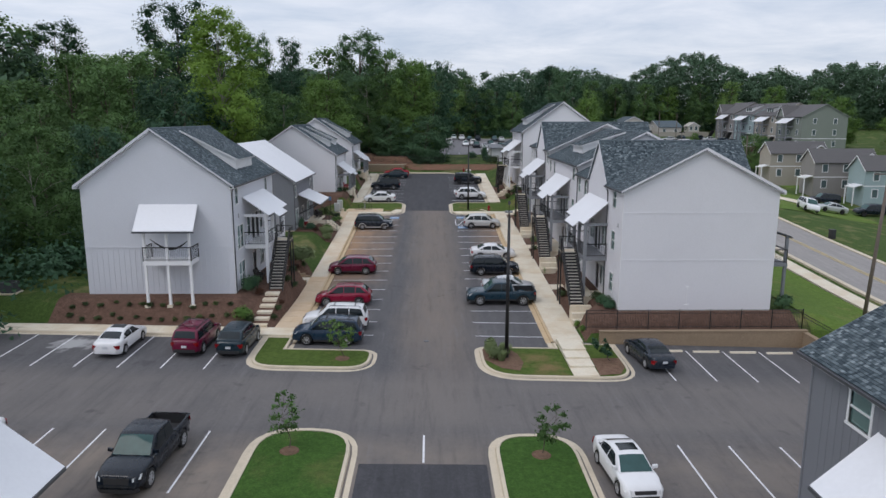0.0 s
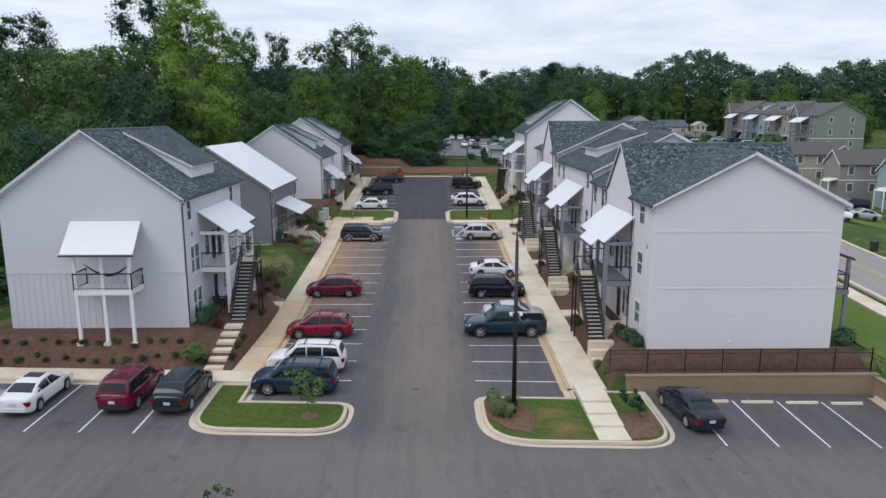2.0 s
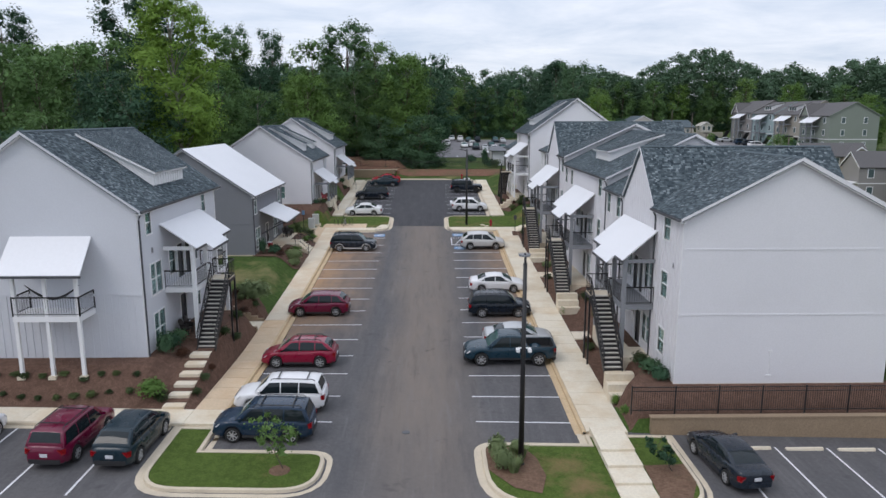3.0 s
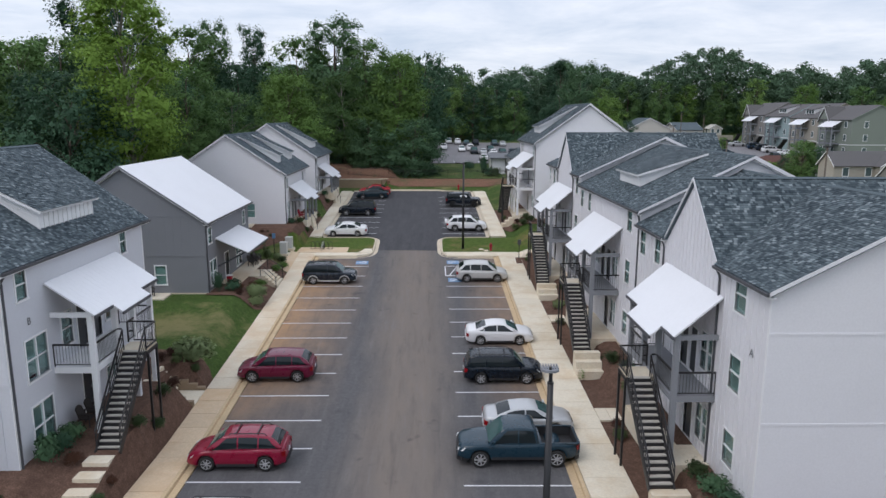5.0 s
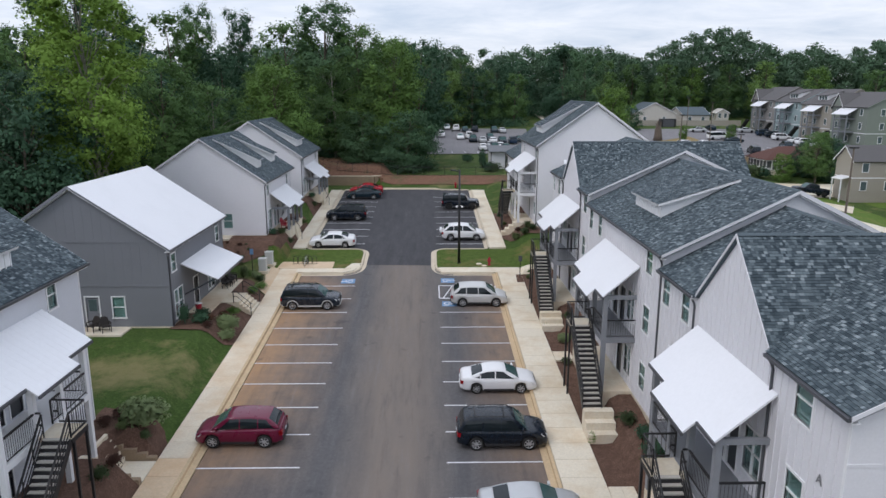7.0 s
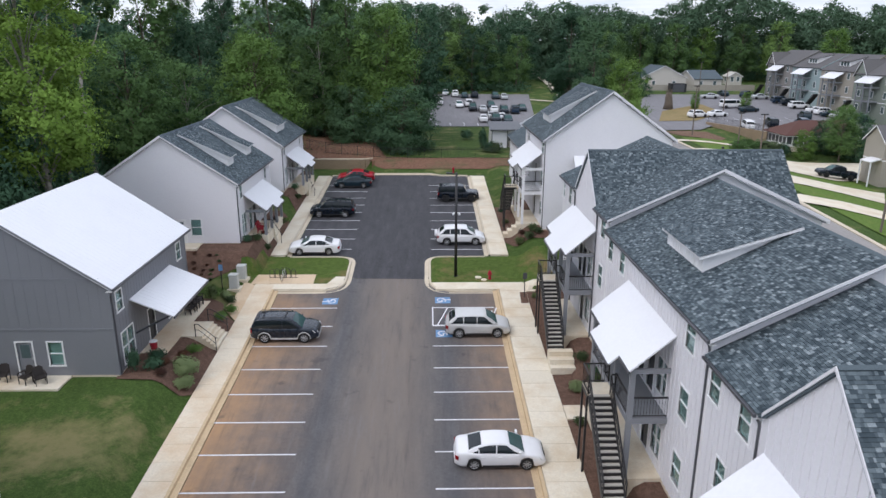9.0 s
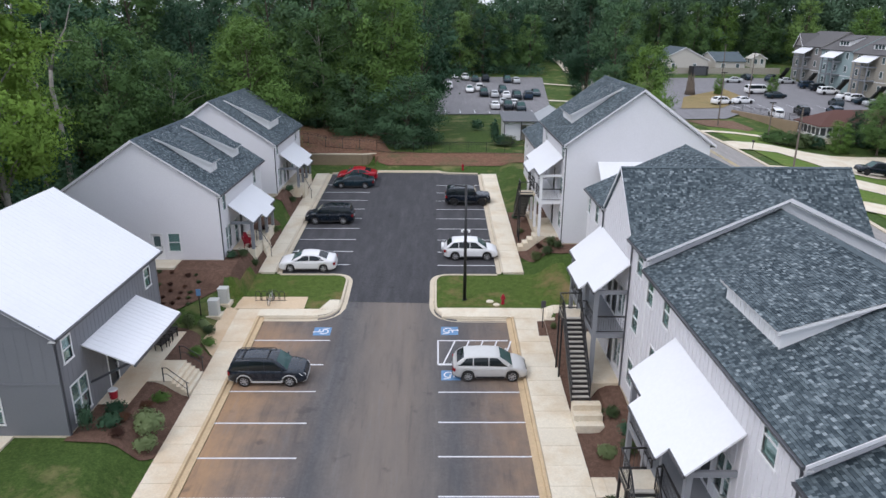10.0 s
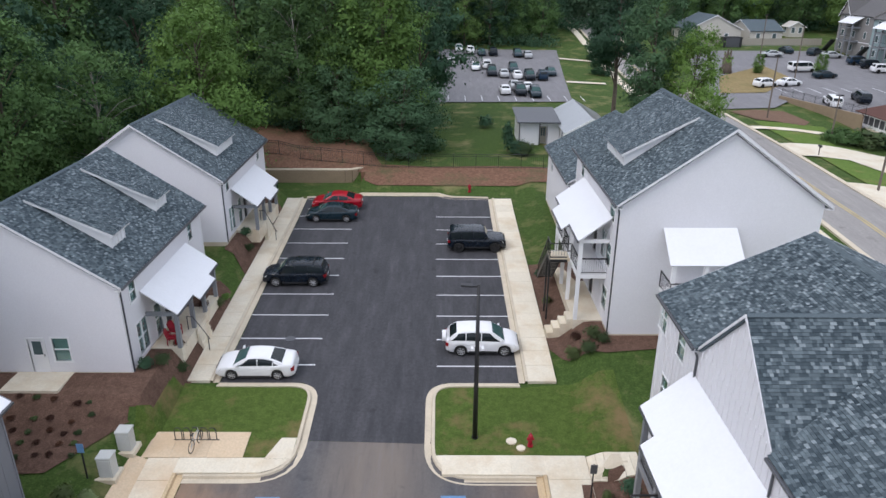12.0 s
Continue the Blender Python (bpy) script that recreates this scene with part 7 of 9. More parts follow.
# ---- lamp posts ----
def lamp_post(x, y, h, label, cams=True, arm=False):
    z = lot_z(x, y) + 0.1
    lp = thing("lamp_post", label, "lamp post", "lamp posts", at=(x, y, z))
    part("base", MB().tube([(0, 0, -0.1), (0, 0, 0.08)], [0.19, 0.17], 12), M_BLACK, lp)
    part("pole", MB().tube([(0, 0, 0), (0, 0, h)], [0.135, 0.085], 12), M_BLACK, lp, smooth=True)
    if arm:
        part("arm", MB().box(-0.34, 0.0, -0.03, 0.03, h - 0.14, h - 0.06), M_BLACK, lp)
        part("lamp_head", MB().prism([(-0.30, -0.15, h - 0.10), (-0.86, -0.13, h - 0.06), (-0.86, 0.13, h - 0.06), (-0.30, 0.15, h - 0.10)], (0, 0, 0.09)), M_BLACK, lp)
        part("cap", MB().tube([(0, 0, h), (0, 0, h + 0.03)], [0.09, 0.08], 10), M_BLACK, lp)
    else:
        part("collar", MB().tube([(0, 0, h - 0.02), (0, 0, h + 0.02), (0, 0, h + 0.03), (0, 0, h + 0.34)], [0.09, 0.09, 0.055, 0.05], 10), M_BLACK, lp)
        head = part("lamp_head", MB().prism([(-0.26, -0.02, h + 0.32), (-0.14, -0.14, h + 0.32), (0.10, -0.14, h + 0.32), (0.22, -0.02, h + 0.32), (0.22, 0.20, h + 0.32), (-0.26, 0.20, h + 0.32)], (0, 0, 0.07)), M_GTRIM, lp, "flat grey finned lamp head")
        for k in range(7):
            part("cooling_fin", MB().box(-0.25 + 0.074 * k, -0.225 + 0.074 * k, 0.0, 0.36, h + 0.34, h + 0.42), M_GTRIM, head)
        part("photocell", MB().tube([(-0.02, -0.04, h + 0.39), (-0.02, -0.04, h + 0.47)], [0.04, 0.035], 10), M_BLACK, head)
    if cams:
        for d in (-1, 1):
            part("camera_arm", MB().beam((0, 0, 5.55), (d * 0.32, -0.1, 5.55), 0.05), M_TRIM, lp)
            part("security_camera", MB().box(d * 0.26 - 0.07, d * 0.26 + 0.07, -0.28, 0.02, 5.42, 5.54), M_TRIM, lp, "small white security camera")
    return lp


lamp_post(4.9, 44.0, 9.3, "tall black lamp post with two white cameras")
lamp_post(5.15, 96.6, 8.9, "tall black lamp post on a grass island", cams=True, arm=True)

# utility pole by the street
up = thing("utility_pole", "weathered timber utility pole beside a street", "utility pole", at=(34.6, 53.4, 0.3))
part("pole", MB().tube([(0, 0, -0.3), (0.35, 0, 6), (0.7, 0, 12.5)], [0.16, 0.14, 0.11], 10), M_POLE, up, smooth=True)
part("crossarm", MB().beam((-0.5, 0, 11.6), (1.9, 0, 11.6), 0.1), M_POLE, up)


# ---- small outdoor things ----
def hydrant(x, y, z, label):
    h = thing("fire_hydrant", label, "fire hydrant", "fire hydrants", at=(x, y, z))
    part("barrel", MB().tube([(0, 0, -0.05), (0, 0, 0.06), (0, 0, 0.061), (0, 0, 0.5), (0, 0, 0.501), (0, 0, 0.56), (0, 0, 0.66), (0, 0, 0.73)], [0.16, 0.16, 0.11, 0.11, 0.145, 0.145, 0.12, 0.05], 12), M_RED, h, smooth=False)
    part("bonnet_nut", MB().tube([(0, 0, 0.72), (0, 0, 0.8)], [0.035, 0.035], 6), M_RED, h)
    for d in ((1, 0), (-1, 0), (0, -1)):
        part("outlet", MB().tube([(0, 0, 0.42), (0.19 * d[0], 0.19 * d[1], 0.42)], [0.07, 0.07], 10), M_RED, h)


hydrant(8.0, 96.0, lot_z(8, 96) + 0.12, "red fire hydrant on a grass island")
hydrant(6.2, 132.4, land_z(6.2, 132.4), "red fire hydrant on the grass behind the lot")


def cover(x, y, r, z, mat, label):
    c = tagged(part("manhole_cover", MB().tube([(0, 0, -0.06), (0, 0, 0.0), (0, 0, 0.012)], [r, r, r * 0.94], 20), mat), label, "manhole cover")
    c.matrix_basis = Matrix.Translation((x, y, z))


cover(7.05, 96.3, 0.28, lot_z(7, 96.3) + 0.16, M_CONC, "pale round concrete valve cover in grass")
cover(7.5, 95.8, 0.24, lot_z(7.5, 95.8) + 0.16, M_CONC, "pale round concrete valve cover in grass")
cover(-6.4, 105.8, 0.36, lot_z(-6.4, 105.8) + 0.012, M_GUT, "dark iron manhole cover in the asphalt")
cover(-0.4, 47.2, 0.2, lot_z(-0.4, 47.2) + 0.012, M_GUT, "small dark iron valve cover in the asphalt")


def cabinet(x, y, label):
    z = land_z(x, y)
    c = thing("utility_cabinet", label, "utility cabinet", "utility cabinets", at=(x, y, z))
    part("body", MB().box(-0.33, 0.33, -0.3, 0.3, -0.05, 1.1), M_GALV, c)
    part("lid", MB().prism([(-0.36, -0.33, 1.1), (0.36, -0.33, 1.1), (0.36, 0.33, 1.1), (-0.36, 0.33, 1.1)], (0, 0.02, 0.08)), M_GALV, c)
    part("door_panel", MB().box(-0.27, 0.27, -0.325, -0.3, 0.12, 1.0), M_GALV, c)
    part("pad", MB().box(-0.5, 0.5, -0.5, 0.5, -0.2, 0.04), M_CONC, c)


cabinet(-12.55, 95.3, "pale grey utility cabinet at the edge of a concrete pad")
cabinet(-12.75, 93.6, "pale grey utility cabinet at the edge of a concrete pad")


def post_sign(x, y, zf, h, label, colour):
    s = thing("sign_post", label, "sign", at=(x, y, zf(x, y)))
    part("post", MB().box(-0.03, 0.03, -0.03, 0.03, -0.2, h), M_BLACK, s)
    part("sign_panel", MB().box(-0.16, 0.16, -0.05, -0.03, h - 0.5, h), colour, s)
    return s


post_sign(-13.6, 93.2, land_z, 2.0, "slim black post with a small blue sign", M_STRIPE_BLUE)
structure("mulch_bed", drape(MB(), [(10.08, 91.3), (10.7, 91.3), (10.7, 93.3), (10.2, 93.3)], lot_z, 0.165, 0.5), M_MULCH, "small mulch cut-out in a sidewalk", "planting bed", fix=False)
post_sign(10.45, 92.4, lot_z, 2.2, "slim black post with a small sign seen from behind", M_GUT)

# bicycle rack and bicycle
rk = thing("bicycle_rack", "black looped bicycle rack on a concrete pad", "bicycle rack", at=(-9.6, 96.3, lot_z(-9.6, 96.3) + 0.16))
for i in range(5):
    x = -0.9 + 0.45 * i
    part("hoop", MB().tube([(x, 0.0, 0.0), (x, 0.0, 0.6), (x + 0.06, 0, 0.75), (x + 0.18, 0, 0.78), (x + 0.3, 0, 0.75), (x + 0.36, 0, 0.6), (x + 0.36, 0, 0.0)], [0.025] * 7, 6), M_BLACK, rk)
part("base_bar", MB().beam((-1.0, 0, 0.02), (1.4, 0, 0.02), 0.04), M_BLACK, rk)
bk = thing("bicycle", "silver bicycle leaning in a rack", "bicycle", at=Matrix.Translation((-9.25, 95.75, lot_z(-9.25, 95.8) + 0.18)) @ pose(0, 0, 0, 0, 6, 84))


def ring(r, tube_r, x, n=20):
    m = MB()
    m.tube([(x + r * math.cos(2 * math.pi * i / n), 0, r + 0.01 + r * math.sin(2 * math.pi * i / n)) for i in range(n + 1)], [tube_r] * (n + 1), 6, cap=False)
    return m


for x in (-0.5, 0.5):
    w = part("wheel", ring(0.32, 0.022, x), M_TYRE, bk)
    for i in range(8):
        a = math.pi * i / 8
        part("spoke", MB().beam((x - 0.3 * math.cos(a), 0, 0.33 - 0.3 * math.sin(a)), (x + 0.3 * math.cos(a), 0, 0.33 + 0.3 * math.sin(a)), 0.006), M_STEEL, w, fix=False)
for a, b in (((-0.5, 0, 0.33), (-0.15, 0, 0.33)), ((-0.15, 0, 0.33), (-0.28, 0, 0.85)), ((-0.15, 0, 0.33), (0.35, 0, 0.78)), ((-0.26, 0, 0.78), (0.33, 0, 0.85)), ((0.32, 0, 0.95), (0.5, 0, 0.33)), ((-0.5, 0, 0.33), (-0.26, 0, 0.78))):
    part("frame_tube", MB().tube([a, b], [0.018, 0.018], 6), M_STEEL, bk)
part("saddle", MB().prism([(-0.42, -0.07, 0.9), (-0.42, 0.07, 0.9), (-0.15, 0.02, 0.9), (-0.15, -0.02, 0.9)], (0, 0, 0.05)), M_PLASTIC, bk)
part("handlebar", MB().tube([(0.28, -0.28, 1.0), (0.34, 0, 0.98), (0.28, 0.28, 1.0)], [0.016] * 3, 6), M_PLASTIC, bk)

# handrails by the terrace steps
for y in (84.2, 87.0):
    hr = thing("step_handrail", "black steel handrail beside terrace steps", "handrail", "terrace handrails", at=(-12.9, y, 3.45))
    z1 = lot_z(-11.5, y) + 0.15 - 3.45
    part("rail", MB().tube([(0, 0, 0.9), (0.3, 0, 0.9), (1.35, 0, z1 + 0.95), (1.5, 0, z1 + 0.9)], [0.025] * 4, 6), M_BLACK, hr)
    part("rail", MB().tube([(0, 0, 0.5), (0.3, 0, 0.5), (1.35, 0, z1 + 0.5)], [0.02] * 3, 6), M_BLACK, hr)
    for x, a, b in ((0.05, 0, 0.9), (1.35, z1, z1 + 0.95)):
        part("post", MB().box(x - 0.025, x + 0.025, -0.025, 0.025, a, b), M_BLACK, hr)

for x, y, z in ((-11.8, 104.3, 5.64), (-11.2, 120.8, 6.89)):
    hr = thing("step_handrail", "black steel handrail beside porch steps", "handrail", "porch handrails", at=(x, y, z))
    z1 = lot_z(x + 0.5, y) + 0.15 - z
    part("rail", MB().tube([(-0.5, 0, 0.9), (-0.1, 0, 0.9), (0.7, 0, z1 + 0.95), (0.8, 0, z1 + 0.75)], [0.025] * 4, 6), M_BLACK, hr)
    for px, a, b in ((-0.45, 0, 0.9), (0.68, z1, z1 + 0.95)):
        part("post", MB().box(px - 0.022, px + 0.022, -0.022, 0.022, a - 0.1, b), M_BLACK, hr)

# terrace things
bn = thing("bucket", "red tub with a white lid on a terrace", "tub", at=(-14.95, 82.4, 3.45))
part("tub", MB().tube([(0, 0, 0), (0, 0, 0.5)], [0.2, 0.25], 16), M_RED, bn)
part("lid", MB().tube([(0, 0, 0.5), (0, 0, 0.56)], [0.27, 0.25], 16), M_TRIM, bn)


def wicker_chair(name, mat, label, m):
    c = thing(name, label, "chair", "porch chairs", at=m)
    part("seat", MB().box(-0.27, 0.27, -0.26, 0.26, 0.38, 0.45), mat, c)
    part("backrest", MB().prism([(-0.29, 0.2, 0.45), (0.29, 0.2, 0.45), (0.27, 0.34, 0.88), (0.12, 0.36, 0.98), (-0.12, 0.36, 0.98), (-0.27, 0.34, 0.88)], (0, 0.05, 0.0)), mat, c)
    for sg in (-1, 1):
        part("armrest", MB().beam((sg * 0.3, -0.25, 0.62), (sg * 0.3, 0.26, 0.66), 0.07, 0.05), mat, c)
        for y in (-0.23, 0.23):
            part("leg", MB().beam((sg * 0.28, y, 0), (sg * 0.29, y, 0.63), 0.045), mat, c)
    return c


wicker_chair("wicker_chair", M_WICKER, "dark wicker armchair on a concrete patio", Matrix.Translation((-22.0, 78.0, 3.42)) @ pose(0, 0, 0, 0, 0, 10))
wicker_chair("wicker_chair", M_WICKER, "dark wicker armchair on a concrete patio", Matrix.Translation((-20.6, 77.8, 3.42)) @ pose(0, 0, 0, 0, 0, -25))
wicker_chair("wicker_chair", M_WICKER, "dark wicker armchair on a concrete patio", Matrix.Translation((-19.7, 77.7, 3.42)) @ pose(0, 0, 0, 0, 0, 40))
wicker_chair("porch_chair", M_RED, "red painted porch chair beside a white door", Matrix.Translation((-12.6, 102.6, 5.66)) @ pose(0, 0, 0, 0, 0, 100))
wicker_chair("porch_chair", M_RED, "red painted porch chair beside a white door", Matrix.Translation((-12.7, 103.5, 5.66)) @ pose(0, 0, 0, 0, 0, 80))
for x, y, z in ((-14.3, 56.6, 2.81), (-14.3, 57.4, 2.81)):
    wicker_chair("porch_chair", M_WICKER, "dark porch chair against a house wall", Matrix.Translation((x, y, z)) @ pose(0, 0, 0, 0, 0, 90 if x < 0 else -90))
for i in range(5):
    wicker_chair("wicker_chair", M_WICKER, "dark chair on a shaded terrace", Matrix.Translation((-14.6 + 0.1 * (i % 2), 88.4 + 0.55 * i, 3.45)) @ pose(0, 0, 0, 0, 0, 80 + 25 * (i % 3)))
ac = thing("cooling_unit", "dark cooling unit on a pad beside the woods", "air conditioner", at=(-32.5, 53.0, land_z(-32.5, 53.0)))
part("case", MB().box(-0.5, 0.5, -0.45, 0.45, 0.05, 0.85), M_GUT, ac)
part("pad", MB().box(-0.65, 0.65, -0.6, 0.6, -0.1, 0.05), M_CONC, ac)
part("fan_grille", MB().tube([(0, 0, 0.85), (0, 0, 0.89)], [0.38, 0.36], 16), M_PLASTIC, ac)


# ---- plants ----
def leaf_tris(points, normals, size, r):
    """One three-cornered leaf spray for each point, turned at random: corners beside soft normals, six numbers a corner."""
    n = len(points)
    soft = normals / (np.linalg.norm(normals, axis=1)[:, None] + 1e-9)
    nm = 0.85 * soft + 0.45 * r.normal(size=(n, 3))
    nm /= np.linalg.norm(nm, axis=1)[:, None] + 1e-9
    a = np.cross(nm, r.normal(size=(n, 3)))
    a /= np.linalg.norm(a, axis=1)[:, None] + 1e-9
    b = np.cross(nm, a)
    sz = size * r.uniform(0.6, 1.35, size=(n, 1))
    asp = r.uniform(0.5, 1.0, size=(n, 1))
    v = np.stack([points + a * sz, points - a * sz * 0.6 + b * sz * asp, points - a * sz * 0.5 - b * sz * asp], 1)
    soft = soft + 0.06 * r.normal(size=(n, 3))
    soft /= np.linalg.norm(soft, axis=1)[:, None] + 1e-9
    return np.concatenate([v, np.repeat(soft[:, None, :], 3, 1)], 2).reshape(-1, 6)


def leaf_mesh(name, verts, mat, corners=3):
    n = len(verts) // corners
    me = bpy.data.meshes.new(name)
    me.vertices.add(corners * n)
    me.vertices.foreach_set("co", np.ascontiguousarray(verts[:, :3], dtype=np.float32).ravel())
    me.loops.add(corners * n)
    me.loops.foreach_set("vertex_index", np.arange(corners * n, dtype=np.int32))
    me.polygons.add(n)
    me.polygons.foreach_set("loop_start", np.arange(0, corners * n, corners, dtype=np.int32))
    me.polygons.foreach_set("loop_total", np.full(n, corners, dtype=np.int32))
    me.materials.append(mat)
    me.update()
    if verts.shape[1] == 6:
        me.normals_split_custom_set_from_vertices(verts[:, 3:].tolist())
    return me


def clump(r, centre, radii, count, size, heart=None, flat=0.35):
    """Leaves through an uneven lump, thicker towards its skin and thin below; heart: the middle of the whole crown."""
    d = r.normal(size=(count, 3))
    d /= np.linalg.norm(d, axis=1)[:, None]
    d[:, 2] = np.where(d[:, 2] < -0.6, -d[:, 2] * 0.5, d[:, 2])
    ph = r.uniform(0, 6.28, 3)
    lump = 1 + 0.22 * np.sin(3.1 * d[:, :1] + ph[0]) * np.cos(3.7 * d[:, 1:2] + ph[1]) + 0.12 * np.sin(9 * d[:, 2:3] + ph[2])
    p = np.array(centre) + d * r.random((count, 1)) ** 0.33 * (1.12 - 0.12 * r.random((count, 1)) ** 4) * lump * np.array(radii)
    nm = 0.55 * d + np.array([0, 0, flat + 0.12])
    if heart is not None:
        out = p - np.array(heart)
        nm = nm + 0.55 * out / (np.linalg.norm(out, axis=1)[:, None] + 1e-9)
    return leaf_tris(p, nm, size, r)


def tree(name, seed, height, spread, trunk_r, leaves, size, leaf, bark, label, crown_from=0.28, clumps=50, gaps=0.0, tip=0.45, limbs=3):
    """Tapered trunk, limbs and a crown of many leaf clumps; tip: where along the crown it is widest."""
    r = np.random.RandomState(seed)
    t = thing(name, label, "tree", "trees")
    tr = MB()
    lean = r.uniform(-0.6, 0.6, 2)
    spine = [(lean[0] * k * k * 1.5 + 0.12 * math.sin(7 * k + seed), lean[1] * k * k * 1.5 + 0.12 * math.cos(6 * k), height * 0.92 * k) for k in (0, 0.06, 0.25, 0.5, 0.75, 1)]
    tr.tube(spine, [trunk_r * 1.5, trunk_r, trunk_r * 0.85, trunk_r * 0.6, trunk_r * 0.35, trunk_r * 0.08], 8)
    ph = r.uniform(0, 6.28, 2)
    vs, lots = [], []
    for i in range(clumps):
        g = (i + r.uniform(0.1, 0.9)) / clumps
        f = crown_from + (1.0 - crown_from) * g
        a = i * 2.399 + r.uniform(-0.7, 0.7)
        edge = math.sqrt(max(0.02, 1 - ((g - tip) / (max(tip, 1 - tip) + 0.04)) ** 2)) * (1 + 0.20 * math.sin(2 * a + ph[0]) + 0.14 * math.sin(5 * a + 9 * g + ph[1]))
        q = spread * edge * r.uniform(0.25, 1.0) ** 0.6
        br = spread * r.uniform(0.20, 0.42) * (1.1 - 0.40 * g)
        c = np.array([lean[0] * f * f * 1.5 + q * math.cos(a), lean[1] * f * f * 1.5 + q * math.sin(a), height * f - br * 0.4])
        if i % limbs == 0:
            s = np.array([lean[0] * f * f * 1.5, lean[1] * f * f * 1.5, max(0.10, f - 0.15) * height * 0.92])
            mid = (s + c) / 2 + np.array([0, 0, 0.03 * height])
            rr = trunk_r * 0.36 * (1.15 - f)
            if name == "sapling":
                part("limb", MB().tube([tuple(s), tuple(mid), tuple(c)], [0.014, 0.01, 0.005], 5), bark, t, smooth=True)
            else:
                tr.tube([tuple(s), tuple(mid), tuple(c)], [rr + 0.03, rr * 0.6 + 0.02, 0.015], 5)
        if r.random() > gaps:
            lots.append((c, br))
    part("trunk", tr, bark, t, smooth=True)
    area = sum(br * br for _, br in lots)
    for c, br in lots:
        n = max(12, int(leaves * 0.90 * br * br / area))
        heart = (c[0] * 0.15, c[1] * 0.15, height * (crown_from + (1 - crown_from) * 0.35))
        vs.append(clump(r, c, (br * r.uniform(0.9, 1.3), br * r.uniform(0.9, 1.3), br * r.uniform(0.7, 1.05)), n, size, heart, 0.22))
        m = max(4, n // 16)
        d = r.normal(size=(m, 3))
        d /= np.linalg.norm(d, axis=1)[:, None]
        vs.append(leaf_tris(c + d * br * r.uniform(0.1, 0.55, size=(m, 1)) * np.array([1, 1, 0.6]), d + np.array([0, 0, 0.3]), size * 2.6, r))
        vs.append(leaf_tris(c + d * br * r.uniform(1.0, 1.4, size=(m, 1)), d, size * 0.8, r))
    part("crown", leaf_mesh("crown", np.concatenate(vs), leaf), None, t)
    return t


PROTO = [
    tree("oak_tree", 1, 22, 5.6, 0.34, 19000, 0.170, M_LEAF, M_BARK, "tall broad green woodland tree", 0.22, 80),
    tree("oak_tree", 2, 25, 5.4, 0.36, 19000, 0.175, M_LEAF_D, M_BARK, "tall dark green woodland tree", 0.26, 84, 0.10, 0.55),
    tree("poplar_tree", 3, 25, 4.6, 0.30, 34000, 0.130, M_LEAF_Y, M_BARK_PALE, "tall yellow-green woodland tree with a pale trunk", 0.30, 100, 0.06, 0.42),
    tree("maple_tree", 4, 18, 5.4, 0.28, 19000, 0.165, M_LEAF_B, M_BARK, "broad mid-green woodland tree", 0.12, 80, 0.04, 0.5),
    tree("oak_tree", 5, 20, 6.0, 0.34, 19000, 0.175, M_LEAF, M_BARK_PALE, "broad dark green woodland tree", 0.12, 80, 0.04, 0.5),
    tree("thin_tree", 6, 23, 3.4, 0.30, 6500, 0.15, M_LEAF, M_BARK_PALE, "slender pale-barked tree with bare limbs and gaps", 0.30, 44, 0.42, 0.5, 2),
    tree("maple_tree", 7, 14, 5.0, 0.22, 19000, 0.150, M_LEAF_D, M_BARK, "low dense dark green tree at the edge of the woods", 0.04, 80, 0.0, 0.35),
    tree("oak_tree", 8, 24, 6.4, 0.36, 8500, 0.27, M_LEAF_D, M_BARK, "tall dark green tree deep in the woods", 0.20, 64, 0.06),
    tree("oak_tree", 9, 23, 6.6, 0.36, 8500, 0.27, M_LEAF, M_BARK, "tall green tree deep in the woods", 0.18, 64, 0.06),
    tree("pine_tree", 10, 22, 4.0, 0.30, 15000, 0.17, M_LEAF_D, M_BARK, "dark pine with a bare lower trunk", 0.42, 54, 0.12, 0.4),
]
SIZES = [22, 25, 25, 18, 20, 23, 14, 24, 23, 22]
USED = set()


def plant(kind, x, y, top_h, turn=None, label=None, zf=land_z, wide=1.0):
    sc = top_h / SIZES[kind]
    m = Matrix.Translation((x, y, zf(x, y) - 0.1)) @ pose(0, 0, 0, 0, 0, rng.uniform(0, 360) if turn is None else turn)
    if kind in USED:
        t = copy_thing(PROTO[kind], m)
    else:
        USED.add(kind)
        t = PROTO[kind]
        t.matrix_basis = m
    t.scale = (sc * wide, sc * wide, sc)
    if label:
        t["label"] = label
    return t


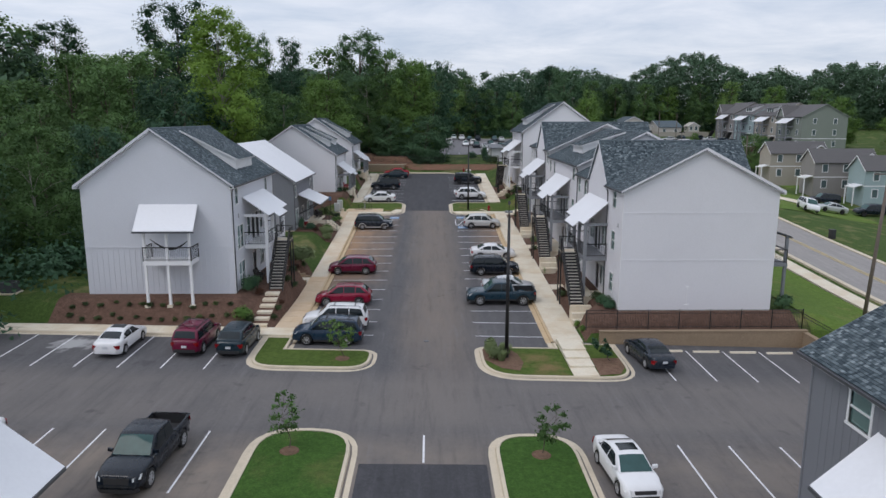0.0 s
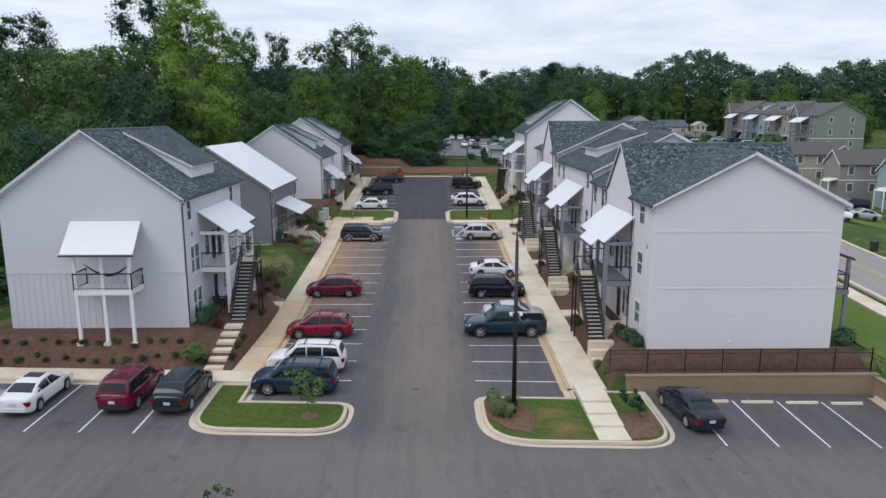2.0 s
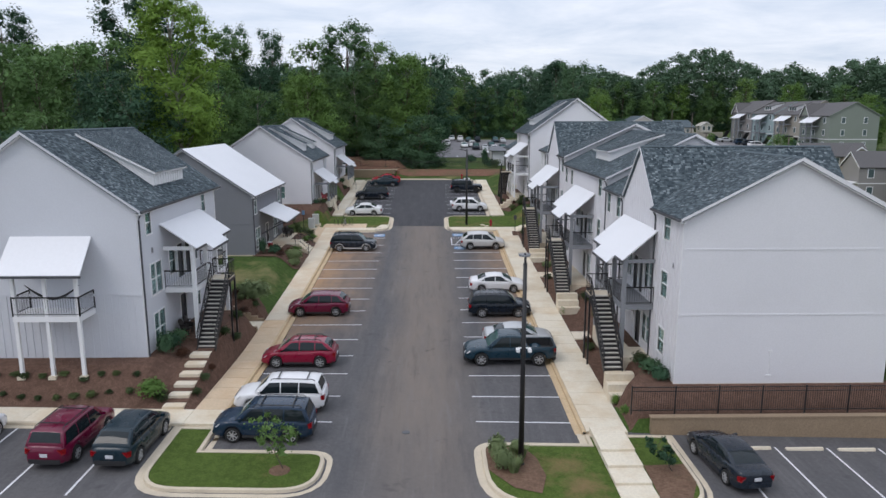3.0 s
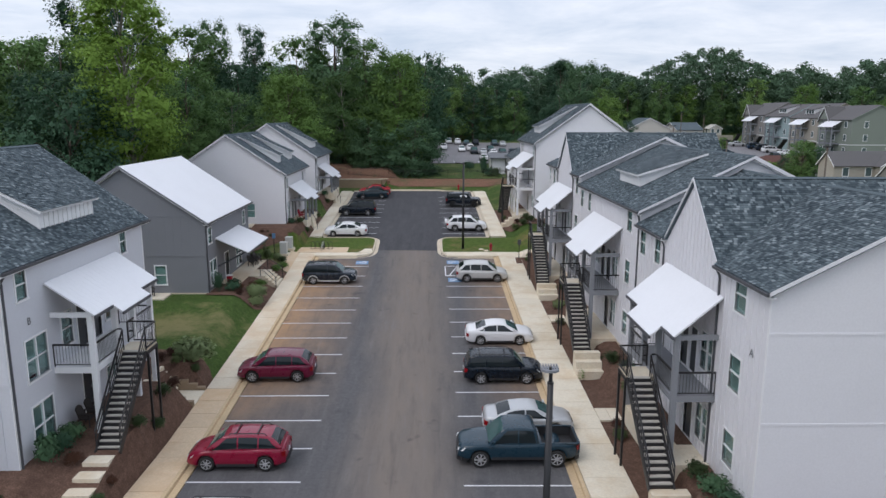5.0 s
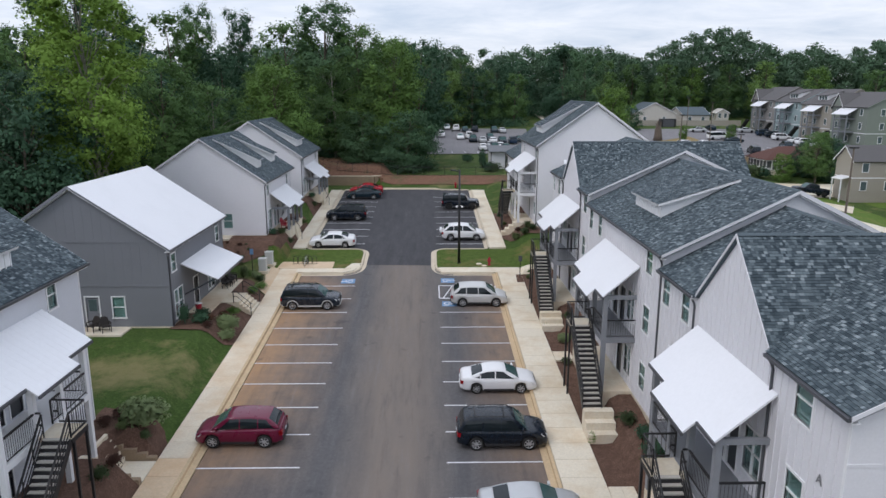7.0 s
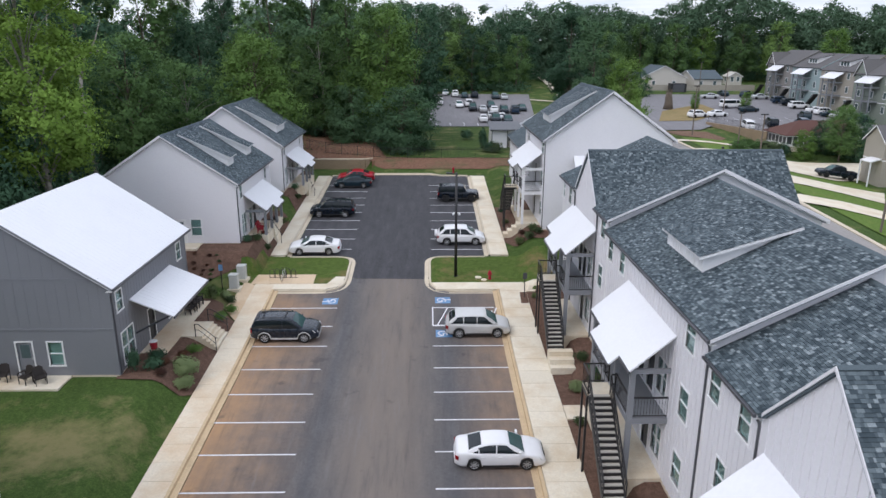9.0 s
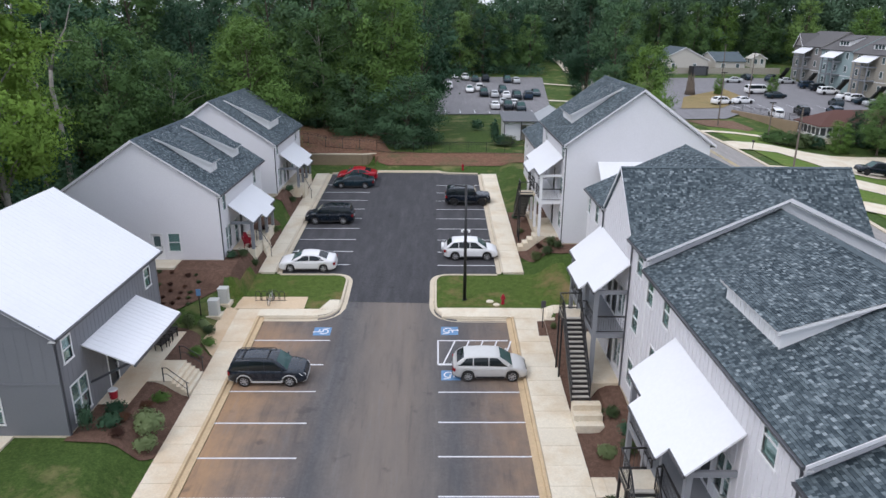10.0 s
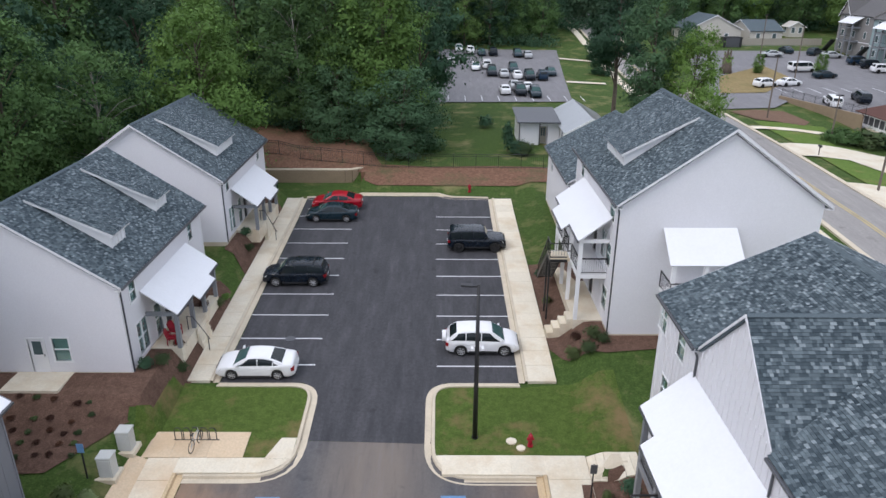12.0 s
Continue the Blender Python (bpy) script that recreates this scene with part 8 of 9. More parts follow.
# trees that stand out: kind, place, height of the top above the datum, breadth
for kind, x, y, top, wide in (
    (2, -28.4, 97.5, 30.3, 1.1), (1, -48.2, 135.9, 37.0, 1.1), (1, -69.4, 134.2, 33.5, 1.1), (0, -61, 133, 27.0, 1.2), (8, -78, 130, 34.0, 1.1), (8, -88, 134, 39.0, 1.0), (0, -54, 122, 26.5, 1.2),
    (1, -39.2, 162, 34.5, 0.62), (1, -32.3, 167, 34.0, 0.62), (1, -15.8, 157, 34.5, 1.15), (8, -22.5, 158, 31.0, 1.0), (0, -9.5, 153.5, 30.5, 0.9), (3, -4.0, 150.5, 27.5, 0.95), (7, 0.5, 160, 28.5, 0.8),
    (3, -19.3, 132.6, 23.3, 1.05), (0, -30.2, 119.5, 23.5, 1.0), (4, -26.5, 126.5, 20.5, 1.0), (5, -37.0, 104.0, 22.0, 1.1), (5, -36.5, 117.0, 23.0, 1.0),
    (6, -8.4, 146.5, 16.6, 1.35), (6, -1.2, 143.2, 16.6, 1.30), (6, -14.5, 150.0, 16.5, 1.3), (6, -20.5, 151.5, 16.5, 1.25), (4, -13.0, 148.0, 24.0, 1.0), (3, -24.0, 148.0, 24.0, 0.9),
    (9, 27.2, 162.5, 27.5, 1.15), (1, 28.8, 150.5, 26.5, 0.85), (3, 32.4, 147.0, 20.5, 0.80),
):
    plant(kind, x, y, top - land_z(x, y), wide=wide)
# a half-dead pale tree that forks at the edge of the woods
snag = thing("dead_tree", "half-dead pale grey tree with bare forked limbs", "tree", "trees", at=(-31.8, 112.8, land_z(-31.8, 112.8)))
part("trunk", MB().tube([(0, 0, -0.3), (0.08, 0, 4), (-0.1, 0.1, 9), (-0.3, 0, 11.8), (-0.15, 0.1, 13.4)], [0.36, 0.26, 0.22, 0.19, 0.17], 8), M_BARK_PALE, snag, smooth=True)
for way, thick in (([(-0.15, 0.1, 13.2), (0.5, 0, 15.2), (1.7, 0.2, 17.0), (2.4, 0.3, 19.0)], 0.12), ([(-0.2, 0.1, 13.2), (-0.65, 0.3, 15.2), (-0.55, 0.4, 17.4)], 0.11),
                   ([(-0.35, 0, 8.6), (-1.0, -0.3, 10.2), (-1.5, -0.4, 12.6), (-2.3, -0.3, 14.6), (-2.9, 0, 17.2), (-2.6, 0.2, 19.8)], 0.16), ([(-1.6, -0.4, 12.9), (-2.6, -0.6, 14.0), (-3.7, -0.6, 14.8)], 0.07),
                   ([(-2.6, -0.2, 16.0), (-3.4, 0, 18.0), (-4.2, 0.2, 19.0)], 0.06), ([(0.9, 0.1, 15.8), (2.0, 0, 16.0), (3.2, -0.2, 15.8)], 0.05), ([(-0.2, 0, 9.6), (0.9, -0.3, 10.3), (1.4, -0.3, 9.0)], 0.05), ([(-0.1, 0, 8.8), (-1.6, -0.6, 9.4), (-2.8, -0.8, 9.1)], 0.05)):
    part("limb", MB().tube(way, [thick * (1 - 0.75 * k / (len(way) - 1)) for k in range(len(way))], 6), M_BARK_PALE, snag, smooth=True)
rs_ = np.random.RandomState(77)
part("ivy", leaf_mesh("ivy", np.concatenate([clump(rs_, (rs_.uniform(-0.2, 0.2), rs_.uniform(-0.2, 0.2), z), (0.75, 0.75, 0.9), 260, 0.12, (0, 0, z)) for z in (3.2, 4.3, 5.4, 6.4, 7.3)]), M_LEAF_D), None, snag, "dark ivy round the trunk")
# the woods on the left and behind
tr_rng = random.Random(11)
spots = [(-31.8, 108.5), (-30.5, 104.5), (-33.0, 113.0)]


def free(x, y, gap):
    if any((x - a) ** 2 + (y - b) ** 2 < gap * gap for a, b in spots):
        return False
    spots.append((x, y))
    return True


for o_ in list(scene.objects):
    if o_.get("category") == "tree" and o_.location.y > 5:
        spots.append((o_.location.x, o_.location.y))
for k in range(900):
    x, y = tr_rng.uniform(-56, -30.5), tr_rng.uniform(42, 150)
    if x > -33.5 + (y - 60) * 0.02 and y < 72:
        continue
    if free(x, y, 6.0 if x > -38 else 8.6):
        edge = x > -37
        kind = tr_rng.choice((6, 6, 4, 0, 6, 4) if edge else (7, 8, 7, 8, 8))
        plant(kind, x, y, (tr_rng.uniform(9, 12.5) if y < 84 else tr_rng.uniform(11, 17)) if edge else tr_rng.uniform(12, 16.5) if y < 84 else tr_rng.uniform(16, 21) if y < 122 else tr_rng.uniform(18, 24))
for k in range(400):
    x, y = tr_rng.uniform(-46, 2), tr_rng.uniform(146, 168)
    if x < -8 and y < 151:
        continue
    if free(x, y, 6.4 if y < 152 else 8.6):
        front = y < 152
        plant(tr_rng.choice((6, 4, 0) if front else (7, 8, 7, 8)), x, y, tr_rng.uniform(12, 17) if front else tr_rng.uniform(18, 23))
# trees round the distant lots
for x, y, kind, h in ((28, 243, 8, 15), (31, 256, 7, 18), (19, 241, 8, 16), (15, 239, 7, 17), (9, 238, 8, 16), (3, 237, 7, 17), (-3, 226, 8, 19), (-5, 208, 7, 20), (-5, 192, 7, 17), (-4, 180, 8, 17), (0, 246, 8, 19), (12, 248, 8, 19), (24, 252, 7, 19), (35, 204, 6, 6), (38, 222, 6, 7),
                      (82, 172, 3, 6), (112, 150, 4, 12), (118, 200, 3, 15), (60, 262, 8, 18), (70, 266, 8, 17), (80, 264, 8, 17), (90, 268, 3, 16), (100, 262, 8, 17), (110, 258, 8, 18), (120, 246, 3, 17), (53, 262, 7, 18), (57, 254, 8, 15), (84, 120, 3, 7), (72, 160, 6, 6),
                      (125, 225, 8, 17), (130, 190, 3, 16), (126, 165, 4, 15), (60, 230, 6, 7), (77, 203.5, 3, 4.5), (66, 206, 3, 4)):
    plant(kind, x, y, h)

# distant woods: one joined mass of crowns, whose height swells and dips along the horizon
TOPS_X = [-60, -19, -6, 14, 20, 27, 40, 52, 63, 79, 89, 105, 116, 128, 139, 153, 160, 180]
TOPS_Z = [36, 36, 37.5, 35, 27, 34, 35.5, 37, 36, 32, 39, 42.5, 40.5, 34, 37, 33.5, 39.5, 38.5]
r = np.random.RandomState(21)
vs = []


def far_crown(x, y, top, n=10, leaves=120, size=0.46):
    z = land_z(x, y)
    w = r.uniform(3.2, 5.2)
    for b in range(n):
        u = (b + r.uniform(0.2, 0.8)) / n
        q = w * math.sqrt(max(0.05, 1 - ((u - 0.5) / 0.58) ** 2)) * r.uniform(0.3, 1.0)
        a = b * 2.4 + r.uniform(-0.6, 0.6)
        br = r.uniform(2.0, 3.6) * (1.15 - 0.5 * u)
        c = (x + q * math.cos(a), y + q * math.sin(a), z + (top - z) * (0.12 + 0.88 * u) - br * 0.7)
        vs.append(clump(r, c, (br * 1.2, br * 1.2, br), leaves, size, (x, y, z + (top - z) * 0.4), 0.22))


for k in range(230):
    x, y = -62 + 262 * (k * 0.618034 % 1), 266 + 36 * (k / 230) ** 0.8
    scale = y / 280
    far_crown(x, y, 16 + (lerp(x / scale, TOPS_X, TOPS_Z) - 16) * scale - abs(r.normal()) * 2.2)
for k in range(150):
    x, y = (r.uniform(-140, -58), r.uniform(20, 262)) if k < 70 else (r.uniform(-60, -8), r.uniform(170, 262)) if k < 105 else (r.uniform(140, 300), r.uniform(120, 262))
    far_crown(x, y, land_z(x, y) + r.uniform(16, 22) * (0.62 if x < -45 and y < 90 else 1.0), 8, 90, 0.6)
for k in range(60):
    far_crown(-230 + 650 * (k * 0.618034 % 1), 310 + 70 * r.random(), 37 + r.uniform(-3, 4), 8, 50, 0.8)
tagged(part("distant_woods", leaf_mesh("distant_woods", np.concatenate(vs), M_LEAF_HAZE), None), "dense dark green woods along the horizon", "woods", kind="stuff")
# undergrowth below the edge of the woods
vs = []
for k in range(640):
    t = r.random()
    if t < 0.62:
        x, y = r.uniform(-50, -30), r.uniform(44, 142)
    else:
        x = r.uniform(-44, 2)
        y = r.uniform(151 if x < -8 else 145, 160)
    if k % 5 == 0:
        x, y = r.uniform(-20, 150), r.uniform(260, 268)
    elif k % 5 == 1:
        x, y = (r.uniform(-12, 30), r.uniform(236.5, 256)) if k % 2 else (r.uniform(-12, 0), r.uniform(170, 236))
    s = r.uniform(0.9, 2.8)
    vs.append(clump(r, (x, y, land_z(x, y) + s * 0.5), (s * 1.4, s * 1.4, s), 170, 0.24))
tagged(part("undergrowth", leaf_mesh("undergrowth", np.concatenate(vs), M_LEAF_D), None), "dark tangled undergrowth at the foot of the woods", "undergrowth", kind="stuff")


def sapling(x, y, zf, h, label, seed, leaf):
    t = tree("sapling", seed, h, h * 0.33, 0.025, 620, 0.060, leaf, M_BARK, label, 0.38, 26, 0.10, 0.55)
    t.matrix_basis = Matrix.Translation((x, y, zf(x, y) + 0.1))
    tagged(part("mulch_ring", MB().tube([(0, 0, -0.05), (0, 0, 0.06)], [0.55, 0.42], 14), M_CLAY, t))
    return t


sapling(-6.75, 31.0, lot_z, 2.5, "young tree in a mulch ring on a grass island", 31, M_LEAF)
sapling(5.15, 31.0, lot_z, 2.5, "young tree in a mulch ring on a grass island", 32, M_LEAF)
sapling(-5.8, 43.2, lot_z, 2.6, "young tree in a mulch ring on a kerbed island", 33, M_LEAF)
sapling(11.6, 43.4, lot_z, 1.5, "thin young shrub on a mulched island", 34, M_LEAF_D)


# shrubs, one by one
def shrub_mesh(seed, mat, count=900, size=0.062):
    rr = np.random.RandomState(seed)
    v = [clump(rr, (rr.uniform(-0.24, 0.24), rr.uniform(-0.24, 0.24), rr.uniform(0.30, 0.58)), (0.32, 0.32, 0.36), count // 7, size, (0, 0, 0.2)) for _ in range(7)]
    return leaf_mesh("leaves", np.concatenate(v), mat)


def tuft_mesh(seed, mat):
    rr = np.random.RandomState(seed)
    vs_ = []
    for _ in range(150):
        a, h, o_ = rr.uniform(0, 6.283), rr.uniform(0.5, 1.0), rr.uniform(0.05, 0.22)
        b = np.array([o_ * math.cos(a), o_ * math.sin(a), 0.0])
        tip = np.array([(o_ + 0.4 * h) * math.cos(a), (o_ + 0.4 * h) * math.sin(a), h])
        sd = np.array([-math.sin(a), math.cos(a), 0]) * 0.024
        mid = (b + tip) / 2 + np.array([0, 0, 0.14])
        vs_ += [b - sd, b + sd, mid + sd, mid - sd, mid - sd, mid + sd, tip + sd * 0.2, tip - sd * 0.2]
    return leaf_mesh("blades", np.array(vs_), mat, 4)


SHRUBS = {"green": shrub_mesh(1, M_SHRUB), "dark": shrub_mesh(2, M_LEAF_D), "pale": shrub_mesh(3, M_SHRUB_P, 2400, 0.05), "russet": shrub_mesh(4, M_SHRUB_R), "bright": shrub_mesh(5, M_LEAF_B), "tuft": tuft_mesh(6, M_SHRUB_P)}
SHRUB_LABEL = {"green": "rounded green shrub in bark mulch", "dark": "dark evergreen shrub against a house", "pale": "pale variegated shrub beside a sidewalk", "russet": "small russet shrub in bark mulch", "bright": "bright lime-green shrub in a bed", "tuft": "tuft of pale ornamental grass in mulch"}


def shrub(kind, x, y, w, h, zf=land_z, lift=0.02):
    s = thing("ornamental_grass" if kind == "tuft" else "shrub", SHRUB_LABEL[kind], "shrub", "shrubs", at=Matrix.Translation((x, y, zf(x, y) + lift)) @ pose(0, 0, 0, 0, 0, rng.uniform(0, 360)))
    part("leaves" if kind != "tuft" else "blades", SHRUBS[kind], None, s, at=Matrix.Diagonal((w, w, h, 1)))
    st_ = MB()
    for i in range(3):
        a = i * 2.1
        st_.tube([(0.03 * math.cos(a), 0.03 * math.sin(a), -0.05), (0.2 * w * math.cos(a), 0.2 * w * math.sin(a), 0.45 * h)], [0.018, 0.008], 5)
    part("stem", st_, M_BARK, s)
    return s


for kind, x, y, w, h in (
    ("pale", -12.4, 65.8, 2.2, 1.9), ("green", -12.1, 65.1, 0.6, 0.6), ("russet", -13.9, 66.3, 0.9, 0.6), ("russet", -14.3, 65.3, 0.8, 0.6), ("green", -13.2, 65.0, 0.7, 0.5),
    ("bright", -13.95, 50.1, 1.5, 1.0), ("green", -11.75, 50.6, 0.6, 0.5), ("green", -11.8, 51.9, 0.6, 0.5), ("russet", -11.75, 53.2, 0.6, 0.4), ("green", -13.5, 49.8, 0.8, 0.7), ("dark", -14.4, 53.3, 1.0, 1.6), ("dark", -14.4, 54.2, 1.3, 1.0), ("dark", -14.3, 55.2, 1.3, 1.0), ("russet", -13.6, 53.8, 0.8, 0.6),
    ("green", -11.9, 56.5, 0.9, 0.6), ("green", -11.9, 58.4, 0.8, 0.6), ("green", -12.2, 60.4, 0.9, 0.7), ("russet", -12.2, 61.6, 0.8, 0.6),
    ("pale", -12.4, 80.6, 2.0, 1.3), ("pale", -12.1, 79.2, 1.2, 0.9), ("dark", -14.9, 79.3, 0.8, 1.9), ("dark", -13.9, 79.7, 1.3, 0.9), ("dark", -14.3, 81.0, 1.2, 0.8), ("russet", -13.2, 78.9, 0.8, 0.5), ("russet", -12.9, 81.9, 0.8, 0.5), ("russet", -13.4, 80.3, 0.7, 0.5), ("bright", -12.6, 82.9, 1.0, 0.7),
    ("bright", -12.4, 88.4, 1.0, 0.7), ("bright", -12.1, 89.9, 1.0, 0.7), ("green", -12.5, 91.2, 0.9, 0.7), ("green", -14.0, 91.6, 1.0, 1.2), ("pale", -13.0, 91.9, 0.9, 0.8),
    ("green", -12.5, 100.4, 1.0, 0.7), ("green", -11.8, 101.6, 0.9, 0.7), ("dark", -13.2, 100.0, 0.9, 0.8), ("russet", -12.2, 102.6, 0.8, 0.6), ("green", -11.9, 108.9, 0.9, 0.7), ("bright", -11.8, 110.2, 0.8, 0.5), ("russet", -12.3, 107.4, 0.8, 0.6),
    ("green", -11.9, 117.2, 0.9, 0.7), ("dark", -12.3, 118.4, 0.9, 0.8), ("bright", -11.8, 125.8, 0.8, 0.5), ("russet", -12.1, 127.2, 0.8, 0.6), ("dark", -12.8, 129.5, 1.4, 1.5),
    ("dark", 13.2, 50.4, 1.2, 0.9), ("dark", 13.1, 51.5, 1.3, 1.0), ("green", 12.9, 52.6, 1.1, 0.8), ("bright", 10.95, 50.6, 0.5, 0.7), ("bright", 11.0, 48.9, 0.5, 0.6),
    ("green", 12.7, 61.6, 1.1, 0.8), ("dark", 13.2, 63.0, 1.3, 1.0), ("dark", 13.2, 64.4, 1.2, 0.9), ("green", 12.6, 65.8, 1.1, 0.8), ("green", 11.3, 58.9, 0.9, 0.6), ("russet", 11.6, 60.0, 0.8, 0.5), ("bright", 10.95, 66.0, 0.5, 0.7),
    ("green", 12.7, 78.2, 1.0, 0.8), ("dark", 13.2, 79.6, 1.2, 1.0), ("green", 12.6, 81.2, 1.0, 0.7), ("pale", 12.0, 78.9, 1.1, 0.9), ("green", 11.3, 75.4, 0.8, 0.6), ("bright", 10.95, 81.6, 0.5, 0.6),
    ("dark", 12.4, 92.6, 1.0, 1.0), ("green", 11.3, 92.6, 0.6, 0.5), ("green", 11.3, 103.2, 1.1, 0.9), ("green", 12.2, 102.9, 1.1, 0.8), ("green", 12.6, 103.7, 1.1, 0.9), ("green", 13.3, 103.4, 0.9, 0.7), ("russet", 11.8, 104.4, 0.8, 0.6), ("green", 10.9, 110.5, 0.8, 0.6), ("dark", 10.9, 114.6, 0.9, 0.7),
    ("dark", 26.3, 50.2, 1.3, 1.2), ("dark", 27.0, 51.4, 1.2, 1.0), ("dark", 9.2, 158.0, 2.2, 2.0), ("dark", 12.0, 143.5, 3.2, 1.8), ("green", 13.0, 142.8, 2.6, 1.6), ("dark", 11.0, 144.5, 1.5, 4.2),
):
    shrub(kind, x, y, w, h)
for x, y, s_ in ((4.5, 43.3, 0.8), (5.0, 44.6, 0.75)):
    shrub("tuft", x, y, s_ * 1.1, s_ * 0.9, lot_z, 0.15)
for x, y, w, h in ((3.9, 44.4, 1.1, 1.4), (4.1, 43.6, 0.9, 1.1), (4.8, 45.0, 0.8, 0.8)):
    shrub("pale", x, y, w, h, lot_z, 0.15)
for i in range(26):
    x, y = -26.5 + 1.0 * (i % 13) * 0.95 + rng.uniform(-0.2, 0.2), 49.9 + 0.9 * (i // 13) + rng.uniform(-0.2, 0.2)
    if x < -14.2:
        shrub("green", x, y, rng.uniform(0.4, 0.65), rng.uniform(0.28, 0.42))
for i in range(48):
    x, y = -22.5 + 0.95 * (i % 9) + rng.uniform(-0.2, 0.2), 94.2 + 0.75 * (i // 9) + rng.uniform(-0.2, 0.2)
    shrub(("russet", "russet", "green")[i % 3], x, y, rng.uniform(0.35, 0.5), rng.uniform(0.16, 0.28))

# ---- far neighbours ----
M_SAGE = plain("sage_siding", (0.215, 0.245, 0.21), 0.6, stain=0.1)
M_TEALSIDE = plain("pale_teal_siding", (0.31, 0.40, 0.41), 0.6, stain=0.1)
M_BEIGE = plain("beige_siding", (0.36, 0.33, 0.28), 0.6, stain=0.1)
M_TAUPE = plain("taupe_siding", (0.265, 0.25, 0.24), 0.6, stain=0.1)
M_CREAM = plain("cream_siding", (0.55, 0.52, 0.47), 0.6, stain=0.1)
M_SHING_RED = shingle_mat("red_brown_shingles", (0.10, 0.05, 0.042), (0.15, 0.075, 0.062), (0.2, 0.11, 0.09))
M_DRY = grass_like("dry_grass", (0.25, 0.19, 0.09), (0.34, 0.26, 0.13), (0.10, 0.12, 0.04), 0.4, 6)


def neighbour(label, s, xf, xb, y0, y1, base, eave, ridge, mat, turn=0, roof=None, win=3, storeys=2, aw=False, wing=False):
    """A simple gabled neighbour: walls, roof slopes, windows with frames, perhaps a porch roof."""
    o = Vector(((xf + xb) / 2, (y0 + y1) / 2, base))
    h = thing("neighbour_house", label, "house", "neighbouring houses", at=Matrix.Translation(o) @ pose(0, 0, 0, 0, 0, turn))
    hx, hy = abs(xb - xf) / 2, (y1 - y0) / 2
    e, rd = eave - base, ridge - base
    roof = roof or M_SHING_BR
    kr = (rd - e + 0.2) / (hx + 0.4)
    ew = min(e, e - 0.2 + 0.4 * kr - 0.16)
    part("wall", MB().prism([(-hx, -hy, -1.5), (hx, -hy, -1.5), (hx, -hy, ew), (0, -hy, ew + kr * hx), (-hx, -hy, ew)], (0, 2 * hy, 0)), mat, h)
    for sg in (-1, 1):
        part("roof", slab_between((sg * (hx + 0.4), -hy - 0.3, e - 0.2), (sg * (hx + 0.4), hy + 0.3, e - 0.2), (0, hy + 0.3, rd), (0, -hy - 0.3, rd), 0.15), roof, h)
        for y in (-hy - 0.32, hy + 0.29):
            part("rake_board", MB().prism([(sg * (hx + 0.4), y, e - 0.2), (0, y, rd), (0, y, rd - 0.2), (sg * (hx + 0.4), y, e - 0.4)], (0, 0.04, 0)), mat if aw else M_TRIM, h)
    pitch = e / storeys
    for k in range(storeys):
        z0 = pitch * k + 0.9
        for i in range(win):
            y = -hy + 2 * hy * (i + 0.5) / win
            for sg in (-1, 1):
                w = part("window", MB().box(min(sg * hx, sg * (hx + 0.05)), max(sg * hx, sg * (hx + 0.05)), y - 0.55, y + 0.55, z0, z0 + 1.5), M_TRIM, h)
                part("pane", MB().box(min(sg * (hx + 0.04), sg * (hx + 0.06)), max(sg * (hx + 0.04), sg * (hx + 0.06)), y - 0.44, y + 0.44, z0 + 0.1, z0 + 1.4), M_GLASS, w)
        for x in (-hx * 0.45, hx * 0.45):
            w = part("window", MB().box(x - 0.5, x + 0.5, -hy - 0.05, -hy, z0, z0 + 1.5), M_TRIM, h)
            part("pane", MB().box(x - 0.4, x + 0.4, -hy - 0.06, -hy - 0.04, z0 + 0.1, z0 + 1.4), M_GLASS, w)
    if storeys > 1:
        part("trim_band", MB().box(-hx - 0.03, hx + 0.03, -hy - 0.03, hy + 0.03, pitch, pitch + 0.16), M_TRIM, h)
    if wing:
        ya_, yb_, xw_, top_ = -hy + 0.2, -hy + 4.6, -hx - 1.5, e + 1.5
        ym_ = (ya_ + yb_) / 2
        part("wing_wall", MB().prism([(xw_, ya_, -1.5), (xw_, yb_, -1.5), (xw_, yb_, e - 0.1), (xw_, ym_, top_ - 0.15), (xw_, ya_, e - 0.1)], (1.5 + hx * 0.6, 0, 0)), mat, h)
        for sg in (-1, 1):
            yo = ym_ + sg * 2.5
            part("wing_roof", slab_between((xw_ - 0.3, yo, e - 0.2), (0, yo, e - 0.2), (0, ym_, top_ + 0.05), (xw_ - 0.3, ym_, top_ + 0.05), 0.12), roof, h)
            part("rake_board", MB().prism([(xw_ - 0.33, yo, e - 0.2), (xw_ - 0.33, ym_, top_ + 0.05), (xw_ - 0.33, ym_, top_ - 0.15), (xw_ - 0.33, yo, e - 0.4)], (0.04, 0, 0)), M_TRIM, h)
        for z0 in (0.9, 3.7):
            w = part("window", MB().box(xw_ - 0.05, xw_, ym_ - 0.5, ym_ + 0.5, z0, z0 + 1.4), M_TRIM, h)
            part("pane", MB().box(xw_ - 0.06, xw_ - 0.04, ym_ - 0.4, ym_ + 0.4, z0 + 0.1, z0 + 1.3), M_GLASS, w)
        part("porch_roof", MB().prism([(-hx * 0.9, hy + 0.05, 3.0), (hx * 0.2, hy + 0.05, 3.0), (hx * 0.2, hy + 1.6, 2.6), (-hx * 0.9, hy + 1.6, 2.6)], (0, 0, 0.12)), M_TRIM, h)
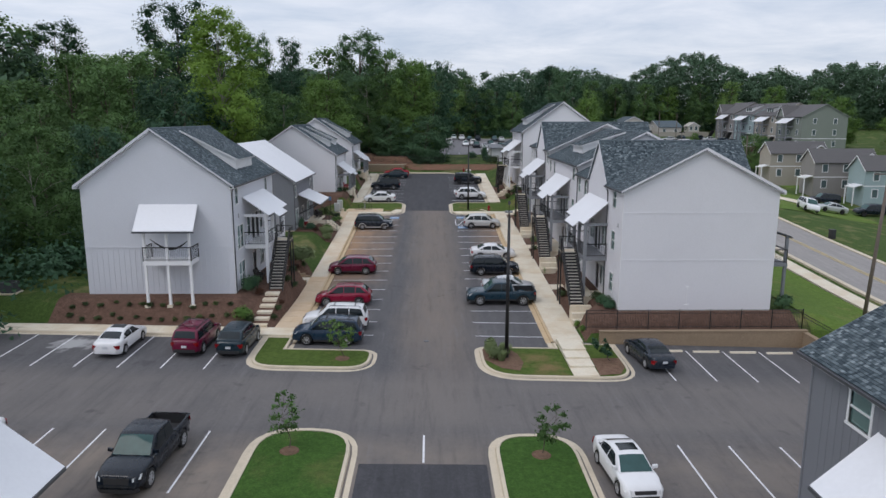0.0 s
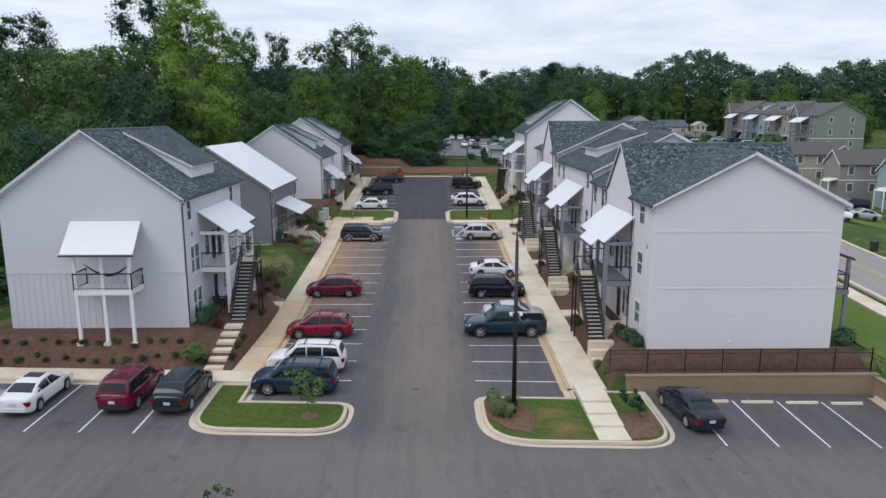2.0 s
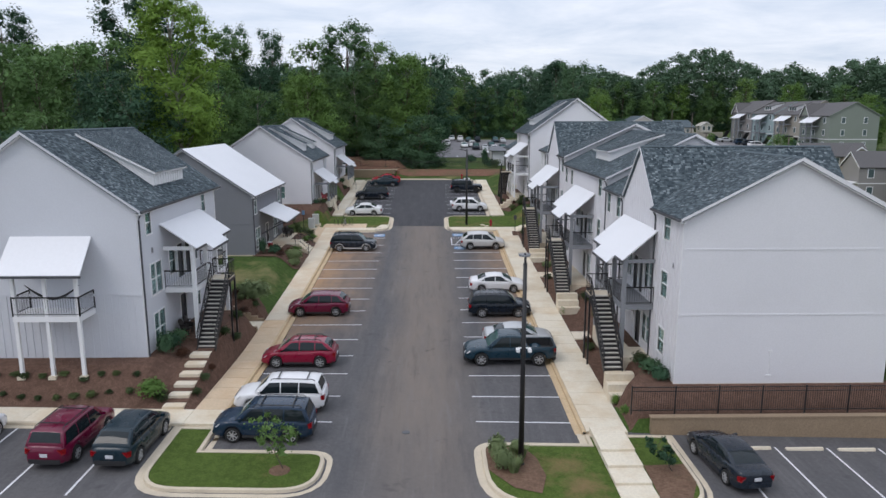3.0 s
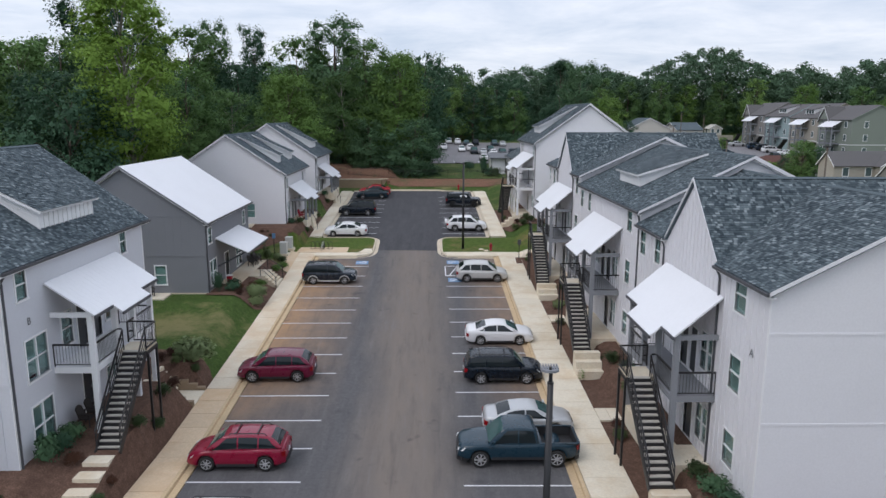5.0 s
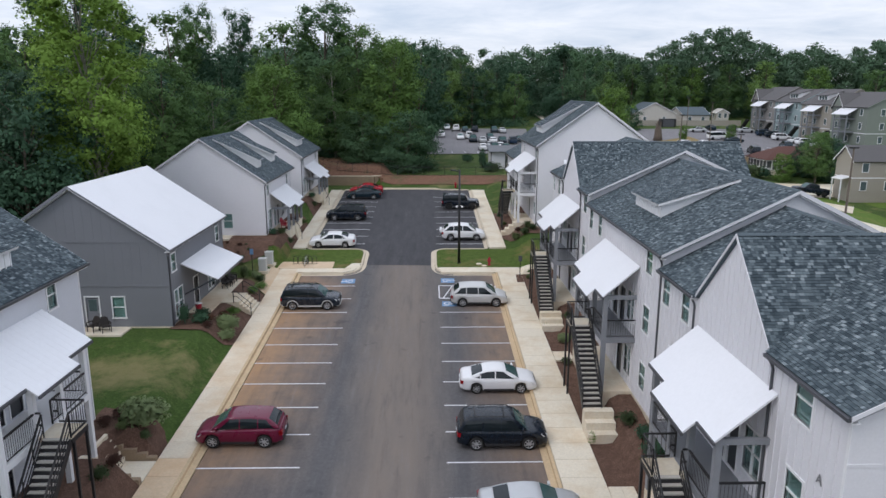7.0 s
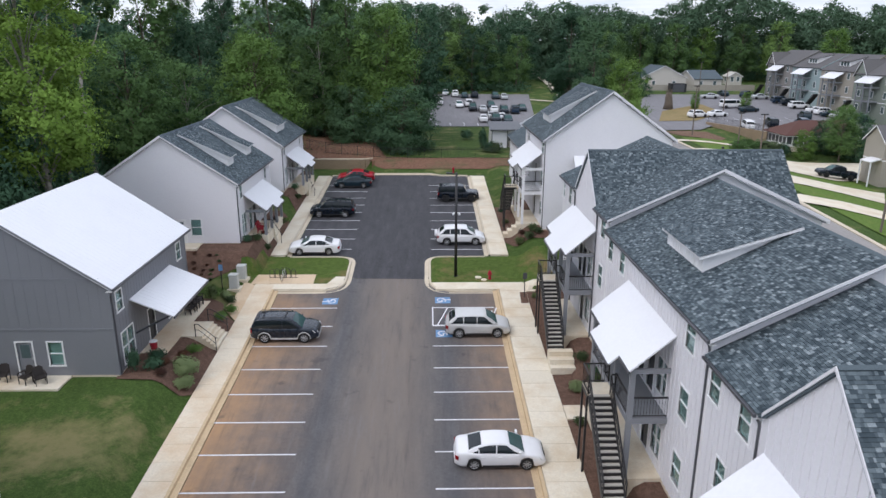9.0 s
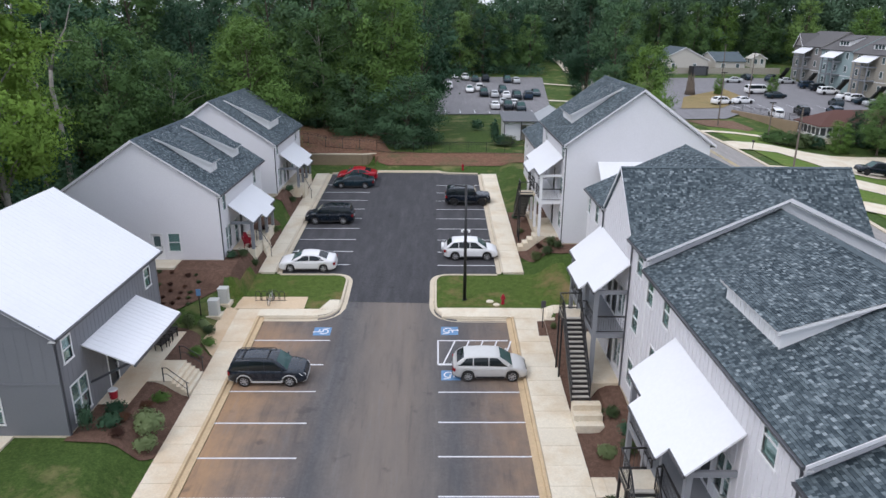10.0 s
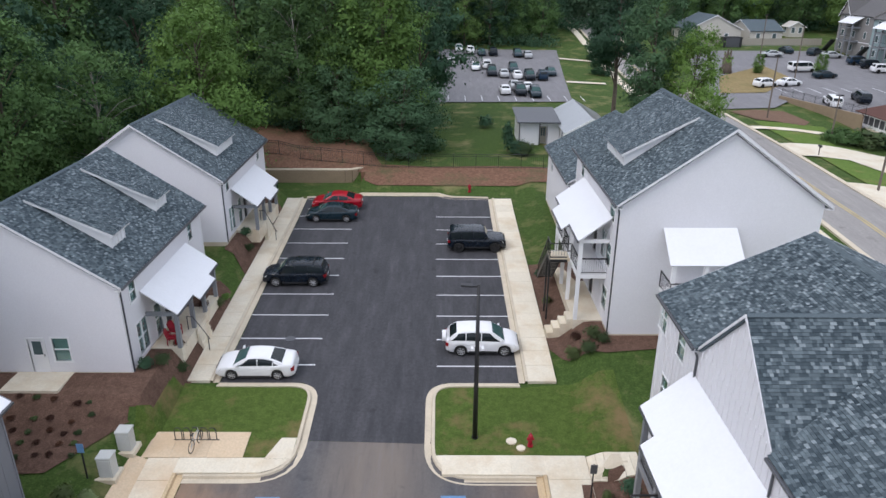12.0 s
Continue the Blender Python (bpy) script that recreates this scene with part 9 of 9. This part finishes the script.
        for x in (-hx * 0.85, hx * 0.15):
            part("post", MB().box(x - 0.08, x + 0.08, hy + 1.4, hy + 1.55, -1.0, 2.65), M_TRIM, h)
    if aw:
        part("porch_roof", MB().prism([(s * hx, -3.0, 8.3), (s * (hx + 2.4), -3.0, 6.9), (s * (hx + 2.4), 3.0, 6.9), (s * hx, 3.0, 8.3)], (0, 0, 0.1)), M_METAL_ROOF, h, "white metal porch roof")
        part("balcony_deck", MB().box(min(s * hx, s * (hx + 2)), max(s * hx, s * (hx + 2)), -2.5, 2.5, 3.0, 3.3), M_GTRIM, h)
        for y in (-2.4, 0, 2.4):
            part("post", MB().box(s * (hx + 1.9) - 0.12, s * (hx + 1.9) + 0.12, y - 0.12, y + 0.12, -1.5, 7.1), M_GTRIM, h)
        part("stair_flight", MB().prism([(s * (hx + 2.4), 2.6, 3.2), (s * (hx + 2.4), 2.6, 2.7), (s * (hx + 2.4), 6.2, -0.2), (s * (hx + 2.4), 6.2, 0.3)], (s * 1.1, 0, 0)), M_BLACK, h)
    return h


for i, (mat, lab) in enumerate(((M_TAUPE, "taupe"), (M_TEALSIDE, "pale teal"), (M_BEIGE, "pale beige"), (M_SAGE, "sage green"))):
    y1 = 235.5 - 13.6 * i
    b = 8.9 - 0.35 * i
    h = neighbour(f"{lab} three-storey apartment house with a white metal porch roof", -1, 96.5, 108.5, y1 - 13.5, y1, b, b + 8.8, b + 12.2 - 0.3 * (i % 2), mat, storeys=3, aw=True)
    if i in (0, 3):
        for yc in (4.4,):
            part("front_gable", MB().prism([(-6.1, yc - 2.2, 8.2), (-6.1, yc + 2.2, 8.2), (-6.1, yc, 11.4)], (3.5, 0, 0)), mat, h)
            for sg in (-1, 1):
                part("gable_roof", slab_between((-6.4, yc + sg * 2.6, 8.1), (-1.5, yc + sg * 2.6, 8.1), (-1.5, yc, 11.7), (-6.4, yc, 11.7), 0.12), M_SHING_BR, h)
                part("rake_board", MB().prism([(-6.42, yc + sg * 2.6, 8.1), (-6.42, yc, 11.7), (-6.42, yc, 11.45), (-6.42, yc + sg * 2.6, 7.85)], (0.04, 0, 0)), M_TRIM, h)
    else:
        dm = part("dormer", MB().prism([(-4.6, -2.2, 9.0), (-4.6, -2.2, 10.7), (-1.2, -2.2, 11.6), (-1.2, -2.2, 10.0)], (0, 4.4, 0)), M_TRIM, h, "pale shed dormer")
        part("dormer_roof", slab_between((-5.0, -2.5, 10.7), (-5.0, 2.5, 10.7), (-1.0, 2.5, 11.8), (-1.0, -2.5, 11.8), 0.12), M_SHING_BR, dm)
        for y in (-1.2, 0.0, 1.2):
            part("pane", MB().box(-4.64, -4.6, y - 0.4, y + 0.4, 9.7, 10.5), M_GLASS, dm)
    part("balcony_deck", MB().box(-8.0, -6.0, -2.5, 2.5, 5.9, 6.15), M_GTRIM, h)
    for z in (3.3, 6.15):
        part("railing", MB().beam((-7.95, -2.5, z + 1.0), (-7.95, 2.5, z + 1.0), 0.06).beam((-7.95, -2.5, z + 0.1), (-7.95, 2.5, z + 0.1), 0.05), M_BLACK, h)
neighbour("low cream house with a dark shingle roof by the woods", -1, 64, 77, 243, 256, 10.0, 13.4, 16.6, M_CREAM, 0, M_SHING, 3, 1)
neighbour("low cream house wing with a dark roof", -1, 77, 90, 246, 254, 10.0, 13.1, 15.2, M_CREAM, 90, M_SHING, 2, 1)
neighbour("small cream garden shed near the woods", -1, 93, 97, 252, 256, 10.8, 13.4, 14.6, M_CREAM, 0, M_CREAM, 1, 1)
neighbour("beige narrow two-storey house with a brown shingle roof", -1, 70.2, 74.8, 133.0, 144.2, 3.9, 9.5, 11.6, M_BEIGE, 90, wing=True)
neighbour("taupe narrow two-storey house with a brown shingle roof", -1, 71.1, 75.7, 118.6, 129.8, 3.0, 8.6, 10.8, M_TAUPE, 90, wing=True)
neighbour("blue-grey narrow two-storey house with a dark roof", -1, 74.3, 78.9, 109.2, 120.4 - 0.0, 2.3, 7.9, 10.1, M_TEALSIDE, 90, wing=True)


def porch_cottage(x0, x1, y0, y1, base, eave, ridge):
    """A low cottage under a hipped roof, with a white screened porch at one end."""
    h = thing("neighbour_house", "low cottage with a red-brown hipped roof and white screened porch", "house", "neighbouring houses", at=(x0, y0, base))
    w, d, e, rd = x1 - x0, y1 - y0, eave - base, ridge - base
    part("wall", MB().box(3.2, w, 0.1, d - 0.1, -1.5, e - 0.05), M_TAUPE, h)
    part("porch_floor", MB().box(0, 3.2, 0, d, -1.5, 0.12), M_CONC, h)
    part("porch_dado", MB().box(0.05, 0.12, 0.1, d - 0.1, 0.12, 0.55).box(0.12, 3.15, 0.05, 0.12, 0.12, 0.55), M_TRIM, h, "white boarded porch dado")
    part("insect_screen", MB().box(0.08, 0.10, 0.1, d - 0.1, 0.55, e - 0.25).box(0.10, 3.15, 0.08, 0.10, 0.55, e - 0.25), M_GUT, h, "dark mesh insect screen")
    for k in range(7):
        y = 0.06 + (d - 0.12) * k / 6
        part("porch_post", MB().box(0.02, 0.16, y - 0.07, y + 0.07, 0, e - 0.02), M_TRIM, h)
    for x in (1.1, 2.2, 3.15):
        part("porch_post", MB().box(x - 0.07, x + 0.07, 0.02, 0.16, 0, e - 0.02), M_TRIM, h)
    dr = part("screen_door", MB().box(1.15, 2.1, 0.0, 0.07, 0.12, 2.05), M_TRIM, h, "white screen door")
    for z0, z1 in ((0.9, 1.9), (0.25, 0.75)):
        part("door_screen", MB().box(1.28, 1.97, -0.01, 0.0, z0, z1), M_GUT, dr)
    part("fascia", MB().box(-0.35, w + 0.35, -0.35, -0.31, e - 0.12, e + 0.06).box(-0.35, -0.31, -0.31, d + 0.35, e - 0.12, e + 0.06), M_TRIM, h)
    m, g = d / 2, d / 2 + 0.4
    for sg in (-1, 1):
        part("roof", MB().prism([(-0.4, m + sg * g, e), (w + 0.4, m + sg * g, e), (w + 0.4, m, rd), (g - 0.4, m, rd)], (0, 0, 0.10)), M_SHING_RED, h)
    part("roof", MB().prism([(-0.4, m - g, e), (g - 0.4, m, rd), (-0.4, m + g, e)], (0, 0, 0.10)), M_SHING_RED, h)
    for x in (5.0, 8.0):
        wn = part("window", MB().box(x, x + 1.0, 0.05, 0.1, 0.7, 1.8), M_TRIM, h)
        part("pane", MB().box(x + 0.1, x + 0.9, 0.04, 0.06, 0.8, 1.7), M_GLASS, wn)
    return h


porch_cottage(65.8, 77.5, 161.4, 169.4, 5.1, 7.1, 9.3)
neighbour("small white cottage with a pale metal roof behind the fence", -1, 17.5, 22.9, 142.9, 155.0, 7.0, 9.7, 11.2, M_WHITE, 0, M_STEEL, 2, 1)
wing = thing("cottage_wing", "low white cottage wing with a dark roof and recessed door", "house", at=(12.7, 147.9, 7.0))
part("wall", MB().box(0, 2.4, 0, 5.5, -0.6, 2.7).box(3.4, 4.7, 0, 5.5, -0.6, 2.7).box(2.4, 3.4, 0.8, 5.5, -0.6, 2.7).box(2.4, 3.4, 0, 0.8, 2.2, 2.7), M_WHITE, wing)
part("roof", MB().prism([(-0.35, -0.8, 2.70), (4.75, -0.8, 2.70), (4.75, 6.0, 3.25), (-0.35, 6.0, 3.25)], (0, 0, 0.14)), M_GUT, wing, "dark felt roof")
for x in (0, 2.4):
    part("corner_post", MB().box(x - 0.06, x + 0.06, -0.06, 0.06, -0.5, 2.72), M_GUT, wing)
dr = part("door", MB().box(2.5, 3.3, 0.72, 0.8, 0.05, 2.1), M_BEIGE, wing, "pale panelled door")
for x in (2.65, 2.95):
    part("door_glass", MB().box(x, x + 0.2, 0.71, 0.72, 0.9, 1.9), M_GLASS, dr)
wn = part("window", MB().box(4.7, 4.74, 1.0, 1.8, 0.9, 2.0), M_GUT, wing)
part("pane", MB().box(4.74, 4.75, 1.08, 1.72, 0.98, 1.92), M_GLASS, wn)


def sheet(name, poly, mat, label, cat, lift=0.05):
    structure(name, drape(MB(), ccw(poly), land_z, lift, 4.0), mat, label, cat, fix=False)


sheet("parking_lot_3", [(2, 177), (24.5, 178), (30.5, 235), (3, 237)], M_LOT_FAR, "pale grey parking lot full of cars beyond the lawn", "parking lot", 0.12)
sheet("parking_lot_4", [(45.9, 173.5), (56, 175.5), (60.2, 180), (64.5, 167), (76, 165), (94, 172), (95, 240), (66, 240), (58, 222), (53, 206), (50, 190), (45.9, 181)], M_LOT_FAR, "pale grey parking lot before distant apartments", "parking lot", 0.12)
sheet("street", [(41, 246), (46.5, 246), (63, 330), (56, 330)], M_LOT_FAR, "pale street running away between trees", "road", 0.15)
sheet("sidewalk", [(26.6, 197.2), (33.5, 195.4), (33.5, 193.8), (26.6, 195.6)], M_CONC, "pale concrete path across a lawn", "sidewalk", 0.15)
sheet("sidewalk", [(29.2, 222.5), (39, 217.5), (39, 216), (29.2, 221)], M_CONC, "pale concrete path across a lawn", "sidewalk", 0.15)
sheet("dry_lawn", [(51.2, 186), (59.5, 186.8), (70.5, 201), (70.5, 214), (57, 202)], M_DRY, "dry yellow grass plot by a lot", "lawn", 0.2)
sheet("clay_patch", [(47.5, 172.5), (49.5, 167), (56, 165.5), (58, 168), (56.5, 173.5), (52, 174)], M_CLAY, "bare clay patch beside a lot entrance", "bare ground", 0.08)
sheet("sidewalk", [(45.9, 160.5), (58, 161), (66, 163.2), (66, 164.6), (58, 162.6), (45.9, 162.2)], M_CONC, "pale concrete path across a lawn", "sidewalk", 0.15)
sheet("driveway", [(45.9, 152.5), (55, 154), (60, 153.5), (79, 153.4), (72, 142.5), (62, 138.4), (56, 139.5), (52, 146.5), (45.9, 147)], M_CONC, "pale concrete driveway to a house", "driveway", 0.15)
sheet("driveway", [(45.9, 137), (51.8, 135.5), (65.2, 132.2), (60.2, 124.4), (50.3, 128.6), (45.9, 130)], M_CONC, "pale concrete driveway to a house", "driveway", 0.15)
sheet("driveway", [(45.9, 123), (56.2, 118.5), (66, 112), (62, 106), (53.1, 113.5), (45.9, 119)], M_CONC, "pale concrete driveway to houses", "driveway", 0.15)
bush = thing("bush", "broad rounded green bush on a lawn", "shrub", "shrubs", at=(57.2, 157.6, land_z(57.2, 157.6)))
rb = np.random.RandomState(61)
part("leaves", leaf_mesh("leaves", np.concatenate([clump(rb, (2.0 * math.cos(a) * q, 1.3 * math.sin(a) * q, 0.9 + 0.5 * (1 - q)), (1.0, 0.9, 0.9), 700, 0.11, (0, 0, 0.3)) for a, q in [(i * 1.05, 1.0) for i in range(6)] + [(0, 0), (1.5, 0.5)]]), M_LEAF), None, bush)
part("stem", MB().tube([(0, 0, -0.1), (0.1, 0, 1.0)], [0.09, 0.05], 6), M_BARK, bush)
shrub("green", 60.6, 157.8, 5.0, 2.8)
shrub("dark", 63.6, 158.5, 3.6, 2.6)
plant(0, 71.5, 154.5, 9.3, wide=1.2)
plant(3, 66.5, 156.0, 5.2, wide=1.3)
plant(6, 75.0, 156.0, 8)
structure("garden_fence", MB().box(60, 96, 240.6, 240.8, 8.0, 11.4), M_BEIGE, "tan board fence along the back of a far lot", "fence")
dk = thing("bin_enclosure", "dark bin enclosure at the back of a lot", "bin enclosure", at=(73, 238.5, land_z(73, 238.5)))
part("enclosure_wall", MB().box(-2.2, 2.2, -1.2, 1.2, 0, 2.4), M_BLACK, dk)
part("gate", MB().box(-1.6, 1.6, -1.26, -1.2, 0.1, 2.2), M_GUT, dk)
structure("retaining_wall_3", MB().prism([(59.6, 182.2, 3.0), (64.1, 165.6, 3.0), (64.4, 165.7, 3.0), (59.9, 182.3, 3.0)], (0, 0, 4.3)), M_BLOCK, "low tan block retaining wall below a far lot", "retaining wall")
metal_fence([(60.0, 182.2), (64.5, 165.7)], 1.1, "black metal fence on a retaining wall", lambda x, y: 7.3, gap=0.3)
far_marks = thing("lot_markings", "white bay stripes on distant asphalt", "road markings", kind="structure")
for i in range(9):
    x = 4.5 + 2.75 * i
    part("stripe", MB().prism([(x, 178.3, land_z(x, 179) + 0.14), (x + 0.12, 178.3, land_z(x, 179) + 0.14), (x + 0.12, 182.5, land_z(x, 182) + 0.15), (x, 182.5, land_z(x, 182) + 0.15)], (0, 0, 0.01)), M_STRIPE, far_marks, fix=False)
for i in range(8):
    x = 63 + 2.9 * i
    part("stripe", MB().prism([(x, 186.5, land_z(x, 186.5) + 0.14), (x + 0.12, 186.5, land_z(x, 186.5) + 0.14), (x + 0.12, 191.5, land_z(x, 191.5) + 0.15), (x, 191.5, land_z(x, 191.5) + 0.15)], (0, 0, 0.01)), M_STRIPE, far_marks, fix=False)
cars_far = [build_car("sedan", P_WHITE, far=True), build_car("sedan", P_SILVER, far=True), build_car("suv", P_BLACK, far=True), build_car("crossover", P_WHITE, far=True), build_car("crossover", P_TEAL, far=True), build_car("suv", P_WHITE, far=True), build_car("sedan", P_TEAL, far=True), build_car("suv", P_NAVY, far=True)]
FAR_USED = set()


def far_car(k, x, y, deg):
    k = k % len(cars_far)
    c = copy_thing(cars_far[k], Matrix()) if k in FAR_USED else cars_far[k]
    FAR_USED.add(k)
    tone = ("white sedan", "silver sedan", "black sport utility car", "white crossover car", "dark crossover car", "white sport utility car", "dark sedan", "navy estate car")[k % len(cars_far)]
    return placed(c, x, y, deg, f"{tone} in a distant parking lot", zf=lambda a, b: land_z(a, b) + 0.13)


n = 0
for x, y, d in ((7.5, 231.7, 0), (10.0, 228.4, 0), (12.4, 225.8, 0), (15.0, 225.9, 1), (20.3, 224.2, 0), (22.4, 223.0, 2), (2.7, 213.1, 0), (5.6, 213.2, 0), (10.3, 208.8, 0), (12.6, 210.4, 2), (13.2, 203.2, 4), (15.4, 201.6, 0), (17.7, 206.9, 0), (17.8, 200.1, 1), (20.0, 198.8, 0), (22.4, 198.9, 2), (24.7, 203.6, 6), (14.2, 184.8, 5), (16.7, 184.1, 4), (16.2, 189.4, 0), (19.0, 182.4, 0), (18.3, 187.6, 1)):
    far_car(n * 3 + d, x, y, 90 if n % 2 else 270)
    n += 1
for x, y, d in ((92, 184, 0), (92, 187, 0), (92, 190, 0), (91.5, 193, 0), (92, 196.5, 0), (92, 200, 0), (91.5, 207, 0), (92, 212, 0), (91.5, 216, 0), (88, 228, 40), (77, 225, 170), (77, 201.5, 10), (61.5, 192, 20), (66.5, 193.5, 15), (66, 177.5, 80), (72, 180, 80), (78, 179.5, 80), (84, 190, 80), (90, 224, 0), (83, 231, 90)):
    far_car(n * 5 + 1, x, y, d)
    n += 1
far_car(2, 65.5, 114.0, 175)
far_car(1, 61.0, 104.3, 178)
far_car(5, 55.0, 100.0, 262)
far_car(2, 67.2, 104.3, 178)
placed(build_car("pickup", P_BLACK, far=True), 63.0, 140.5, 176, "black pickup truck on a pale driveway", "pickup truck", zf=lambda a, b: land_z(a, b) + 0.16)
sp_ = thing("weathered_stump", "tall dark brown weathered tree stump on dry grass", "tree stump", at=(59.7, 206.0, land_z(59.7, 206.0) + 0.15))
part("trunk", MB().tube([(0, 0, -0.2), (0.05, 0, 1.2), (0, 0.1, 2.6), (-0.1, 0.1, 3.6)], [1.25, 0.95, 0.85, 0.55], 9), M_BARK, sp_, smooth=True)
for a_, h_ in ((0.4, 1.3), (2.3, 0.9), (4.2, 1.5)):
    part("prong", MB().tube([(0.5 * math.cos(a_), 0.5 * math.sin(a_), 3.0), (0.7 * math.cos(a_), 0.7 * math.sin(a_), 3.2 + h_)], [0.3, 0.12], 6), M_BARK, sp_)
placed(build_car("van", P_WHITE, far=True), 75.5, 207.7, 5, "white cargo van in a distant parking lot", zf=lambda a, b: land_z(a, b) + 0.13)
# distant lamp and utility poles
for x, y, h in ((69.6, 198, 10), (70.5, 216, 10), (51.8, 168.6, 9), (48.3, 134.4, 8), (55.7, 157.8, 6.2), (49, 108, 9.5)):
    u = thing("utility_pole", "slim dark pole beside a distant lot", "utility pole", "distant poles", at=(x, y, land_z(x, y)))
    part("pole", MB().tube([(0, 0, -0.3), (0, 0, h)], [0.13, 0.09], 8), M_POLE, u)
    part("pole_top", MB().box(-0.5, 0.5, -0.12, 0.12, h - 0.1, h + 0.05), M_BLACK, u)
wb = thing("wheeled_bin", "dark wheeled rubbish bin at the roadside", "bin", at=(44.9, 80.0, lerp(80, ROAD_Y, ROAD_Z) + 0.16))
wb.matrix_basis = Matrix.Translation((47.2, 80.0, land_z(47.2, 80.0)))
part("bin_body", MB().prism([(-0.28, -0.3, 0), (0.28, -0.3, 0), (0.28, 0.3, 0), (-0.28, 0.3, 0)], (0, 0.05, 1.0)), M_PLASTIC, wb)
part("lid", MB().box(-0.32, 0.32, -0.28, 0.42, 1.0, 1.07), M_PLASTIC, wb)
mb_ = thing("mailbox", "small black roadside mailbox on a post", "mailbox", at=(48.8, 147.6, land_z(48.8, 147.6)))
part("post", MB().box(-0.05, 0.05, -0.05, 0.05, -0.2, 1.05), M_POLE, mb_)
part("box", MB().box(-0.12, 0.12, -0.28, 0.28, 1.05, 1.2).tube([(0, -0.28, 1.2), (0, 0.28, 1.2)], [0.12, 0.12], 12), M_BLACK, mb_)
